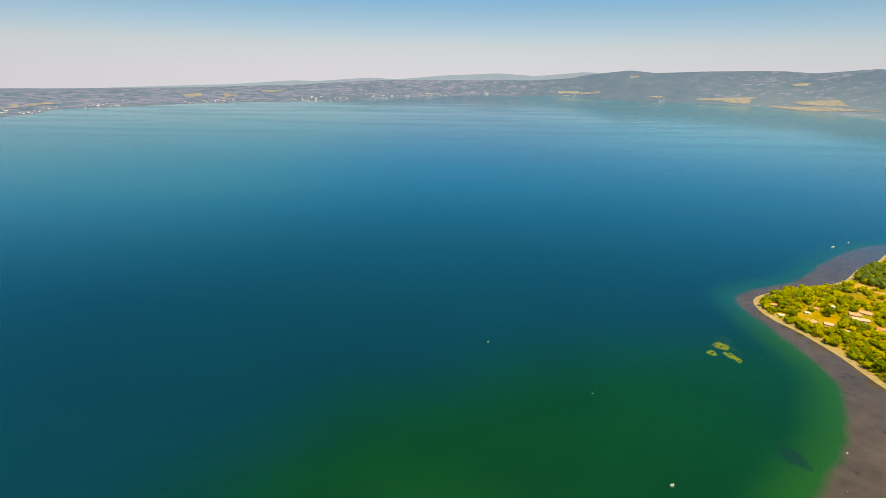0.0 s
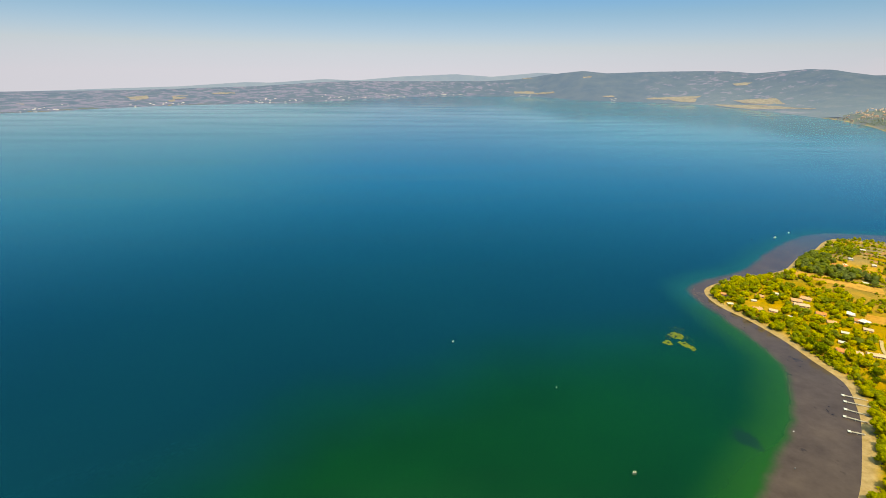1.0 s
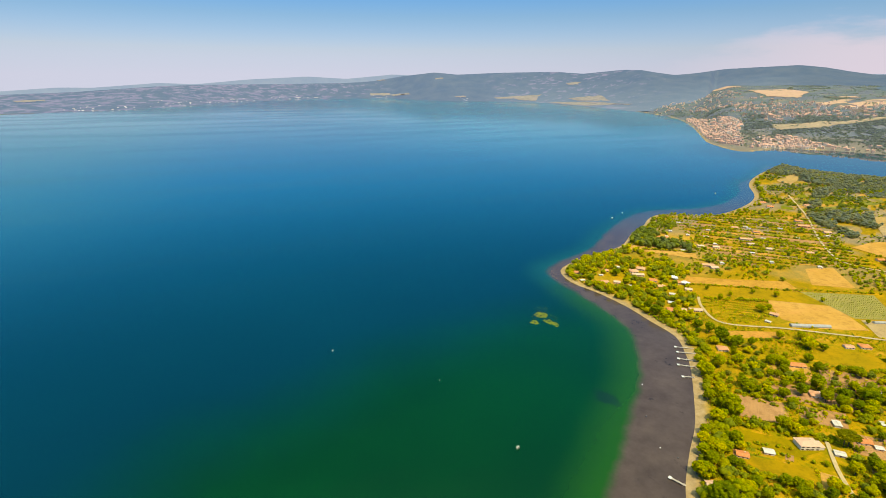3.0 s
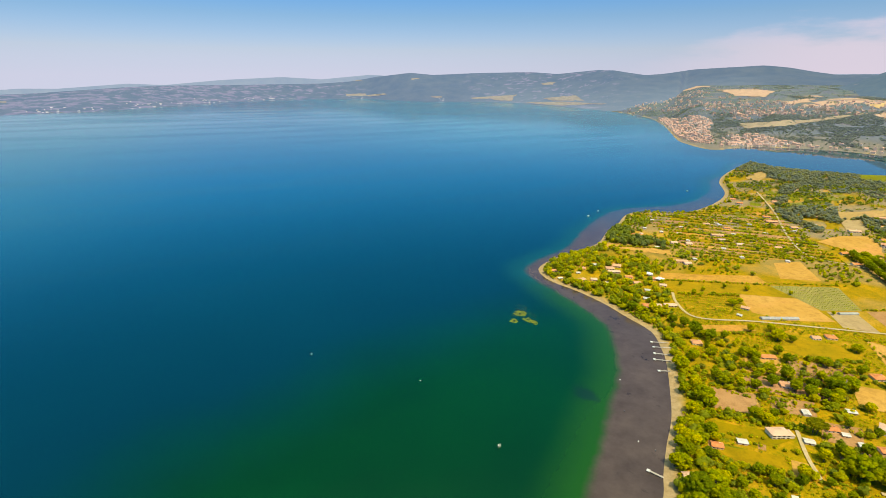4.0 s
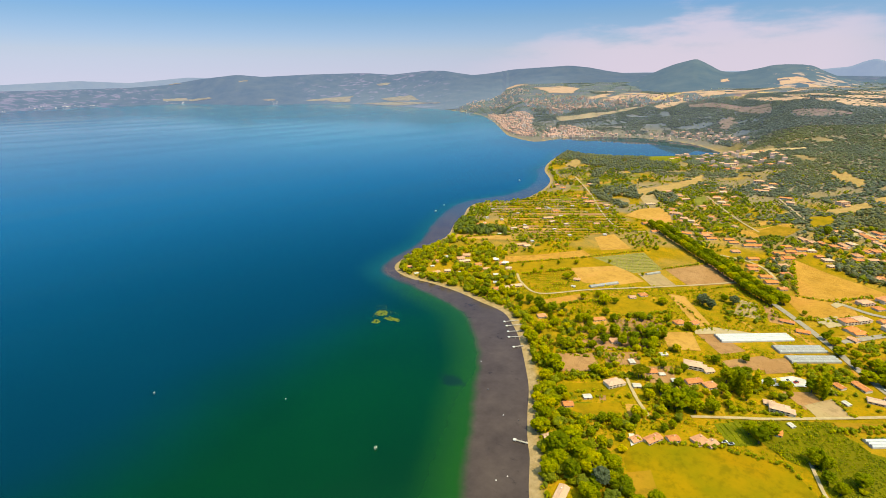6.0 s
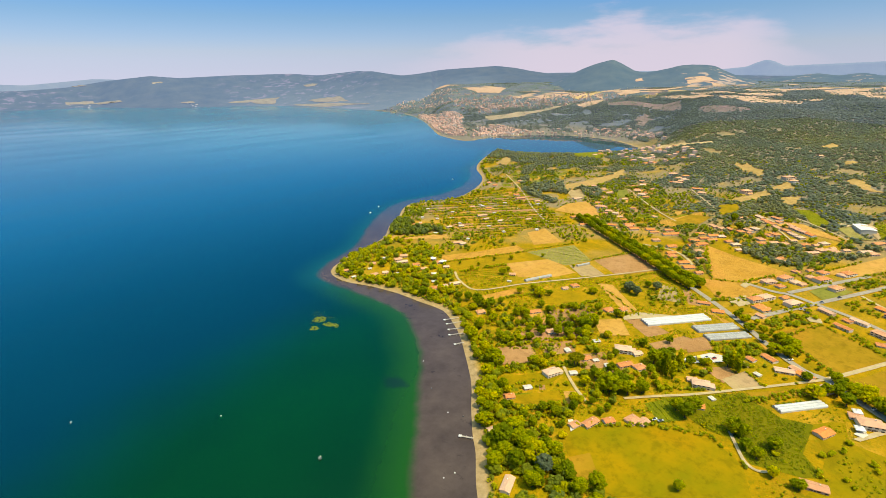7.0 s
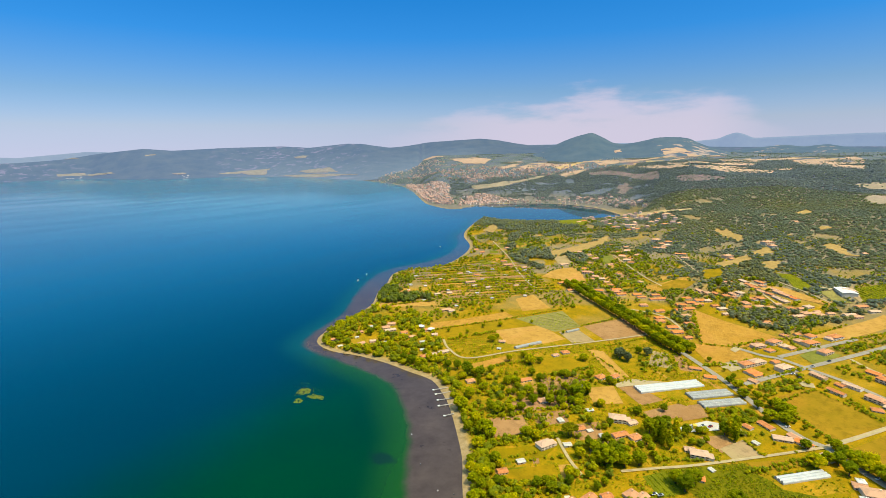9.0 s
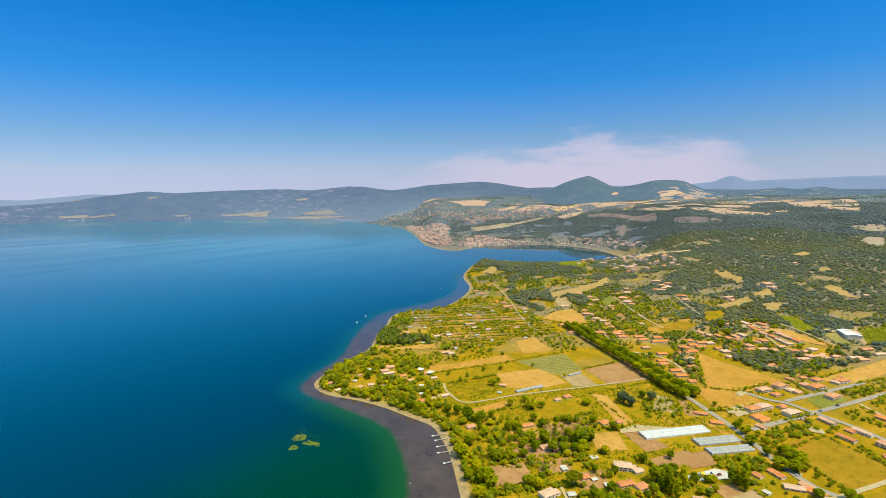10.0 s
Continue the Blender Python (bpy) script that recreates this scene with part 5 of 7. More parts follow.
NEAR_HOUSES = [
    [(253, 132, V, 20), (217, 97, C, 20), (224, 91, L, 20), (232, 84, C, 10), (241, 74, P, 20), (243, 69, C, 20), (248, -8, L, -35), (295, -7, O, 10), (318, -25, V, -35), (323, -19, P, -35), (308, -37, C, -35)],
    [(277, 51, O, -30), (300, 55, V, -30), (303, 61, C, -30), (293, 100, L, 10), (296, 91, P, 10), (310, 108, V, -30), (312, 99, C, 10), (364, 142, P, 10), (372, 134, C, 20), (323, 187, L, 10), (302, 160, P, 0)],
    [(295, 221, P, 10), (216, 139, C, 0), (185, 129, C, 10), (158, 101, L, 60), (286, 117, S, 0), (284, 123, C, 0), (350, 19, L, -30)],
    [(426, 87, L, -30), (416, 74, O, -30)],
    [(430, -27, P, -35)],
    [(392, 187, P, 10), (381, 191, C, 10), (379, 246, C, -30), (363, 239, S, -30), (419, 349, L, 10), (420, 342, C, 10), (440, 432, V, 10), (358, 323, L, 10), (361, 333, S, 10), (353, 309, C, 0), (326, 275, L, 10), (316, 279, C, 10)],
    [(285, 378, L, 0), (312, 374, C, 10), (301, 366, S, 10), (337, 362, P, 10), (348, 365, P, -10), (334, 353, L, 10), (338, 337, C, 10), (293, 350, C, 20), (277, 362, S, 20), (304, 346, C, 0), (335, 323, C, 10), (308, 282, P, 10)],
    [(599, 242, O, -30)],
    [(776, 333, P, 10), (760, 318, L, 10), (669, 290, V, -30), (659, 273, P, -30), (654, 261, C, -30), (799, 287, P, -30), (778, 272, P, -30), (828, 303, C, -30), (765, 261, C, -30), (641, 250, C, 0), (690, 305, C, 0), (787, 360, L, 10)],
    [(918, 271, V, -20), (897, 255, P, -20), (888, 243, P, -20), (869, 248, L, -20), (908, 247, P, -20), (837, 208, L, -40), (815, 196, P, -40), (925, 104, V, 0), (914, 95, P, 0), (847, 144, V, 10), (836, 137, C, 10), (922, -15, C, 10)],
    [(744, -2, V, -20)],
    [(1096, 488, P, 0), (1119, 475, C, 10), (1097, 444, P, 0), (1096, 415, C, 20), (1075, 388, P, 0), (1058, 364, V, 0), (1148, 378, C, 0), (1180, 384, P, 10), (1186, 367, P, 0), (1198, 359, C, 0), (1107, 324, P, 10), (1150, 321, V, 0)],
    [(1126, 303, P, 0), (1038, 324, C, 0), (1027, 342, P, 0), (1018, 355, P, 10), (1051, 270, C, 0), (1052, 296, P, 0), (1073, 490, C, 0), (1065, 415, C, 0), (1179, 421, P, 0), (1117, 380, C, 20), (1090, 335, P, 0), (1032, 390, P, 0)],
    [(561, 439, C, 5), (569, 415, C, 5), (574, 430, S, 5), (647, 411, L, 5), (664, 430, C, 5), (520, 383, C, 5), (525, 363, C, 5), (531, 398, L, 5), (495, 422, S, 5), (555, 339, C, 5), (461, 398, C, 5), (554, 394, S, 5), (584, 339, S, 5)],
    [(681, 378, S, 5), (722, 397, C, 5), (474, 389, C, 5), (496, 361, S, 5), (646, 381, C, 5), (593, 381, S, 5), (610, 415, S, 5), (602, 297, C, 5), (577, 272, C, 0), (757, 483, C, 0), (718, 524, C, 0), (704, 501, C, 0), (696, 340, L, 10)],
    [(601, 190, O, -6), (601, 175, O, -6), (607, 168, O, -6), (571, 177, P, -6), (559, 156, O, -6), (526, 145, P, -6), (514, 130, O, -6), (503, 122, O, -6), (494, 110, C, -6), (611, 137, O, -6), (609, 128, L, -6), (630, 123, P, -6), (576, 139, O, -6), (559, 128, P, -6), (535, 119, P, -6), (599, 214, O, -6), (606, 223, P, -6)],
    [(667, 140, L, 87), (663, 130, P, 87), (665, 120, L, 87), (663, 110, P, 87), (672, 103, L, 87), (681, 98, P, 87), (644, 86, P, 87), (665, 81, C, 87), (672, 76, P, 87), (698, 78, L, 87), (693, 69, L, 87), (683, 60, L, 87), (676, 52, P, 87), (709, 87, L, 87), (720, 80, C, 87), (705, 62, P, 87), (698, 54, L, 87), (691, 44, O, 87)],
    [(629, 82, P, -3), (638, 73, L, -3), (641, 62, P, -3), (660, 57, C, -3), (651, 44, P, -3), (614, 112, C, -3), (607, 103, P, -3), (625, 35, L, -3), (641, 29, P, -3), (648, 22, L, -3), (644, 16, P, -3), (656, 9, C, -3), (657, 35, C, -3), (669, 29, P, -3), (662, -7, L, -3), (660, -13, P, -3), (696, -16, L, -3), (687, -27, L, -3)],
    [(507, 55, V, 10), (504, 45, P, 10), (526, 45, V, 10), (523, 36, P, 10), (521, 31, C, 10), (545, 27, P, 10), (542, 19, V, 10), (566, 20, P, 10), (570, 5, P, 10), (574, 2, V, 10), (526, 7, V, 10), (457, 56, V, 10), (467, 50, V, 10), (445, 51, O, 10), (442, 46, O, 10), (467, 31, V, 10), (478, 38, C, 10)],
    [(468, 8, R, -80), (444, -4, R, -80), (462, -13, R, -80), (460, -6, C, -80), (447, -26, V, -80), (501, -26, O, -80), (487, -33, V, -80), (437, -36, L, -80), (428, 46, C, -80), (290, 46, S, -80), (352, 38, C, -80), (361, 29, L, -80), (356, 12, L, -80), (352, 8, O, -80), (342, -3, P, -80), (335, 31, S, -80)],
    [(619, 179, O, -6), (609, 198, O, -6), (536, 149, O, -6), (595, 143, O, -6), (587, 132, O, -6), (625, 146, O, -6), (626, 131, O, -6), (614, 226, O, -6), (842, 295, C, -30), (808, 290, C, -30), (880, 247, C, -20), (871, 257, C, -20), (870, 307, C, -20), (1087, 83, C, 0), (729, 102, L, 87), (716, 93, L, 87), (733, 84, L, 87), (713, 67, L, 87)],
]
put_house(739, -1, "barn", -158, 1.0)
for batch in NEAR_HOUSES:
    for k, (x, y, kind, turn) in enumerate(batch):
        put_house(x, y, kind, turn - 38 + (k * 37 % 11) - 5, float(np.interp(math.hypot(x, y), [430, 650, 900], [1, 1.2, 1.4])) * (0.92 + (k * 53 % 17) / 100) * {"villa": 0.70, "row": 0.52, "hip": 0.66}.get(kind, 0.6))

# ---- houses of the hill village and the town ----
MAT_TOWN_ROOF = plain_material("old_town_tiles", (0.46, 0.24, 0.17), (0.62, 0.38, 0.28), 0.3, per_object=0.3)




def town_wall():
    n = Nodes("old_town_render", 0.9, 0.15)
    a = n.math("FRACT", n.math("ADD", n.math("MULTIPLY", n.island(), 7.3), n.math("MULTIPLY", n.chance(), 5.1)))
    col = n.ramp(a, [(0.0, (0.58, 0.40, 0.33)), (0.35, (0.66, 0.54, 0.46)), (0.7, (0.55, 0.36, 0.29)), (1.0, (0.74, 0.68, 0.63))])
    n.colour(n.mix(n.math("MULTIPLY", n.noise(0.3, 4), 0.3), col, (0.32, 0.22, 0.16)))
    return n.mat


MAT_TOWN_WALL = town_wall()


def town_block(w, d, h, seed):
    """A plain town house seen from far: walls and a hipped or gabled roof."""
    rng = random.Random(seed)
    root = new("town_house")
    bm = bmesh.new()
    box(bm, -w / 2, w / 2, -d / 2, d / 2, -4, h)
    part("wall", bm, MAT_TOWN_WALL, root)
    bm = bmesh.new()
    rise, o = d * 0.18, 0.5
    ins = rng.choice((0.0, d * 0.4))
    vs = [bm.verts.new(p) for p in ((-w / 2 - o, -d / 2 - o, h + 0.01), (w / 2 + o, -d / 2 - o, h + 0.01), (w / 2 + o, d / 2 + o, h + 0.01), (-w / 2 - o, d / 2 + o, h + 0.01), (-w / 2 + ins, 0, h + rise), (w / 2 - ins, 0, h + rise))]
    for f in ((0, 1, 5, 4), (2, 3, 4, 5), (1, 2, 5), (3, 0, 4), (3, 2, 1, 0)):
        bm.faces.new([vs[i] for i in f])
    part("roof", bm, MAT_TOWN_ROOF, root)
    for s in range(int(h // 3)):
        for x in (w * 0.25 * (1 - 2 * (s % 2)),):
            for sy in (-1,):
                bm = bmesh.new()
                box(bm, x - 0.6, x + 0.6, sy * d / 2 - 0.06, sy * d / 2 + 0.06, 0.9 + s * 3, 2.3 + s * 3)
                part("window", bm, MAT_GLASS, root)
    return root


TOWN_PROTOS = [town_block(12, 9, 9.5, 1), town_block(10, 9, 6.5, 2), town_block(15, 10, 9.5, 3), town_block(9, 8, 6.4, 4)]
for p in TOWN_PROTOS:
    tagged(p, "rendered town house with a clay tile roof", "house", "houses of the lakeside town")
TOWN_ZONES = [
    ([(1348, 1232), (1282, 1126), (1235, 1013), (1315, 1049), (1451, 1190), (1600, 1294), (1660, 1392), (1666, 1494), (1816, 1720), (1800, 1754), (1605, 1522)], 9.0, 460),
    ([(1922, 2125), (2350, 2430), (2725, 2525), (2231, 1813), (2031, 1475), (1615, 1172), (1684, 1353), (2006, 1946), (1907, 1933)], 36, 170),
    ([(1851, 1472), (2059, 1462), (2047, 1309), (1804, 1152), (1660, 1177), (1658, 1289)], 24, 90),
    ([(1915, 1238), (2124, 1190), (2168, 839), (1992, 768), (2003, 1013), (1750, 1077)], 30, 70),
    ([(1403, 1103), (1481, 1049), (1459, 929), (1517, 790), (1464, 762), (1359, 918), (1250, 983)], 18, 80),
    ([(1547, 807), (1612, 613), (1446, 469), (1402, 467), (1509, 642), (1485, 763)], 26, 60),
    ([(1272, 986), (1400, 910), (1467, 942), (1456, 1065), (1389, 1052)], 12, 80),
    ([(1696, 1271), (1778, 1132), (1944, 1254), (1836, 1284), (1768, 1355)], 20, 70),
    ([(1258, 585), (1383, 527), (1129, 309), (1057, 262), (1020, 312), (1009, 369), (1129, 482)], 34, 50),
    ([(1415, 909), (1503, 781), (1490, 640), (1430, 530), (1498, 557), (1566, 794), (1467, 942)], 42, 26),
    ([(1963, 2050), (2021, 1977), (1807, 1481), (1895, 1388), (1963, 1438), (1982, 1775), (2087, 2132)], 24, 70),
    ([(1897, 1238), (2056, 1163), (2199, 1099), (2163, 921), (2120, 927), (1972, 1115)], 26, 50),
    ([(1533, 776), (1590, 686), (1463, 481), (1296, 384), (1459, 525), (1534, 660)], 24, 60),
    ([(1738, 1106), (1953, 997), (2032, 887), (2038, 1069), (1924, 1241)], 40, 30),
]
trng = np.random.default_rng(21)
used, town_rest = set(), []
built = 0
for zone, gap, most in TOWN_ZONES:
    pts = scatter(zone, gap, trng)
    pts = pts[lake_distance(pts[:, 0], pts[:, 1]) > 8]
    trng.shuffle(pts)
    pts = pts[:most]
    pts = pts[np.argsort(np.hypot(pts[:, 0], pts[:, 1]))]
    for i, (x, y) in enumerate(pts):
        HOUSE_SPOTS.append((x, y, 6))
        turn = float(trng.choice([20, 110]) + trng.uniform(-14, 14))
        if i > 90 or built >= 290:
            town_rest.append((x, y, turn))
            continue
        built += 1
        k = int(trng.integers(0, 4))
        m = pose(float(x), float(y), float(sheet_height(x, y)[0]), 0, 0, turn) @ Matrix.Diagonal((0.7, 0.7, 0.62, 1))
        if k not in used:
            TOWN_PROTOS[k].matrix_basis = m
            used.add(k)
        else:
            copy_thing(TOWN_PROTOS[k], m).matrix_basis = m

# the town's farther houses, too small to tell apart
tv, tf, tm = [], [], []
for x, y, turn in town_rest:
    w_, d_, h_ = trng.uniform(3.0, 5.2), trng.uniform(2.8, 3.8), trng.uniform(3.5, 6.5)
    z = float(sheet_height(x, y)[0])
    c_, s_ = math.cos(radians(turn)), math.sin(radians(turn))
    n0 = len(tv)
    for px0, py0, pz0 in ((-w_, -d_, -4), (w_, -d_, -4), (w_, d_, -4), (-w_, d_, -4), (-w_, -d_, h_), (w_, -d_, h_), (w_, d_, h_), (-w_, d_, h_), (-w_, 0, h_ + 1.3), (w_, 0, h_ + 1.3)):
        tv.append((x + px0 * c_ - py0 * s_, y + px0 * s_ + py0 * c_, z + pz0))
    for f, m_ in (((0, 1, 5, 4), 0), ((2, 3, 7, 6), 0), ((1, 2, 6, 9, 5), 0), ((3, 0, 4, 8, 7), 0), ((4, 5, 9, 8), 1), ((6, 7, 8, 9), 1)):
        tf.append(tuple(n0 + i for i in f))
        tm.append(m_)
town = mesh_object("town_houses", np.array(tv), tf, MAT_TOWN_WALL)
town.data.materials.append(MAT_TOWN_ROOF)
town.data.polygons.foreach_set("material_index", tm)
tagged(town, "crowded pink and tan houses of the old town", "houses", kind="stuff")

# more houses between the marked ones of the two hamlets
HAMLETS = [[(753, 374), (820, 376), (899, 337), (825, 251), (664, 197), (661, 141), (599, 113), (595, 130), (498, 102), (528, 183), (590, 254)],
           [(709, 139), (745, 101), (754, 59), (718, 32), (697, -2), (571, 22), (553, 40), (574, 86), (606, 121)]]
for zone, most in zip(HAMLETS, (12, 8)):
    pts = scatter(zone, 21, trng)
    trng.shuffle(pts)
    done = 0
    for x, y in pts:
        if done < most and free(np.array([x]), np.array([y]), 6)[0]:
            done += 1
            put_house(x, y, ("cottage", "hip", "long", "cottage")[done % 4], float(trng.choice([-40, 50]) + trng.uniform(-10, 10)), 0.6)

# garden sheds
SHED_ZONES = [([(306, 221), (364, 153), (325, 105), (274, 81), (224, 101), (196, 133), (240, 173)], 30, 6), ([(506, 502), (661, 405), (581, 302), (474, 303), (423, 365), (443, 441)], 26, 12), ([(295, 386), (358, 384), (366, 333), (305, 271), (289, 313)], 24, 4)]
for zone, gap, most in SHED_ZONES:
    pts = scatter(zone, gap, trng)
    trng.shuffle(pts)
    done = 0
    for x, y in pts:
        if done < most and free(np.array([x]), np.array([y]), 4, 12)[0]:
            done += 1
            put_house(x, y, "shed", float(trng.choice([-38, 52]) + trng.uniform(-8, 8)), 0.75)
# ---- trees of the gardens ----
frng = np.random.default_rng(5)
B, D, W, T_, Y, N, G = ("round", "bright"), ("round", "dark"), ("wide", "bright"), ("tall", "bright"), ("tall", "dark"), ("pine", "pine"), ("round", "grey")
MARKED_TREES = [
    [(273, 124, N, 11), (304, 231, D, 15), (307, 220, D, 12), (179, 119, D, 17), (188, 118, W, 15), (242, 170, W, 14), (246, 180, B, 13), (258, 202, W, 13), (273, 205, B, 12), (300, 80, T_, 19), (300, 76, T_, 20), (297, 71, T_, 18), (310, 71, T_, 19)],
    [(307, 86, D, 15), (313, 82, D, 14), (334, 46, T_, 17), (330, 42, T_, 18), (339, 42, T_, 16), (334, 48, D, 12), (410, 144, G, 14), (408, 137, G, 12), (430, 127, G, 11), (414, 148, D, 10), (431, 135, D, 9), (321, 142, D, 14), (331, 142, W, 14)],
    [(323, 147, D, 12), (309, 165, D, 13), (305, 155, T_, 13), (312, 151, D, 11), (295, 213, Y, 13), (317, 139, B, 10), (282, 166, B, 9), (274, 170, B, 9), (259, 95, W, 17), (265, 92, D, 16), (263, 86, B, 13), (258, 100, D, 12), (270, 80, B, 12), (262, 53, D, 14)],
    [(271, 51, B, 12), (266, 59, B, 11), (266, 30, D, 12), (266, 28, Y, 13), (266, 25, D, 10), (267, 10, D, 9), (329, 1, W, 12), (338, -4, B, 10), (346, -10, D, 11), (346, -17, W, 13), (346, -23, B, 14), (337, -30, W, 14), (332, -33, D, 12)],
    [(386, 23, W, 13), (382, 19, W, 14), (390, 27, B, 12), (398, 39, B, 9), (410, 53, B, 9), (414, 60, D, 9), (347, 7, D, 9), (356, -7, B, 10), (256, 22, D, 9), (252, 16, B, 9), (243, 8, B, 8), (242, -3, B, 8), (242, -1, D, 7)],
    [(182, 107, B, 14), (180, 99, W, 15), (176, 92, G, 14), (188, 94, B, 13), (170, 104, D, 14), (172, 113, B, 13), (164, 113, B, 12), (182, 83, D, 11), (182, 68, B, 13), (175, 73, B, 12), (206, 39, B, 8), (165, 92, B, 12), (184, 112, B, 13)],
    [(186, 135, W, 12), (185, 138, B, 10), (196, 140, B, 10), (205, 145, W, 11), (198, 147, B, 9), (212, 159, B, 8), (227, 164, W, 10), (219, 151, D, 7), (285, 373, W, 10), (288, 386, D, 8), (281, 343, W, 9), (283, 329, B, 9), (283, 358, D, 9)],
    [(314, 360, D, 11), (290, 281, D, 12), (292, 272, W, 11), (291, 292, D, 10), (304, 273, B, 11), (298, 322, B, 9), (305, 322, W, 10), (309, 341, B, 9), (324, 379, D, 8), (299, 297, B, 10), (308, 294, B, 9), (305, 264, B, 9), (306, 243, D, 12)],
    [(414, 271, B, 7), (400, 283, B, 6), (369, 304, D, 5), (363, 284, B, 7), (377, 286, B, 6), (374, 254, W, 9), (384, 255, B, 7), (434, 210, B, 5), (442, 250, B, 5), (346, 217, B, 9), (352, 200, W, 12), (360, 211, B, 9), (387, 167, W, 9), (359, 194, D, 8)],
    [(271, 125, N, 11), (325, 100, D, 9), (341, 87, D, 8), (703, 126, D, 14), (672, 114, D, 13), (335, 44, Y, 15), (329, 41, Y, 13), (345, 44, Y, 14), (340, -9, D, 11), (332, -14, D, 12), (341, -22, W, 11), (337, -29, W, 11), (344, -16, B, 10), (371, 28, W, 11), (373, 20, W, 11)],
    [(408, 55, B, 9), (395, 48, W, 10), (384, 37, B, 9), (294, 164, D, 11), (301, 154, D, 11), (304, 147, D, 11), (315, 138, B, 10), (264, 29, D, 11), (263, 26, Y, 12), (264, 11, D, 11), (241, 165, W, 11), (255, 147, B, 10), (256, 140, B, 10), (218, 142, B, 8)],
]
for batch in MARKED_TREES:
    for x, y, kind, tall in batch:
        plant(x, y, tall * 0.78, *kind, frng)

AVENUE = smooth_line([(603, 285), (556, 228), (516, 178), (474, 129), (454, 102)], 12, False)
for side_of in (-5.5, 5.5):
    t = np.gradient(AVENUE, axis=0)
    t /= np.linalg.norm(t, axis=1)[:, None]
    line = AVENUE + np.stack([-t[:, 1], t[:, 0]], -1) * side_of
    for x, y in line:
        plant(x + frng.uniform(-1, 1), y + frng.uniform(-1, 1), frng.uniform(8, 10.5), *(D if frng.uniform() < 0.55 else B), frng)

ROAD_TREES = smooth_line([(445, 84), (415, 54), (390, 33), (369, 11), (351, -14), (335, -38)], 4, False)
for x, y in ROAD_TREES:
    plant(x + frng.uniform(2, 5), y + frng.uniform(-4, -1), frng.uniform(3.2, 5.6), *(D if frng.uniform() < 0.5 else B), frng)

# the dense belt of gardens: the nearest trees each by itself, the rest as masses
BELT = [(290, 255), (308, 254), (337, 180), (374, 154), (366, 125), (327, 101), (332, 58), (292, 49), (266, 75), (216, 98), (200, 94), (179, 76), (185, 58), (165, 45), (127, 94), (144, 109), (167, 128), (206, 159), (261, 212)]
belt = scatter(BELT, 6.4, frng, lambda x, y: free(x, y, 5, 5) & (wave(x, y, 26) + 0.5 * wave(x + 50, y, 9) > -0.22))
frng.shuffle(belt)
single, rest = belt[:130], belt[130:]
for x, y in single:
    kind = [B, B, W, D, D, ("shrub", "olive")][frng.integers(0, 6)]
    plant(x, y, frng.uniform(4.5, 8.0) if kind[0] != "shrub" else frng.uniform(3, 4.5), *kind, frng)
thicket("garden_trees", "mixed green garden trees and bushes", rest, frng.uniform(2.2, 6.2, len(rest)), frng.uniform(0.42, 1.0, len(rest)), 20, frng, size=0.72)

pts = scatter([(179, 135), (194, 118), (202, 103), (196, 92), (178, 78), (181, 57), (165, 45), (127, 94)], 5.2, frng, lambda x, y: free(x, y, 3, 9) & (wave(x, y, 15) + 0.5 * wave(x, y, 6) > -0.3))
thicket("shore_grove", "dense mixed grove of oaks and bushes by the shore", pts, frng.uniform(3, 7, len(pts)), frng.uniform(0.25, 0.85, len(pts)), 26, frng, 0.42, size=0.68)
TIP = [(293, 409), (348, 420), (387, 414), (396, 351), (359, 315), (335, 276), (312, 257), (286, 253), (286, 278), (285, 309), (272, 366)]
pts = scatter(TIP, 4.7, frng, lambda x, y: free(x, y, 4, 4) & (wave(x, y, 20) > -0.5))
thicket("garden_trees", "leafy garden trees on the lake point", pts, frng.uniform(2.5, 6.8, len(pts)), frng.uniform(0.42, 1.0, len(pts)), 16, frng, size=0.78)

CAPE = [(423, 466), (500, 519), (524, 519), (605, 497), (693, 524), (703, 453), (675, 372), (601, 279), (520, 247), (522, 314), (453, 313), (403, 356), (390, 417)]
pts = scatter(CAPE, 5.6, frng, lambda x, y: free(x, y, 4, 5) & (wave(x, y, 22) + 0.7 * wave(x, y + 40, 8) > 0.1))
thicket("garden_trees", "small trees between narrow garden plots", pts, frng.uniform(1.5, 4.8, len(pts)), frng.uniform(0.3, 0.95, len(pts)), 5, frng)
GROVE = [(423, 466), (456, 486), (446, 444), (448, 400), (434, 384), (401, 419), (395, 441)]
pts = scatter(GROVE, 5.6, frng, lambda x, y: (lake_distance(x, y) > 5) & (wave(x, y, 12) > -0.35))
thicket("pine_grove", "dark tall grove of pines by the shore", pts, frng.uniform(6.5, 10, len(pts)), frng.uniform(0.1, 0.5, len(pts)), 16, frng, 0.24, size=0.75)
pts = scatter([(384, 411), (405, 367), (463, 312), (453, 290), (378, 339), (368, 385)], 5.5, frng, lambda x, y: free(x, y, 3) & (wave(x, y, 14) + 0.5 * wave(x, y, 6) > -0.05))
thicket("garden_trees", "bushes and fruit trees beside the pine grove", pts, frng.uniform(1.5, 5, len(pts)), frng.uniform(0.4, 0.95, len(pts)), 6, frng, 0.45)
GROVE2 = [(494, 513), (529, 519), (502, 476), (461, 453), (450, 469)]
pts = scatter(GROVE2, 6, frng, lambda x, y: (lake_distance(x, y) > 5) & (wave(x, y, 14) > -0.3))
thicket("grove", "leafy grove by the shore", pts, frng.uniform(3.5, 7, len(pts)), frng.uniform(0.35, 0.7, len(pts)), 9, frng, 0.3)

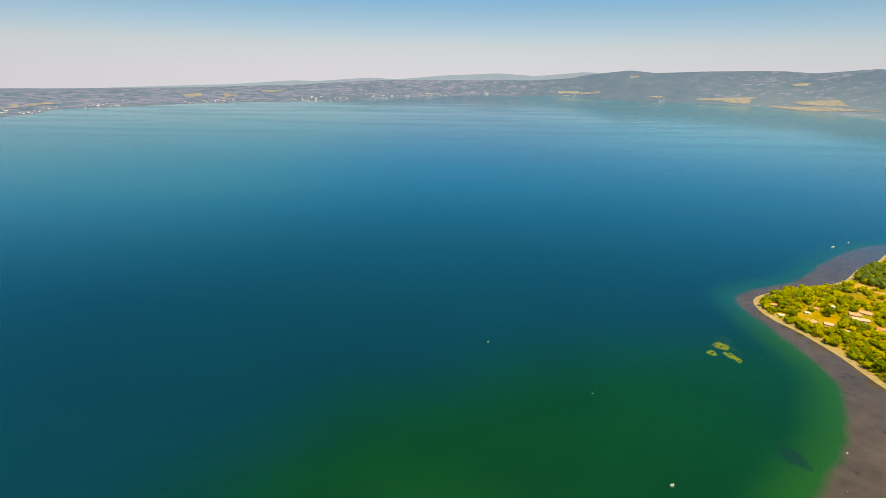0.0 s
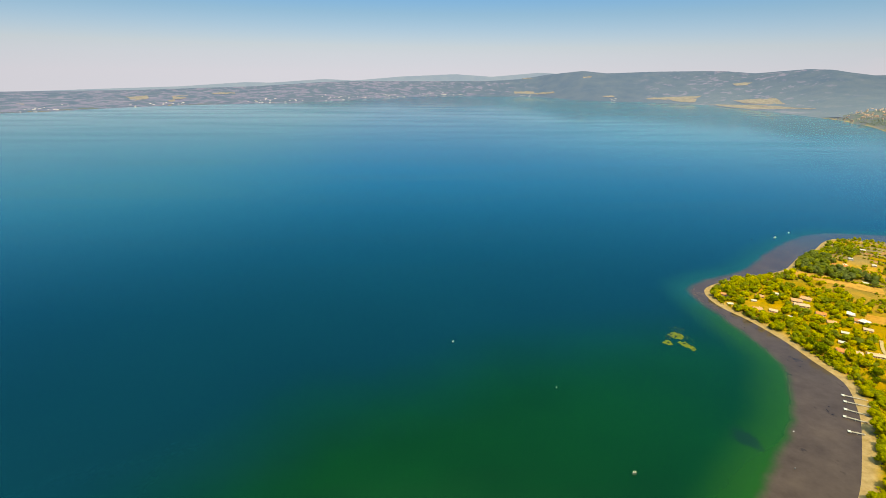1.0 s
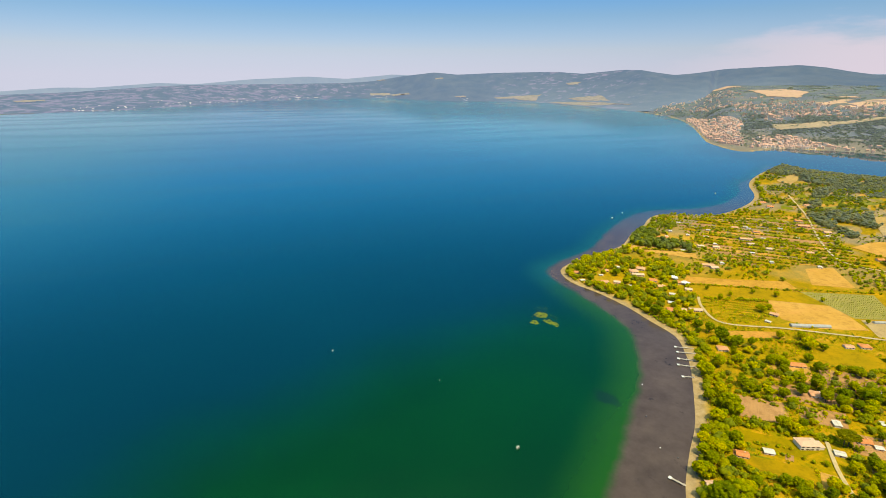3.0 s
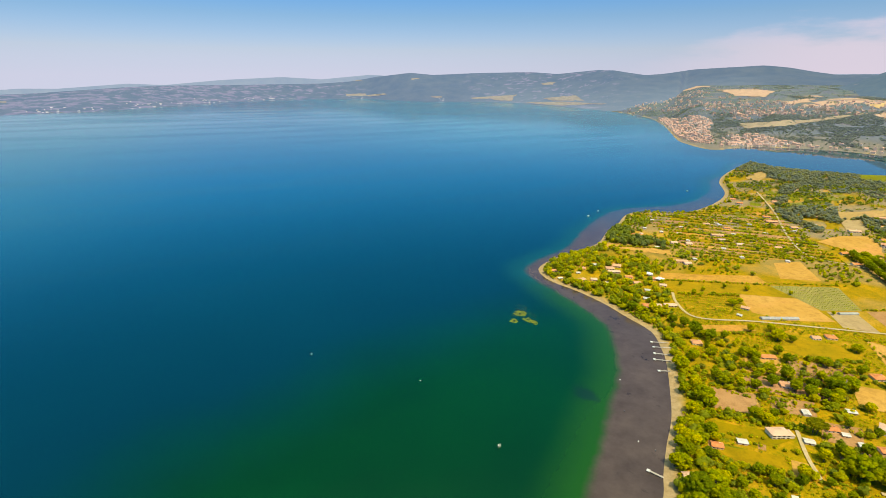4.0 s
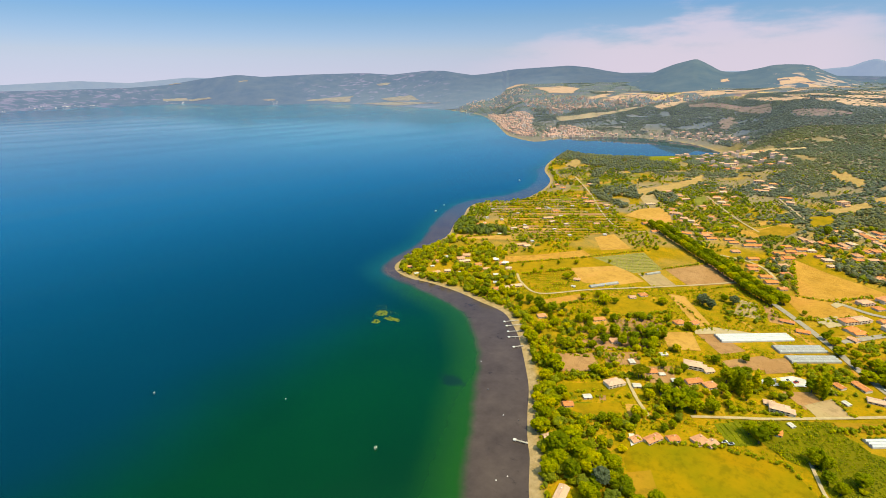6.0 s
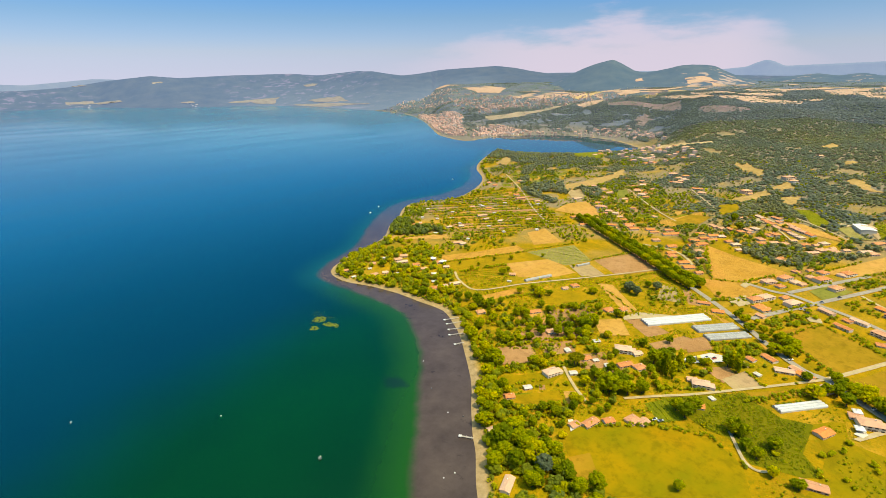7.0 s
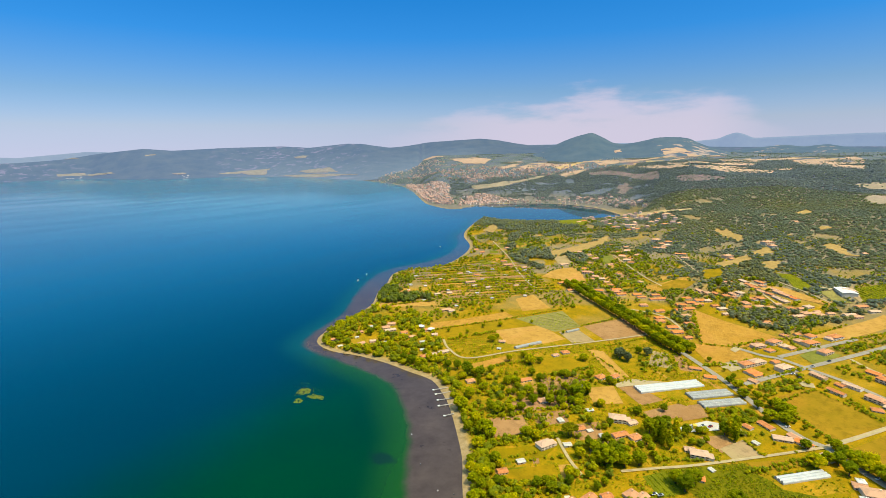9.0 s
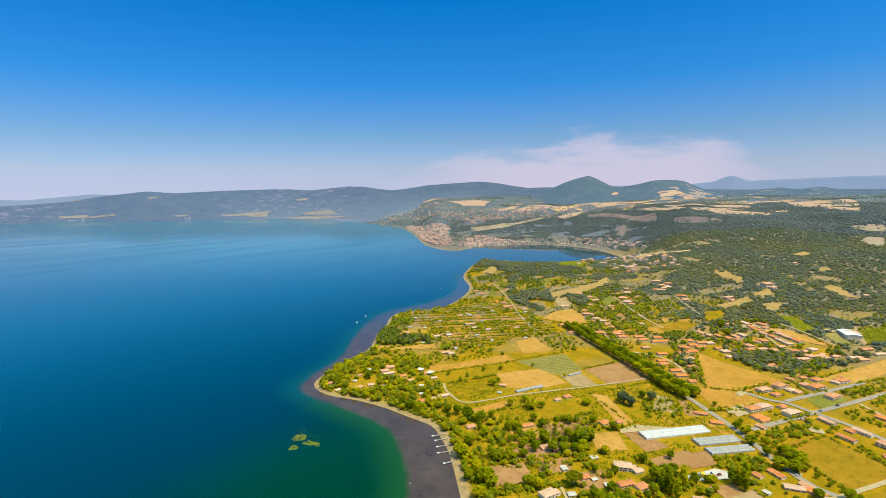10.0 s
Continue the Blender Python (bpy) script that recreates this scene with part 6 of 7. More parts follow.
HEADLAND = [(924, 697), (1102, 768), (1076, 698), (1078, 602), (1182, 548), (1167, 443), (1016, 360), (958, 354), (890, 410), (781, 410), (683, 408), (743, 474), (718, 524), (773, 580)]
pts = scatter(HEADLAND, 7.5, frng, lambda x, y: free(x, y, 3, 10) & (wave(x, y, 30) + 0.7 * wave(x, y, 12) > 0.12))
thicket("woodland", "scattered trees on the low headland", pts, frng.uniform(3, 7, len(pts)), frng.uniform(0.0, 0.7, len(pts)), 8, frng, 0.42, size=0.8)
for zone, gap in (([(951, 708), (1070, 766), (1082, 700), (1068, 620), (1061, 473), (958, 450), (914, 504), (896, 574), (950, 640)], 6.0), ([(753, 452), (770, 379), (776, 336), (722, 316), (707, 366), (710, 437)], 5.5), ([(858, 543), (898, 541), (770, 474), (724, 460)], 5.0), ([(724, 460), (712, 437), (662, 352), (650, 356), (690, 440)], 5.0)):
    pts = scatter(zone, gap, frng, lambda x, y: free(x, y, 2, 8) & (wave(x, y, 21) > -0.62))
    thicket("headland_wood", "dark green dense wood on the low headland", pts, frng.uniform(4.5, 9, len(pts)), frng.uniform(0.1, 0.75, len(pts)), 9, frng, 0.4, material=MAT_OAKS, size=0.8)

# the grey-green trees among the houses of the hill hamlet
for zone, gap in (([(623, 120), (613, 75), (658, 71), (649, 42), (615, 26), (567, 37), (567, 62), (572, 83)], 5.4), ([(809, 124), (836, 104), (778, 78), (748, 58), (733, 84), (765, 102)], 5.2), ([(633, 41), (678, 4), (705, -37), (642, -8), (602, 18)], 6.2), ([(553, 146), (593, 142), (532, 114), (511, 117)], 6.0), ([(684, 151), (728, 95), (666, 90), (631, 128)], 8.0)):
    pts = scatter(zone, gap, frng, lambda x, y: free(x, y, 2))
    thicket("hamlet_trees", "grey-green old trees between hamlet houses", pts, frng.uniform(3.5, 7.5, len(pts)), frng.uniform(0.35, 0.75, len(pts)), 9, frng, material=MAT_OAKS, size=0.8)
for zone in HAMLETS:
    pts = scatter(zone, 6.0, frng, lambda x, y: free(x, y) & (wave(x, y, 35) + 0.6 * wave(x, y, 12) > -0.35))
    thicket("village_trees", "garden trees between village houses", pts, frng.uniform(2.2, 6.5, len(pts)), frng.uniform(0.15, 0.8, len(pts)), 5, frng)

SCRUB = [(272, 70), (309, 33), (303, 28), (300, 18), (296, 13), (301, -2), (271, -1), (258, -11), (252, -3), (246, 17), (260, 31), (259, 39), (262, 48), (270, 63)]
drape("scrub_ground", SCRUB, MAT_FIELD["scrub"], 0.2, "green weedy ground of a fallow plot", "ground")
pts = scatter(SCRUB, 1.9, frng, lambda x, y: free(x, y, 2))
thicket("scrub", "bright green scrub covering a fallow plot", pts, frng.uniform(0.5, 1.4, len(pts)), frng.uniform(0.4, 0.75, len(pts)), 8, frng, 0.85, "scrub", size=0.8)

ORCHARDS = [([(357, 71), (380, 47), (368, 29), (341, 29), (338, 51)], 6.0, 0.15), ([(529, 0), (600, -31), (599, -49), (557, -48), (529, -13)], 5.6, 0.1),
            ([(428, 45), (465, 19), (470, -14), (444, 6), (408, 34)], 7.0, 0.2), ([(258, 12), (292, -8), (299, -38), (264, -38), (242, -13), (252, -14), (253, 2)], 11, 0.4),
            ([(418, 135), (449, 106), (427, 86), (392, 116)], 6.0, 0.2), ([(573, 359), (563, 326), (572, 273), (539, 235), (495, 241), (524, 311)], 7.0, 0.2),
            ([(362, 71), (418, 59), (431, 83), (394, 39)], 9.0, 0.3),
            ([(548, 4), (570, -11), (573, -29), (540, -20), (536, -5)], 4.4, 0.1), ([(532, -19), (563, -38), (531, -38), (519, -28)], 4.4, 0.1), ([(488, 2), (518, -13), (511, -25), (483, -31), (482, -15)], 5.0, 0.3),
            ([(424, 46), (451, 21), (440, 14), (404, 35)], 4.6, 0.15), ([(355, 58), (384, 39), (367, 27), (346, 39), (344, 52)], 4.4, 0.3), ([(785, 243), (808, 221), (734, 164), (706, 186)], 6.0, 0.0),
            ([(814, 170), (844, 131), (788, 113), (758, 149)], 6.4, 0.1), ([(752, 274), (779, 262), (696, 205), (664, 209)], 6.4, 0.0)]
for zone, gap, lo in ORCHARDS:
    pts = scatter(zone, gap, frng, lambda x, y: free(x, y, 4))
    thicket("orchard", "rows of small olive and fruit trees on dry grass", pts, frng.uniform(2.2, 4.6, len(pts)), frng.uniform(lo + 0.25, 0.85, len(pts)), 6, frng, 0.42)

# small bushes and vegetable rows everywhere between
LOW = [(290, 255), (335, 276), (348, 301), (411, 198), (475, 140), (428, 78), (360, 23), (312, 33), (255, 38), (216, 98), (200, 94), (179, 76), (185, 58), (165, 45), (127, 94), (144, 109), (167, 128), (206, 159), (261, 212)]
pts = scatter(LOW, 2.4, frng, lambda x, y: free(x, y, 2, 9) & (wave(x, y, 14) + 0.7 * wave(x + 20, y, 5) > -0.28))
thicket("garden_bushes", "low bushes and vegetable beds in the gardens", pts, frng.uniform(0.6, 2.5, len(pts)) * frng.uniform(0.5, 1.0, len(pts)), frng.uniform(0.45, 1.0, len(pts)), 7, frng, 0.62, "bushes", size=0.72)

# narrow plots between the hedges of the cape and in the gardens
def halved(lines):
    """The lines with one more between each two."""
    out = [np.array(lines[0], float)]
    for p, q in zip(lines, lines[1:]):
        p, q = np.array(p, float), np.array(q, float)
        out += [(p + q) / 2, q]
    return out


def plots(lines, cuts, chance, label, kinds=("tan", "soil", "green", "meadow", "ploughed", "stubble", "pale", "tan")):
    for top, low in zip(lines, lines[1:]):
        u = np.sort(np.concatenate([[0.02, 0.98], frng.uniform(0.05, 0.95, cuts)]))
        for u0, u1 in zip(u, u[1:]):
            if u1 - u0 < 0.05 or frng.uniform() > chance:
                continue
            (a, b), (c, d) = (np.array(top, float), np.array(low, float))
            q = [a + (b - a) * (u0 + 0.008), a + (b - a) * (u1 - 0.008), c + (d - c) * (u1 - 0.008), c + (d - c) * (u0 + 0.008)]
            m = np.mean(q, 0)
            q = [m + (p - m) * 0.86 for p in q]
            xs, ys = np.array(q).T
            if lake_distance(xs, ys).min() > 6:
                drape("garden_plot", q, MAT_FIELD[kinds[frng.integers(0, len(kinds))]], 0.2 + 0.0011 * len(bpy.data.objects) % 0.05, label, "plot")


CAPE_ROWS = halved([[(605, 497), (693, 447)], [(565, 493), (679, 406)], [(529, 501), (656, 381)], [(503, 482), (635, 359)], [(490, 459), (614, 338)], [(484, 428), (599, 321)], [(471, 411), (586, 301)], [(452, 395), (573, 281)], [(439, 379), (509, 318)], [(423, 365), (481, 316)]])
plots(CAPE_ROWS, 7, 0.85, "narrow tilled plot between hedges on the cape", ("tan", "meadow", "green", "mown", "lush", "stubble", "meadow", "ploughed"))
plots([[(295, 213), (368, 155)], [(273, 197), (347, 136)], [(256, 182), (330, 119)], [(242, 170), (314, 108)], [(227, 158), (294, 96)], [(215, 147), (273, 85)], [(203, 137), (261, 76)]], 6, 0.62, "small tilled garden plot between hedges", ("tan", "ploughed", "ploughed", "stubble", "green", "tan"))
plots([[(447, 130), (450, 101)], [(408, 122), (419, 80)], [(368, 63), (394, 42)], [(352, 52), (373, 28)], [(335, 41), (360, 16)]], 3, 0.6, "small tilled garden plot between hedges")

plots([[(720, 309), (641, 251)], [(754, 301), (645, 226)], [(804, 298), (656, 193)], [(817, 287), (677, 183)], [(815, 267), (705, 173)]], 6, 0.8, "terraced strip of dry garden on the hillside")
plots(halved([[(847, 596), (903, 466)], [(807, 567), (861, 443)], [(766, 538), (807, 420)], [(723, 513), (753, 452)], [(679, 491), (695, 439)], [(637, 477), (659, 421)]]), 6, 0.8, "small tilled garden plot on the headland", ("olive", "meadow", "green", "tan", "olive", "green", "meadow", "dry"))
plots([[(685, 404), (718, 371)], [(654, 375), (691, 352)]], 3, 0.8, "small tilled garden plot on the headland")
plots([[(730, 138), (766, 99)], [(699, 124), (738, 87)], [(836, 70), (868, 22)], [(817, 55), (847, 8)]], 3, 0.6, "small tilled garden plot below the woods")

# bushes and young oaks over the open hillside and between the hamlets
HILLSIDE = [(760, 570), (873, 637), (874, 486), (1167, 443), (1041, 242), (1037, -26), (962, -60), (779, -59), (580, 27), (523, 106), (610, 141), (573, 193), (609, 292), (683, 408)]
pts = scatter(HILLSIDE, 6.0, frng, lambda x, y: free(x, y, 2, 8) & (wave(x, y, 33) + 0.8 * wave(x + 25, y, 11) > -0.1))
thicket("hillside_bushes", "olive-green bushes and young oaks on a dry hillside", pts, frng.uniform(1.4, 4.6, len(pts)), frng.uniform(0.0, 0.9, len(pts)), 3, frng, 0.5, "bushes")

# rough growth on the dry ground beside the road and below the greenhouse
ROUGH = [(312, 33), (347, -3), (328, -16), (307, -38), (292, -52), (243, -51), (195, 9), (236, 13), (253, -7), (277, -10), (300, 3), (300, 18)]
pts = scatter(ROUGH, 2.9, frng, lambda x, y: free(x, y, 2) & (wave(x, y, 16) + 0.8 * wave(x + 30, y, 6) > -0.05))
drape("rough_ground", [(300, -1), (310, -9), (314, -15), (296, -18), (294, -38), (287, -52), (243, -51), (200, 4), (227, 5), (237, -5), (252, -9), (276, -10)], MAT_FIELD["lush"], 0.15, "green weedy ground below the greenhouse", "ground")
thicket("rough_growth", "low weeds and brambles on dry ground", pts, frng.uniform(0.5, 1.6, len(pts)), frng.uniform(0.4, 0.85, len(pts)), 3, frng, 0.55, "weeds")
TOWN_GREEN = [(1921, 2007), (1761, 1725), (1278, 1148), (1259, 964), (1425, 915), (1873, 1208), (1963, 1438), (1946, 1743), (2045, 2089)]
pts = scatter(TOWN_GREEN, 13, frng, lambda x, y: free(x, y, 1, 12) & (wave(x, y, 40) + 0.5 * wave(x, y, 17) > -0.25))
thicket("town_trees", "trees between the town's houses", pts, frng.uniform(3, 6, len(pts)), frng.uniform(0.0, 0.6, len(pts)), 3, frng, 0.4, material=MAT_HAZED_WOODS)

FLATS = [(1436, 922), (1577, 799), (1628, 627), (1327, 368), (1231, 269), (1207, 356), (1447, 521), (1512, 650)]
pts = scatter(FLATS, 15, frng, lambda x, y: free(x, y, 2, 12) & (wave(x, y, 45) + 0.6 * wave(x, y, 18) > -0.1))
thicket("village_trees", "trees and gardens on the flat land by the bay", pts, frng.uniform(3, 7, len(pts)), frng.uniform(0.1, 0.8, len(pts)), 3, frng, 0.5, material=MAT_HAZED_WOODS)

# rows of vines and vegetables
def rows_of(outline, gap, along, tall, label):
    o = np.array(outline, float)
    mid = o.mean(0)
    c, s = math.cos(radians(along)), math.sin(radians(along))
    reach = np.linalg.norm(o - mid, axis=1).max()
    u, v = np.meshgrid(np.arange(-reach, reach, 1.5), np.arange(-reach, reach, gap))
    p = np.stack([mid[0] + u * c - v * s, mid[1] + u * s + v * c], -1).reshape(-1, 2) + frng.normal(size=(u.size, 2)) * 0.12
    p = p[inside(p[:, 0], p[:, 1], mid + (o - mid) * 0.94)]
    p = p[frng.uniform(size=len(p)) > 0.08]
    thicket("crop_rows", label, p, frng.uniform(tall * 0.7, tall * 1.2, len(p)), frng.uniform(0.35, 0.8, len(p)), 2, frng, 0.5, "crop rows")


rows_of([(444, 271), (498, 243), (464, 205), (434, 219)], 4.2, -38, 0.8, "rows of low vines on a field")
rows_of([(261, 75), (273, 67), (262, 51), (249, 62)], 3.0, 50, 0.9, "green vegetable rows in a garden field")
rows_of([(756, -4), (797, -39), (742, -44), (718, -17)], 5.0, 40, 1.5, "rows of low vines on a field")
rows_of([(354, 289), (396, 266), (377, 240), (342, 254)], 5.0, -38, 1.0, "dry vegetable rows beside a lane")

# hedges along plots and field edges
HEDGES = [
    [(220, 149), (243, 133)], [(202, 133), (223, 118)], [(198, 128), (225, 102)], [(255, 184), (305, 143)], [(234, 164), (266, 139)], [(235, 105), (249, 95)], [(300, 29), (333, 7)],
    [(336, 182), (378, 155)], [(437, 80), (471, 54)], [(390, 32), (440, 9)], [(440, 8), (412, -34)], [(403, 32), (365, -8)], [(486, 98), (501, 55)],
    [(591, 129), (490, 98)], [(360, 321), (444, 272)], [(447, 274), (502, 245)], [(352, 290), (397, 266)], [(465, 205), (519, 181)], [(414, 172), (475, 140)], [(315, 231), (362, 200)],
    [(390, 417), (440, 384)], [(372, 122), (412, 175)], [(216, 97), (245, 64)], [(244, 64), (254, 38)], [(254, 38), (242, 19)], [(305, 19), (328, 0)], [(496, 57), (541, 39)],
    [(305, 56), (302, 44)], [(335, 38), (323, 25)], [(281, 73), (296, 52)], [(329, 110), (321, 87)], [(253, 141), (272, 126)], [(285, 180), (325, 153)], [(291, 194), (325, 174)],
    [(499, 71), (527, 53)], [(527, 53), (555, 30)], [(551, 38), (527, 27)], [(510, 48), (507, 38)], [(466, 47), (453, 33)], [(453, 33), (480, 17)], [(444, 58), (445, 36)], [(555, 29), (536, 18)], [(450, 8), (434, -11)], [(434, -11), (415, -29)], [(438, 83), (454, 60)], [(566, -11), (613, -37)],
    [(226, 162), (272, 131)], [(201, 131), (231, 110)], [(285, 163), (315, 129)], [(275, 160), (309, 126)], [(256, 178), (282, 147)], [(438, -15), (430, -21)], [(521, 25), (540, 12)], [(419, 63), (417, 53)], [(303, 27), (340, -5)], [(341, 22), (340, 13)], [(208, 153), (221, 145)], [(198, 125), (209, 114)], [(200, 105), (223, 105)], [(242, 106), (258, 99)],
    [(207, 133), (219, 120)], [(219, 120), (232, 104)], [(229, 164), (256, 144)], [(221, 145), (249, 119)], [(264, 119), (281, 105)], [(252, 77), (248, 64)],
    [(714, -16), (734, -44)], [(717, 37), (689, 13)], [(563, 23), (626, -6)], [(576, -8), (621, -36)],
    [(605, 497), (693, 447)], [(565, 493), (679, 406)], [(529, 501), (656, 381)], [(503, 482), (635, 359)], [(490, 459), (614, 338)], [(484, 428), (599, 321)], [(471, 411), (586, 301)], [(452, 395), (573, 281)], [(439, 379), (509, 318)], [(423, 365), (481, 316)],
]
hp, ht = [], []
HEDGES += [row.tolist() for row in CAPE_ROWS[1::2]]
for line in HEDGES:
    (x0, y0), (x1, y1) = line
    n = int(math.hypot(x1 - x0, y1 - y0) / 2.0)
    u = np.linspace(0, 1, n)
    keep = frng.uniform(size=n) > 0.12
    p = np.stack([x0 + (x1 - x0) * u, y0 + (y1 - y0) * u], -1) + frng.normal(size=(n, 2)) * 0.7
    p = p[keep]
    p = p[lake_distance(p[:, 0], p[:, 1]) > 4]
    hp.append(p)
    ht.append(np.full(len(p), frng.uniform(1.8, 3.0)) * frng.uniform(0.7, 1.3, len(p)))
hp, ht = np.concatenate(hp), np.concatenate(ht)
thicket("hedgerow", "green hedges along plots and field edges", hp, ht, frng.uniform(0.45, 0.9, len(hp)), 5, frng, 0.42, "hedge")

# the shore's own trees and bushes
shore_line = smooth_line(SHORE_NEAR, 10, False)
pts = np.concatenate([shore_line + frng.uniform(6, 11, (len(shore_line), 1)) * (0.64, -0.77) + frng.normal(size=(len(shore_line), 2)) for _ in range(2)])
pts = pts[(lake_distance(pts[:, 0], pts[:, 1]) > 4.6) & (wave(pts[:, 0], pts[:, 1], 9) > -0.25)]
thicket("shore_bushes", "low bushes and reeds close to the water", pts, frng.uniform(1.0, 3.2, len(pts)), frng.uniform(0.45, 0.9, len(pts)), 8, frng, 0.5, "bushes", size=0.8)
pts = np.concatenate([shore_line + frng.uniform(8, 22, (len(shore_line), 1)) * (0.64, -0.77) * 0.8 for _ in range(2)])
pts = pts[free(pts[:, 0], pts[:, 1], 2, 5.5)]
pts = pts[wave(pts[:, 0], pts[:, 1], 18) > -0.1]
thicket("shore_bushes", "bushes and small trees along the shore", pts, frng.uniform(2.5, 6.5, len(pts)), frng.uniform(0.5, 0.95, len(pts)), 7, frng)

# the wooded slopes
rr = np.random.default_rng(11)
n = 330000
rad = np.sqrt(rr.uniform(670 ** 2, 3600 ** 2, n))
brg = np.radians(rr.uniform(45, 100, n))
px_, py_ = np.sin(brg) * rad, np.cos(brg) * rad
w = woodland(px_, py_)
keep = (rr.uniform(size=n) < w * np.clip(1.25 - rad / 5000, 0.2, 1)) & (lake_distance(px_, py_) > 12)
px_, py_, rad = px_[keep], py_[keep], rad[keep]
keep = free(px_, py_, 3) | ((rad > 1500) & (rr.uniform(size=len(px_)) < 0.12))
px_, py_, rad = px_[keep], py_[keep], rad[keep]
near_ = rad < 1450
tone_ = np.clip(0.22 + 0.22 * wave(px_, py_, 70) + rr.uniform(-0.1, 0.14, len(px_)), 0, 0.8)
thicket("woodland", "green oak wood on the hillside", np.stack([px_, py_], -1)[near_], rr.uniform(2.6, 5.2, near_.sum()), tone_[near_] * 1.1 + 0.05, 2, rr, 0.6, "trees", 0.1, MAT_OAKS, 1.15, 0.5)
thicket("woodland", "dark green wood on the far slope", np.stack([px_, py_], -1)[~near_], rr.uniform(2.6, 4.8, (~near_).sum()), tone_[~near_] * 0.8, 1, rr, 0.5, "trees", 0.1, MAT_HAZED_WOODS, 1.9, 0.3)

# hedges and copses between the fields of the high plain
n = 40000
rad = np.sqrt(rr.uniform(1600 ** 2, 3650 ** 2, n))
brg = np.radians(rr.uniform(41, 96, n))
px_, py_ = np.sin(brg) * rad, np.cos(brg) * rad
line_ = np.minimum(np.abs(wave(px_, py_, 62)), np.abs(wave(py_ + 70, px_, 80))) < 0.02
copse_ = wave(px_ + 500, py_, 38) + 0.6 * wave(px_, py_, 15) > 0.8
keep = (line_ | copse_) & (woodland(px_, py_) < 0.5) & (lake_distance(px_, py_) > 15)
px_, py_ = px_[keep], py_[keep]
keep = free(px_, py_, 3)
px_, py_ = px_[keep], py_[keep]
thicket("hedgerow_trees", "hedgerow trees between far fields", np.stack([px_, py_], -1), rr.uniform(3, 5.5, len(px_)), np.clip(0.1 + rr.uniform(0, 0.35, len(px_)), 0, 1), 1, rr, 0.4, material=MAT_HAZED_WOODS, size=1.2)

# far villages at the water's edge
fb, ff, fc, fz, _ = RANGES["backdrop_far_shore"]
fv, fq = [], []
# pale render, dimmed and blued in its colour for the far haze
MAT_FAR_HOUSES = plain_material("hazed_pale_render", (0.34, 0.32, 0.35), (0.52, 0.49, 0.52), 0.05)
for centre, spread, count in ((-39, 3, 16), (-33, 2.0, 14), (-24, 3, 12), (-12, 4, 18), (-7, 3, 18), (-1, 4, 26), (5, 3, 18), (14, 1.5, 8), (23, 1.0, 7)):
    for _ in range(count):
        a = float(np.clip(rr.normal(centre, spread * 0.5), -42, 42))
        u = abs(rr.normal(0.05, 0.10)) + 0.02
        f0, c0, z0 = np.interp(a, fb, ff), np.interp(a, fb, fc), np.interp(a, fb, fz)
        r0 = f0 + (c0 - f0) * u
        z0 = z0 * u ** 1.25
        w0, h0 = rr.uniform(1.5, 7), rr.uniform(0.6, 2.0)
        ar = math.radians(a)
        x0, y0 = math.sin(ar) * r0, math.cos(ar) * r0
        k0 = len(fv)
        for sx, sy, sz in ((-1, -1, -4), (1, -1, -4), (1, 1, -4), (-1, 1, -4), (-1, -1, h0), (1, -1, h0), (1, 1, h0), (-1, 1, h0), (-1, 0, h0 + 2), (1, 0, h0 + 2)):
            fv.append((x0 + sx * w0, y0 + sy * 3, z0 + sz))
        fq += [tuple(k0 + i for i in q) for q in ((0, 1, 5, 4), (2, 3, 7, 6), (1, 2, 6, 9, 5), (3, 0, 4, 8, 7), (4, 5, 9, 8), (6, 7, 8, 9))]
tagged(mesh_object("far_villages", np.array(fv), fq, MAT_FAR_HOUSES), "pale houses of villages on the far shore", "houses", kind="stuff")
# ---- greenhouses ----
def film_material(name, a, b, rough=0.35):
    n = Nodes(name, rough, 0.4)
    col = n.ramp(n.noise(0.25, 5, 0.7, (1, 1, 1)), [(0.3, a), (0.7, b)])
    n.colour(col).bump(n.noise(0.8, 3), 0.3, 0.15)
    return n.mat


MAT_FILM = film_material("white_plastic_film", (0.42, 0.42, 0.40), (0.56, 0.55, 0.52))
MAT_NET = film_material("grey_shade_net", (0.24, 0.235, 0.22), (0.36, 0.35, 0.32), 0.7)
MAT_STEEL = plain_material("galvanised_steel", (0.34, 0.35, 0.36), (0.46, 0.47, 0.48), 1.0, 0.45, 0.5)


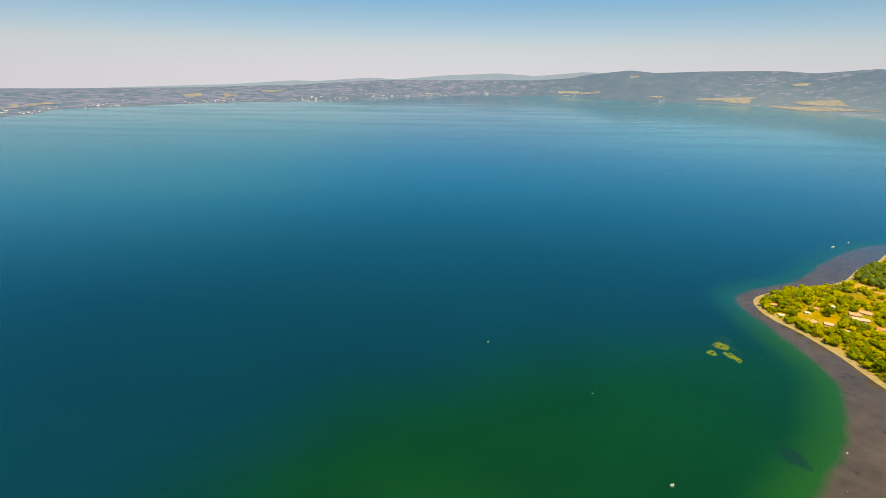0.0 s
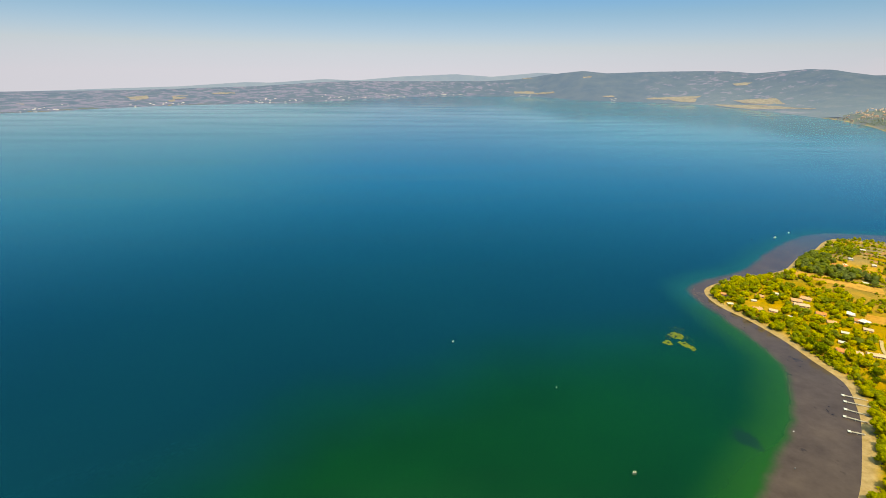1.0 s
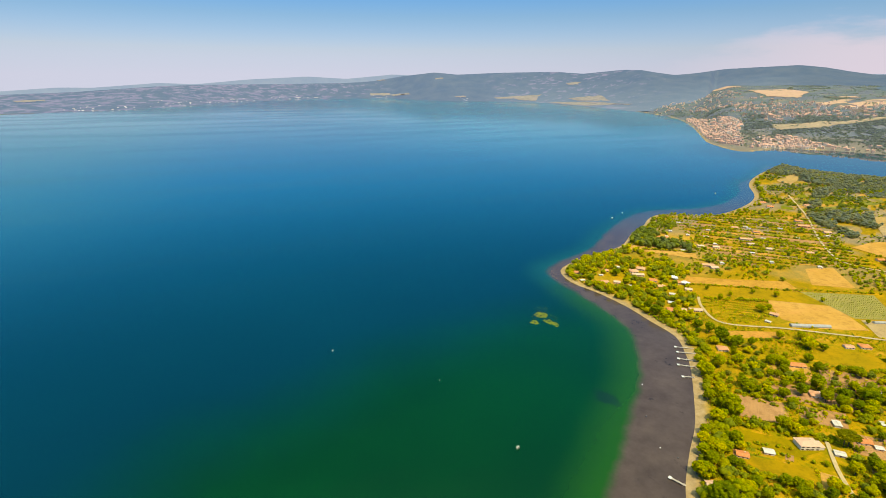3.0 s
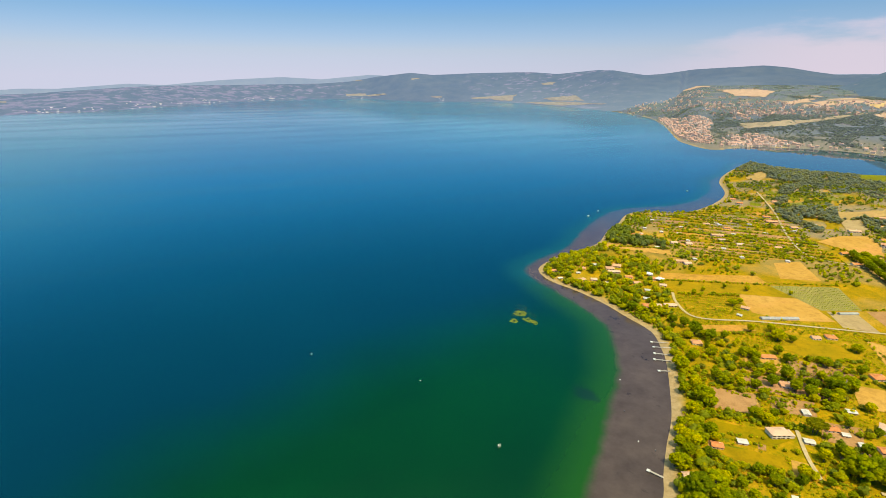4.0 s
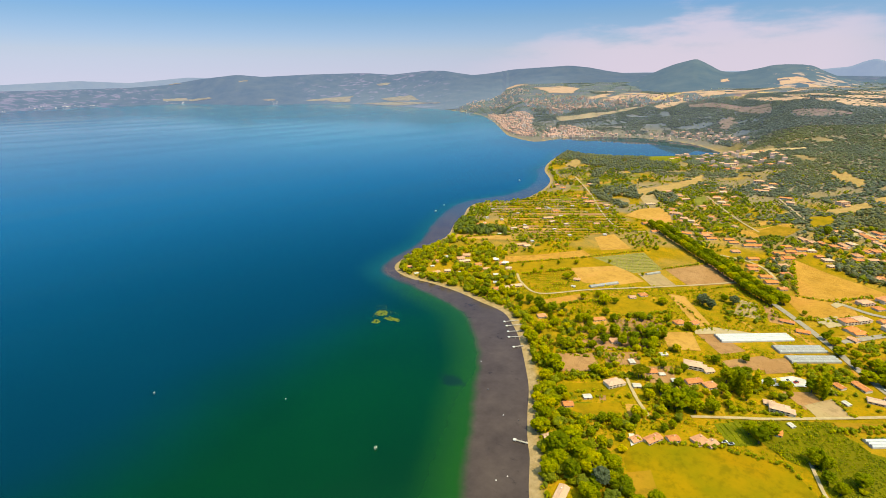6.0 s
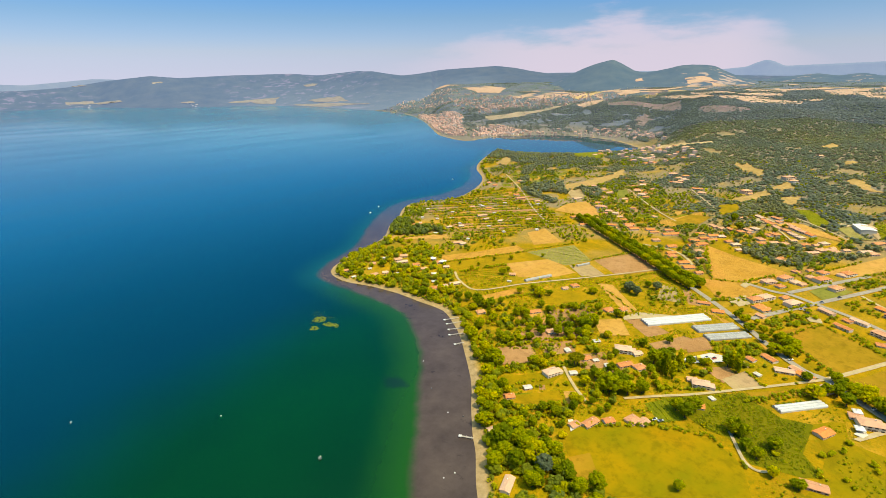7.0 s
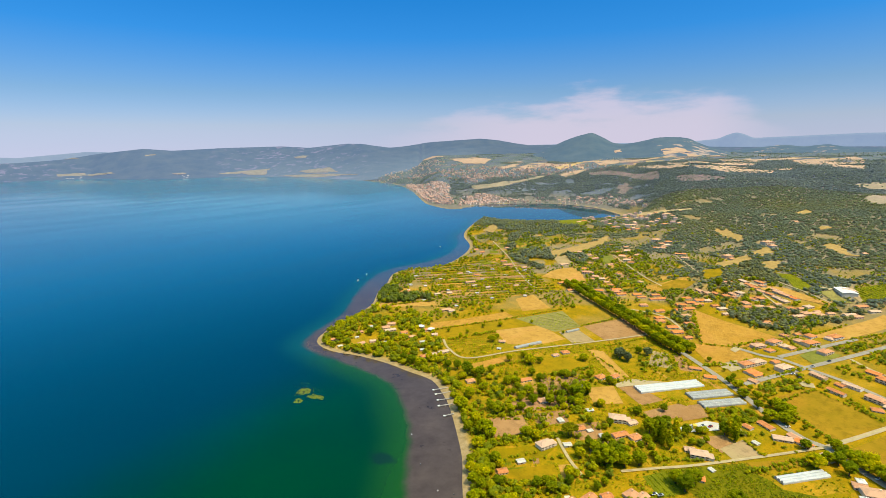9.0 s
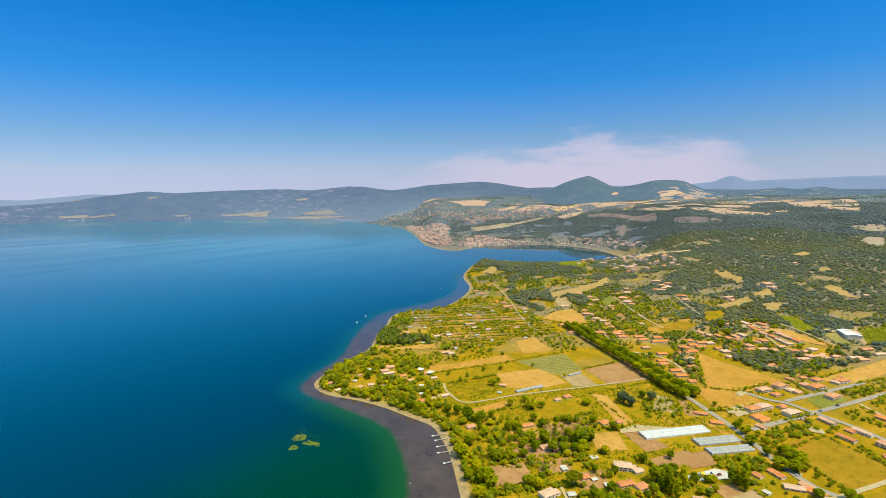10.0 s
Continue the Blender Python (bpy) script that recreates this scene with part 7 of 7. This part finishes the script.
def greenhouse(corners, bays, film, label):
    """Parallel arched tunnels over the outline given by four corners, the first two along the front."""
    a, b, c, d = (Vector(p).to_2d() for p in corners)
    along = ((b - a) + (c - d)) / 2
    across = ((d - a) + (c - b)) / 2
    mid = (a + b + c + d) / 4
    length = along.length
    u = along.normalized()
    v = Vector((-u.y, u.x))
    width = abs(across.dot(v))
    root = new("greenhouse")
    root.matrix_basis = pose(mid.x, mid.y, float(sheet_height(mid.x, mid.y)[0]) + 0.35, 0, 0, math.degrees(math.atan2(u.y, u.x)))
    bw = width / bays
    for k in range(bays):
        y0 = -width / 2 + (k + 0.5) * bw
        bm = bmesh.new()
        arc = [(y0 + math.cos(t) * bw * 0.48, 0.5 + math.sin(t) * min(1.7, bw * 0.3)) for t in np.linspace(math.pi, 0, 11)]
        prof = [(arc[0][0], -0.6)] + arc + [(arc[-1][0], -0.6)]
        ends = [[bm.verts.new((x, y, z)) for y, z in prof] for x in (-length / 2, length / 2)]
        for i in range(len(prof) - 1):
            bm.faces.new((ends[0][i], ends[0][i + 1], ends[1][i + 1], ends[1][i]))
        bm.faces.new(ends[0][::-1])
        bm.faces.new(ends[1])
        bmesh.ops.recalc_face_normals(bm, faces=bm.faces[:])
        tunnel = part("tunnel", bm, film, root)
        bm = bmesh.new()
        ring = [[bm.verts.new((dx, y0 + (y - y0) * 1.012, z + 0.05)) for y, z in prof[1:-1]] for dx in (-0.12, 0.12)]
        for i in range(len(arc) - 1):
            bm.faces.new((ring[0][i], ring[0][i + 1], ring[1][i + 1], ring[1][i]))
        spots = np.arange(-length / 2 + 1.5, length / 2 - 1, 5.0)
        hoop = part("hoop", bm, MAT_STEEL, tunnel)
        hoop.location.x = spots[0]
        for x in spots[1:]:
            again = new("hoop", hoop.data)
            again.parent, again.location.x = tunnel, x
        bm = bmesh.new()
        box(bm, -length / 2 - 0.08, -length / 2 + 0.02, y0 - min(1.0, bw * 0.3), y0 + min(1.0, bw * 0.3), 0, 1.5)
        part("end_door", bm, MAT_STEEL, tunnel)
    return tagged(root, label, "greenhouse", "greenhouses by the road")


greenhouse([(364, 116), (405, 82), (397, 74), (357, 108)], 4, MAT_FILM, "long white plastic-covered greenhouse tunnels on brown soil")
greenhouse([(377, 83), (400, 61), (396, 53), (370, 75)], 3, MAT_NET, "grey netted greenhouse tunnels beside the road")
greenhouse([(367, 72), (393, 50), (385, 44), (363, 66)], 3, MAT_NET, "grey netted greenhouse tunnels beside the road")
greenhouse([(305, 18), (328, -2), (324, -6), (300, 13)], 3, MAT_FILM, "white plastic greenhouse on a grass plot")
greenhouse([(374, 230), (401, 218), (399, 214.5), (372.5, 226.5)], 1, MAT_NET, "narrow pale plastic tunnel at a field edge")
greenhouse([(439, 210), (455, 205), (453, 201), (440, 208)], 1, MAT_NET, "narrow pale plastic tunnel at a field edge")

MAT_TERRACE = plain_material("cream_paving", (0.46, 0.40, 0.31), (0.58, 0.52, 0.42), 0.5)
# a paved yard with a warehouse
drape("yard", [(324, 74), (345, 61), (347, 51), (338, 51), (321, 69)], MAT_CONCRETE, 1.32, "pale paved yard", "yard")
for outline in ([(388, 97), (356, 126), (360, 129), (376, 123)], [(499, 71), (495, 65), (482, 68), (486, 73)], [(447, 74), (465, 64), (453, 59), (439, 69)], [(300, -19), (322, -32), (322, -36), (300, -22)], [(445, 69), (458, 61), (448, 57), (437, 63)], [(451, 21), (452, 10), (444, 8), (442, 16)], [(706, 120), (732, 96), (719, 84), (694, 108)], [(750, 25), (770, 5), (760, -1), (738, 19)]):
    drape("yard", outline, MAT_TRACK, 1.35, "pale gravel yard", "yard")


for outline in ([(305, -19), (313, -22), (309, -25), (304, -23)], [(318, -31), (326, -36), (326, -37), (317, -33)], [(323, -19), (328, -21), (323, -24), (319, -21)], [(219, 102), (221, 100), (216, 95), (211, 96)]):
    drape("terrace", outline, MAT_TERRACE, 1.45, "pale paved terrace beside a house", "terrace")

# ---- jetties, boats, buoys ----
MAT_PLANK = plain_material("weathered_planks", (0.30, 0.25, 0.20), (0.44, 0.38, 0.31), 0.8)


def jetty(shore, head, label, platform=1.5):
    a, b = Vector(shore), Vector(head)
    d = (b - a)
    length = d.length
    root = new("jetty")
    root.matrix_basis = pose(a.x, a.y, 0, 0, 0, math.degrees(math.atan2(d.y, d.x)))
    n = int(length / 0.55)
    bm = bmesh.new()
    for k in range(n):
        x = k * length / n
        box(bm, x, x + length / n - 0.06, -0.5, 0.5, 0.72, 0.80 + 0.02 * (k % 3))
    part("planks", bm, MAT_PLANK, root)
    bm = bmesh.new()
    box(bm, length - 0.2, length + platform, -platform * 0.6, platform * 0.6, 0.74, 0.92)
    part("platform", bm, MAT_WHITE, root, "white platform at the jetty's end")
    for x in np.linspace(1, length, max(3, int(length / 3))):
        for s in (-1, 1):
            bm = bmesh.new()
            bmesh.ops.create_cone(bm, cap_ends=True, segments=8, radius1=0.13, radius2=0.11, depth=3.6, matrix=pose(x, s * 0.55, -0.55))
            part("post", bm, MAT_PLANK, root)
    return tagged(root, label, "jetty", "jetties on the shallow shore")


JETTIES = [[(278, 230), (268, 236)], [(274, 224), (264, 230)], [(266, 217), (258, 223)], [(260, 211), (252, 217)], [(250, 202), (244, 205)], [(174, 134), (171, 140)]]
for shore, head in JETTIES:
    jetty(shore, head, "grey wooden jetty with a white end platform", 1.4)


def boat(x, y, turn, length, label, cabin=True):
    """A small boat: lofted hull, deck, seats or cabin, outboard motor."""
    root = new("boat")
    root.matrix_basis = pose(x, y, 0, 0, 0, turn)
    bm = bmesh.new()
    rows = []
    for u in np.linspace(0, 1, 9):
        half = length * 0.17 * (1 - u ** 3) ** 0.8 + 0.02
        xx = (u - 0.45) * length
        rows.append([bm.verts.new((xx, s * half * k, z + 0.12 * u * u)) for s, k, z in ((-1, 1, 0.65), (-1, 0.8, 0.0), (0, 0, -0.25), (1, 0.8, 0.0), (1, 1, 0.65))])
    for p, q in zip(rows, rows[1:]):
        for i in range(4):
            bm.faces.new((p[i], p[i + 1], q[i + 1], q[i]))
    bm.faces.new(rows[0])
    bmesh.ops.recalc_face_normals(bm, faces=bm.faces[:])
    part("hull", bm, MAT_WHITE, root)
    bm = bmesh.new()
    deck = []
    for u in np.linspace(0, 1, 9):
        half = length * 0.16 * (1 - u ** 3) ** 0.8
        deck.append([bm.verts.new(((u - 0.45) * length, s * half, 0.60 + 0.12 * u * u)) for s in (-1, 1)])
    for p, q in zip(deck, deck[1:]):
        bm.faces.new((p[0], q[0], q[1], p[1]))
    part("deck", bm, MAT_WHITE, root)
    if cabin:
        bm = bmesh.new()
        vs = box(bm, -0.1 * length, 0.2 * length, -0.1 * length, 0.1 * length, 0.62, 1.25)
        for v in vs:
            if v.co.z > 1:
                v.co.x *= 0.75
                v.co.y *= 0.8
        part("cabin", bm, MAT_WHITE, root)
        bm = bmesh.new()
        box(bm, 0.155 * length, 0.175 * length, -0.075 * length, 0.075 * length, 0.8, 1.15)
        part("windscreen", bm, MAT_GLASS, root)
    else:
        bm = bmesh.new()
        for k in (-0.15, 0.1):
            box(bm, k * length - 0.15, k * length + 0.15, -0.14 * length, 0.14 * length, 0.62, 0.70)
        part("bench", bm, MAT_PLANK, root)
    bm = bmesh.new()
    box(bm, -0.5 * length, -0.455 * length, -0.18, 0.18, 0.2, 1.0)
    part("outboard_motor", bm, MAT_GLASS, root)
    return tagged(root, label, "boat", "small boats on the lake")


for x, y in [(111, 185), (112, 185)]:
    boat(x, y, 60, 1.9, "small white moored rowing boat on green water", False)
for (x, y), size in zip([(450, 538), (710, 603), (1308, 892), (1376, 847), (481, 555)], (4.2, 3.8, 8.0, 7.0, 3.6)):
    boat(x, y, 20 + y, size, "white motor boat moored off the shore")
for x, y in [(35, 317)]:
    boat(x, y, 40, 1.5, "small white rowing boat on deep water", False)


def buoy(x, y, r, material, label):
    root = new("mooring_buoy")
    root.matrix_basis = pose(x, y, 0)
    bm = bmesh.new()
    bmesh.ops.create_icosphere(bm, subdivisions=2, radius=r, matrix=pose(0, 0, r * 0.4) @ Matrix.Diagonal((1, 1, 0.85, 1)))
    part("float", bm, material, root)
    bm = bmesh.new()
    bmesh.ops.create_cone(bm, cap_ends=True, segments=8, radius1=r * 0.18, radius2=r * 0.14, depth=r * 1.2, matrix=pose(0, 0, r * 1.5))
    part("ring_post", bm, MAT_STEEL, root)
    return tagged(root, label, "buoy", "mooring buoys in the shallows")


for x, y in [(213, 208), (143, 128), (149, 126), (182, 159)] + [(94, 257)]:
    buoy(x, y, 0.36, MAT_WHITE, "white mooring buoy floating in the shallows")
for x, y in [(193, 182), (185, 150), (416, 532)]:
    buoy(x, y, 0.4, MAT_GLASS, "dark mooring buoy in the brown shallows")

# floating weed
MAT_WEED = plain_material("yellow_green_weed", (0.075, 0.10, 0.006), (0.14, 0.15, 0.010), 0.25)
wrng = np.random.default_rng(3)
for outline in ([(199, 318), (206, 320), (209, 315), (206, 310), (200, 311)], [(200, 306), (206, 305), (208, 296), (205, 293), (201, 300)], [(189, 307), (194, 309), (195, 304), (191, 302)]):
    o = smooth_line(outline, 5)
    p = scatter(o, 0.9, wrng)
    p = p[wave(p[:, 0], p[:, 1], 1.6) + 0.6 * wave(p[:, 1], p[:, 0], 0.7) > wrng.uniform(-0.7, 0.25, len(p))]
    c = np.column_stack([p, np.full(len(p), 0.02)])
    v, f = clumps(c, wrng.uniform(0.5, 1.0, len(p)), wrng, 0.07, 0.35)
    tv, tf = leaf_tufts(c, len(p), 0.25, wrng)
    tv[:, 2] = np.abs(tv[:, 2]) * 0.3
    ob = mesh_object("reed_bed", np.concatenate([v, tv]), np.concatenate([f, tf + len(v)]), MAT_WEED)
    tagged(ob, "yellow-green water weed floating at the surface", "water weed", kind="stuff")

# ---- garden marquees ----
def marquee(x, y, turn, w):
    """A white garden tent: four posts, a peaked canopy with a valance."""
    root = new("marquee")
    root.matrix_basis = pose(x, y, float(sheet_height(x, y)[0]), 0, 0, turn)
    bm = bmesh.new()
    eave = [bm.verts.new((sx * w / 2, sy * w / 2, 2.3)) for sx, sy in ((-1, -1), (1, -1), (1, 1), (-1, 1))]
    waist = [bm.verts.new((sx * w / 5, sy * w / 5, 2.9)) for sx, sy in ((-1, -1), (1, -1), (1, 1), (-1, 1))]
    hem = [bm.verts.new((v.co.x * 1.02, v.co.y * 1.02, 1.95)) for v in eave]
    peak = bm.verts.new((0, 0, 3.9))
    for i in range(4):
        j = (i + 1) % 4
        bm.faces.new((eave[i], eave[j], waist[j], waist[i]))
        bm.faces.new((waist[i], waist[j], peak))
        bm.faces.new((hem[i], hem[j], eave[j], eave[i]))
    bmesh.ops.recalc_face_normals(bm, faces=bm.faces[:])
    part("canopy", bm, MAT_WHITE, root, "white peaked fabric canopy")
    for sx in (-1, 1):
        for sy in (-1, 1):
            bm = bmesh.new()
            bmesh.ops.create_cone(bm, cap_ends=True, segments=6, radius1=0.07, radius2=0.06, depth=2.4, matrix=pose(sx * w * 0.47, sy * w * 0.47, 1.1))
            part("post", bm, MAT_STEEL, root)
    return tagged(root, "white peaked marquee on a garden lawn", "marquee", "garden marquees")


for (x, y), w in zip([(360, 334), (360, 320), (327, -19), (310, -21)], (6.0, 6.5, 4.5, 4.5)):
    marquee(x, y, 20, w)

# ---- vehicles ----
MAT_TYRE = plain_material("black_rubber", (0.02, 0.02, 0.02), (0.04, 0.04, 0.04), 2.0)


def car_paint(name, c):
    n = Nodes(name, 0.3, 0.5)
    n.colour(n.ramp(n.noise(1.5, 3), [(0.3, [k * 0.85 for k in c]), (0.7, c)]))
    return n.mat


PAINT = {"white": car_paint("white_car_paint", (0.75, 0.75, 0.74)), "silver": car_paint("silver_car_paint", (0.42, 0.43, 0.45)), "red": car_paint("red_car_paint", (0.45, 0.03, 0.02)), "dark": car_paint("dark_car_paint", (0.05, 0.06, 0.08)), "yellow": car_paint("yellow_truck_paint", (0.72, 0.50, 0.02))}


def vehicle(x, y, turn, colour, label, truck=False):
    root = new("truck" if truck else "car")
    k = 1.2 if truck else 0.8
    root.matrix_basis = pose(x, y, float(sheet_height(x, y)[0]) + 0.75, 0, 0, turn) @ Matrix.Diagonal((k, k, k, 1))
    bm = bmesh.new()
    vs = box(bm, -2.1, 2.1, -0.88, 0.88, 0.35, 0.95)
    bmesh.ops.bevel(bm, geom=bm.edges[:], offset=0.12, segments=2, affect="EDGES")
    part("body", bm, PAINT[colour], root)
    bm = bmesh.new()
    if truck:
        box(bm, -2.1, 0.6, -0.9, 0.9, 0.96, 2.0)
        part("load_bed", bm, PAINT[colour], root)
        bm = bmesh.new()
    for v in box(bm, 0.7 if truck else -1.3, 1.9 if truck else 0.9, -0.8, 0.8, 0.96, 1.5):
        if v.co.z > 1.2:
            v.co.x *= 0.8
            v.co.y *= 0.85
    part("cabin", bm, MAT_GLASS, root)
    for wx_ in (-1.3, 1.3):
        for s in (-1, 1):
            bm = bmesh.new()
            bmesh.ops.create_cone(bm, cap_ends=True, segments=12, radius1=0.34, radius2=0.34, depth=0.22, matrix=pose(wx_, s * 0.82, 0.34, 90))
            part("wheel", bm, MAT_TYRE, root)
    return tagged(root, label, "truck" if truck else "car", "vehicles on roads and yards")


for (x, y), colour in zip([(249, 65), (250, 62), (336, 61), (338, 57), (406, 52), (368, 18), (351, -6), (337, -26), (474, 20), (487, 13), (508, 3), (461, 24), (461, 21), (457, 19)], ("white", "silver", "white", "red", "dark", "white", "silver", "white", "white", "silver", "dark", "white", "silver", "dark", "dark")):
    vehicle(x, y, -45 + x % 20, colour, colour + " car parked or driving in the sun")
for x, y in [(331, 65)]:
    vehicle(x, y, 20, "yellow", "yellow truck in a paved yard", True)
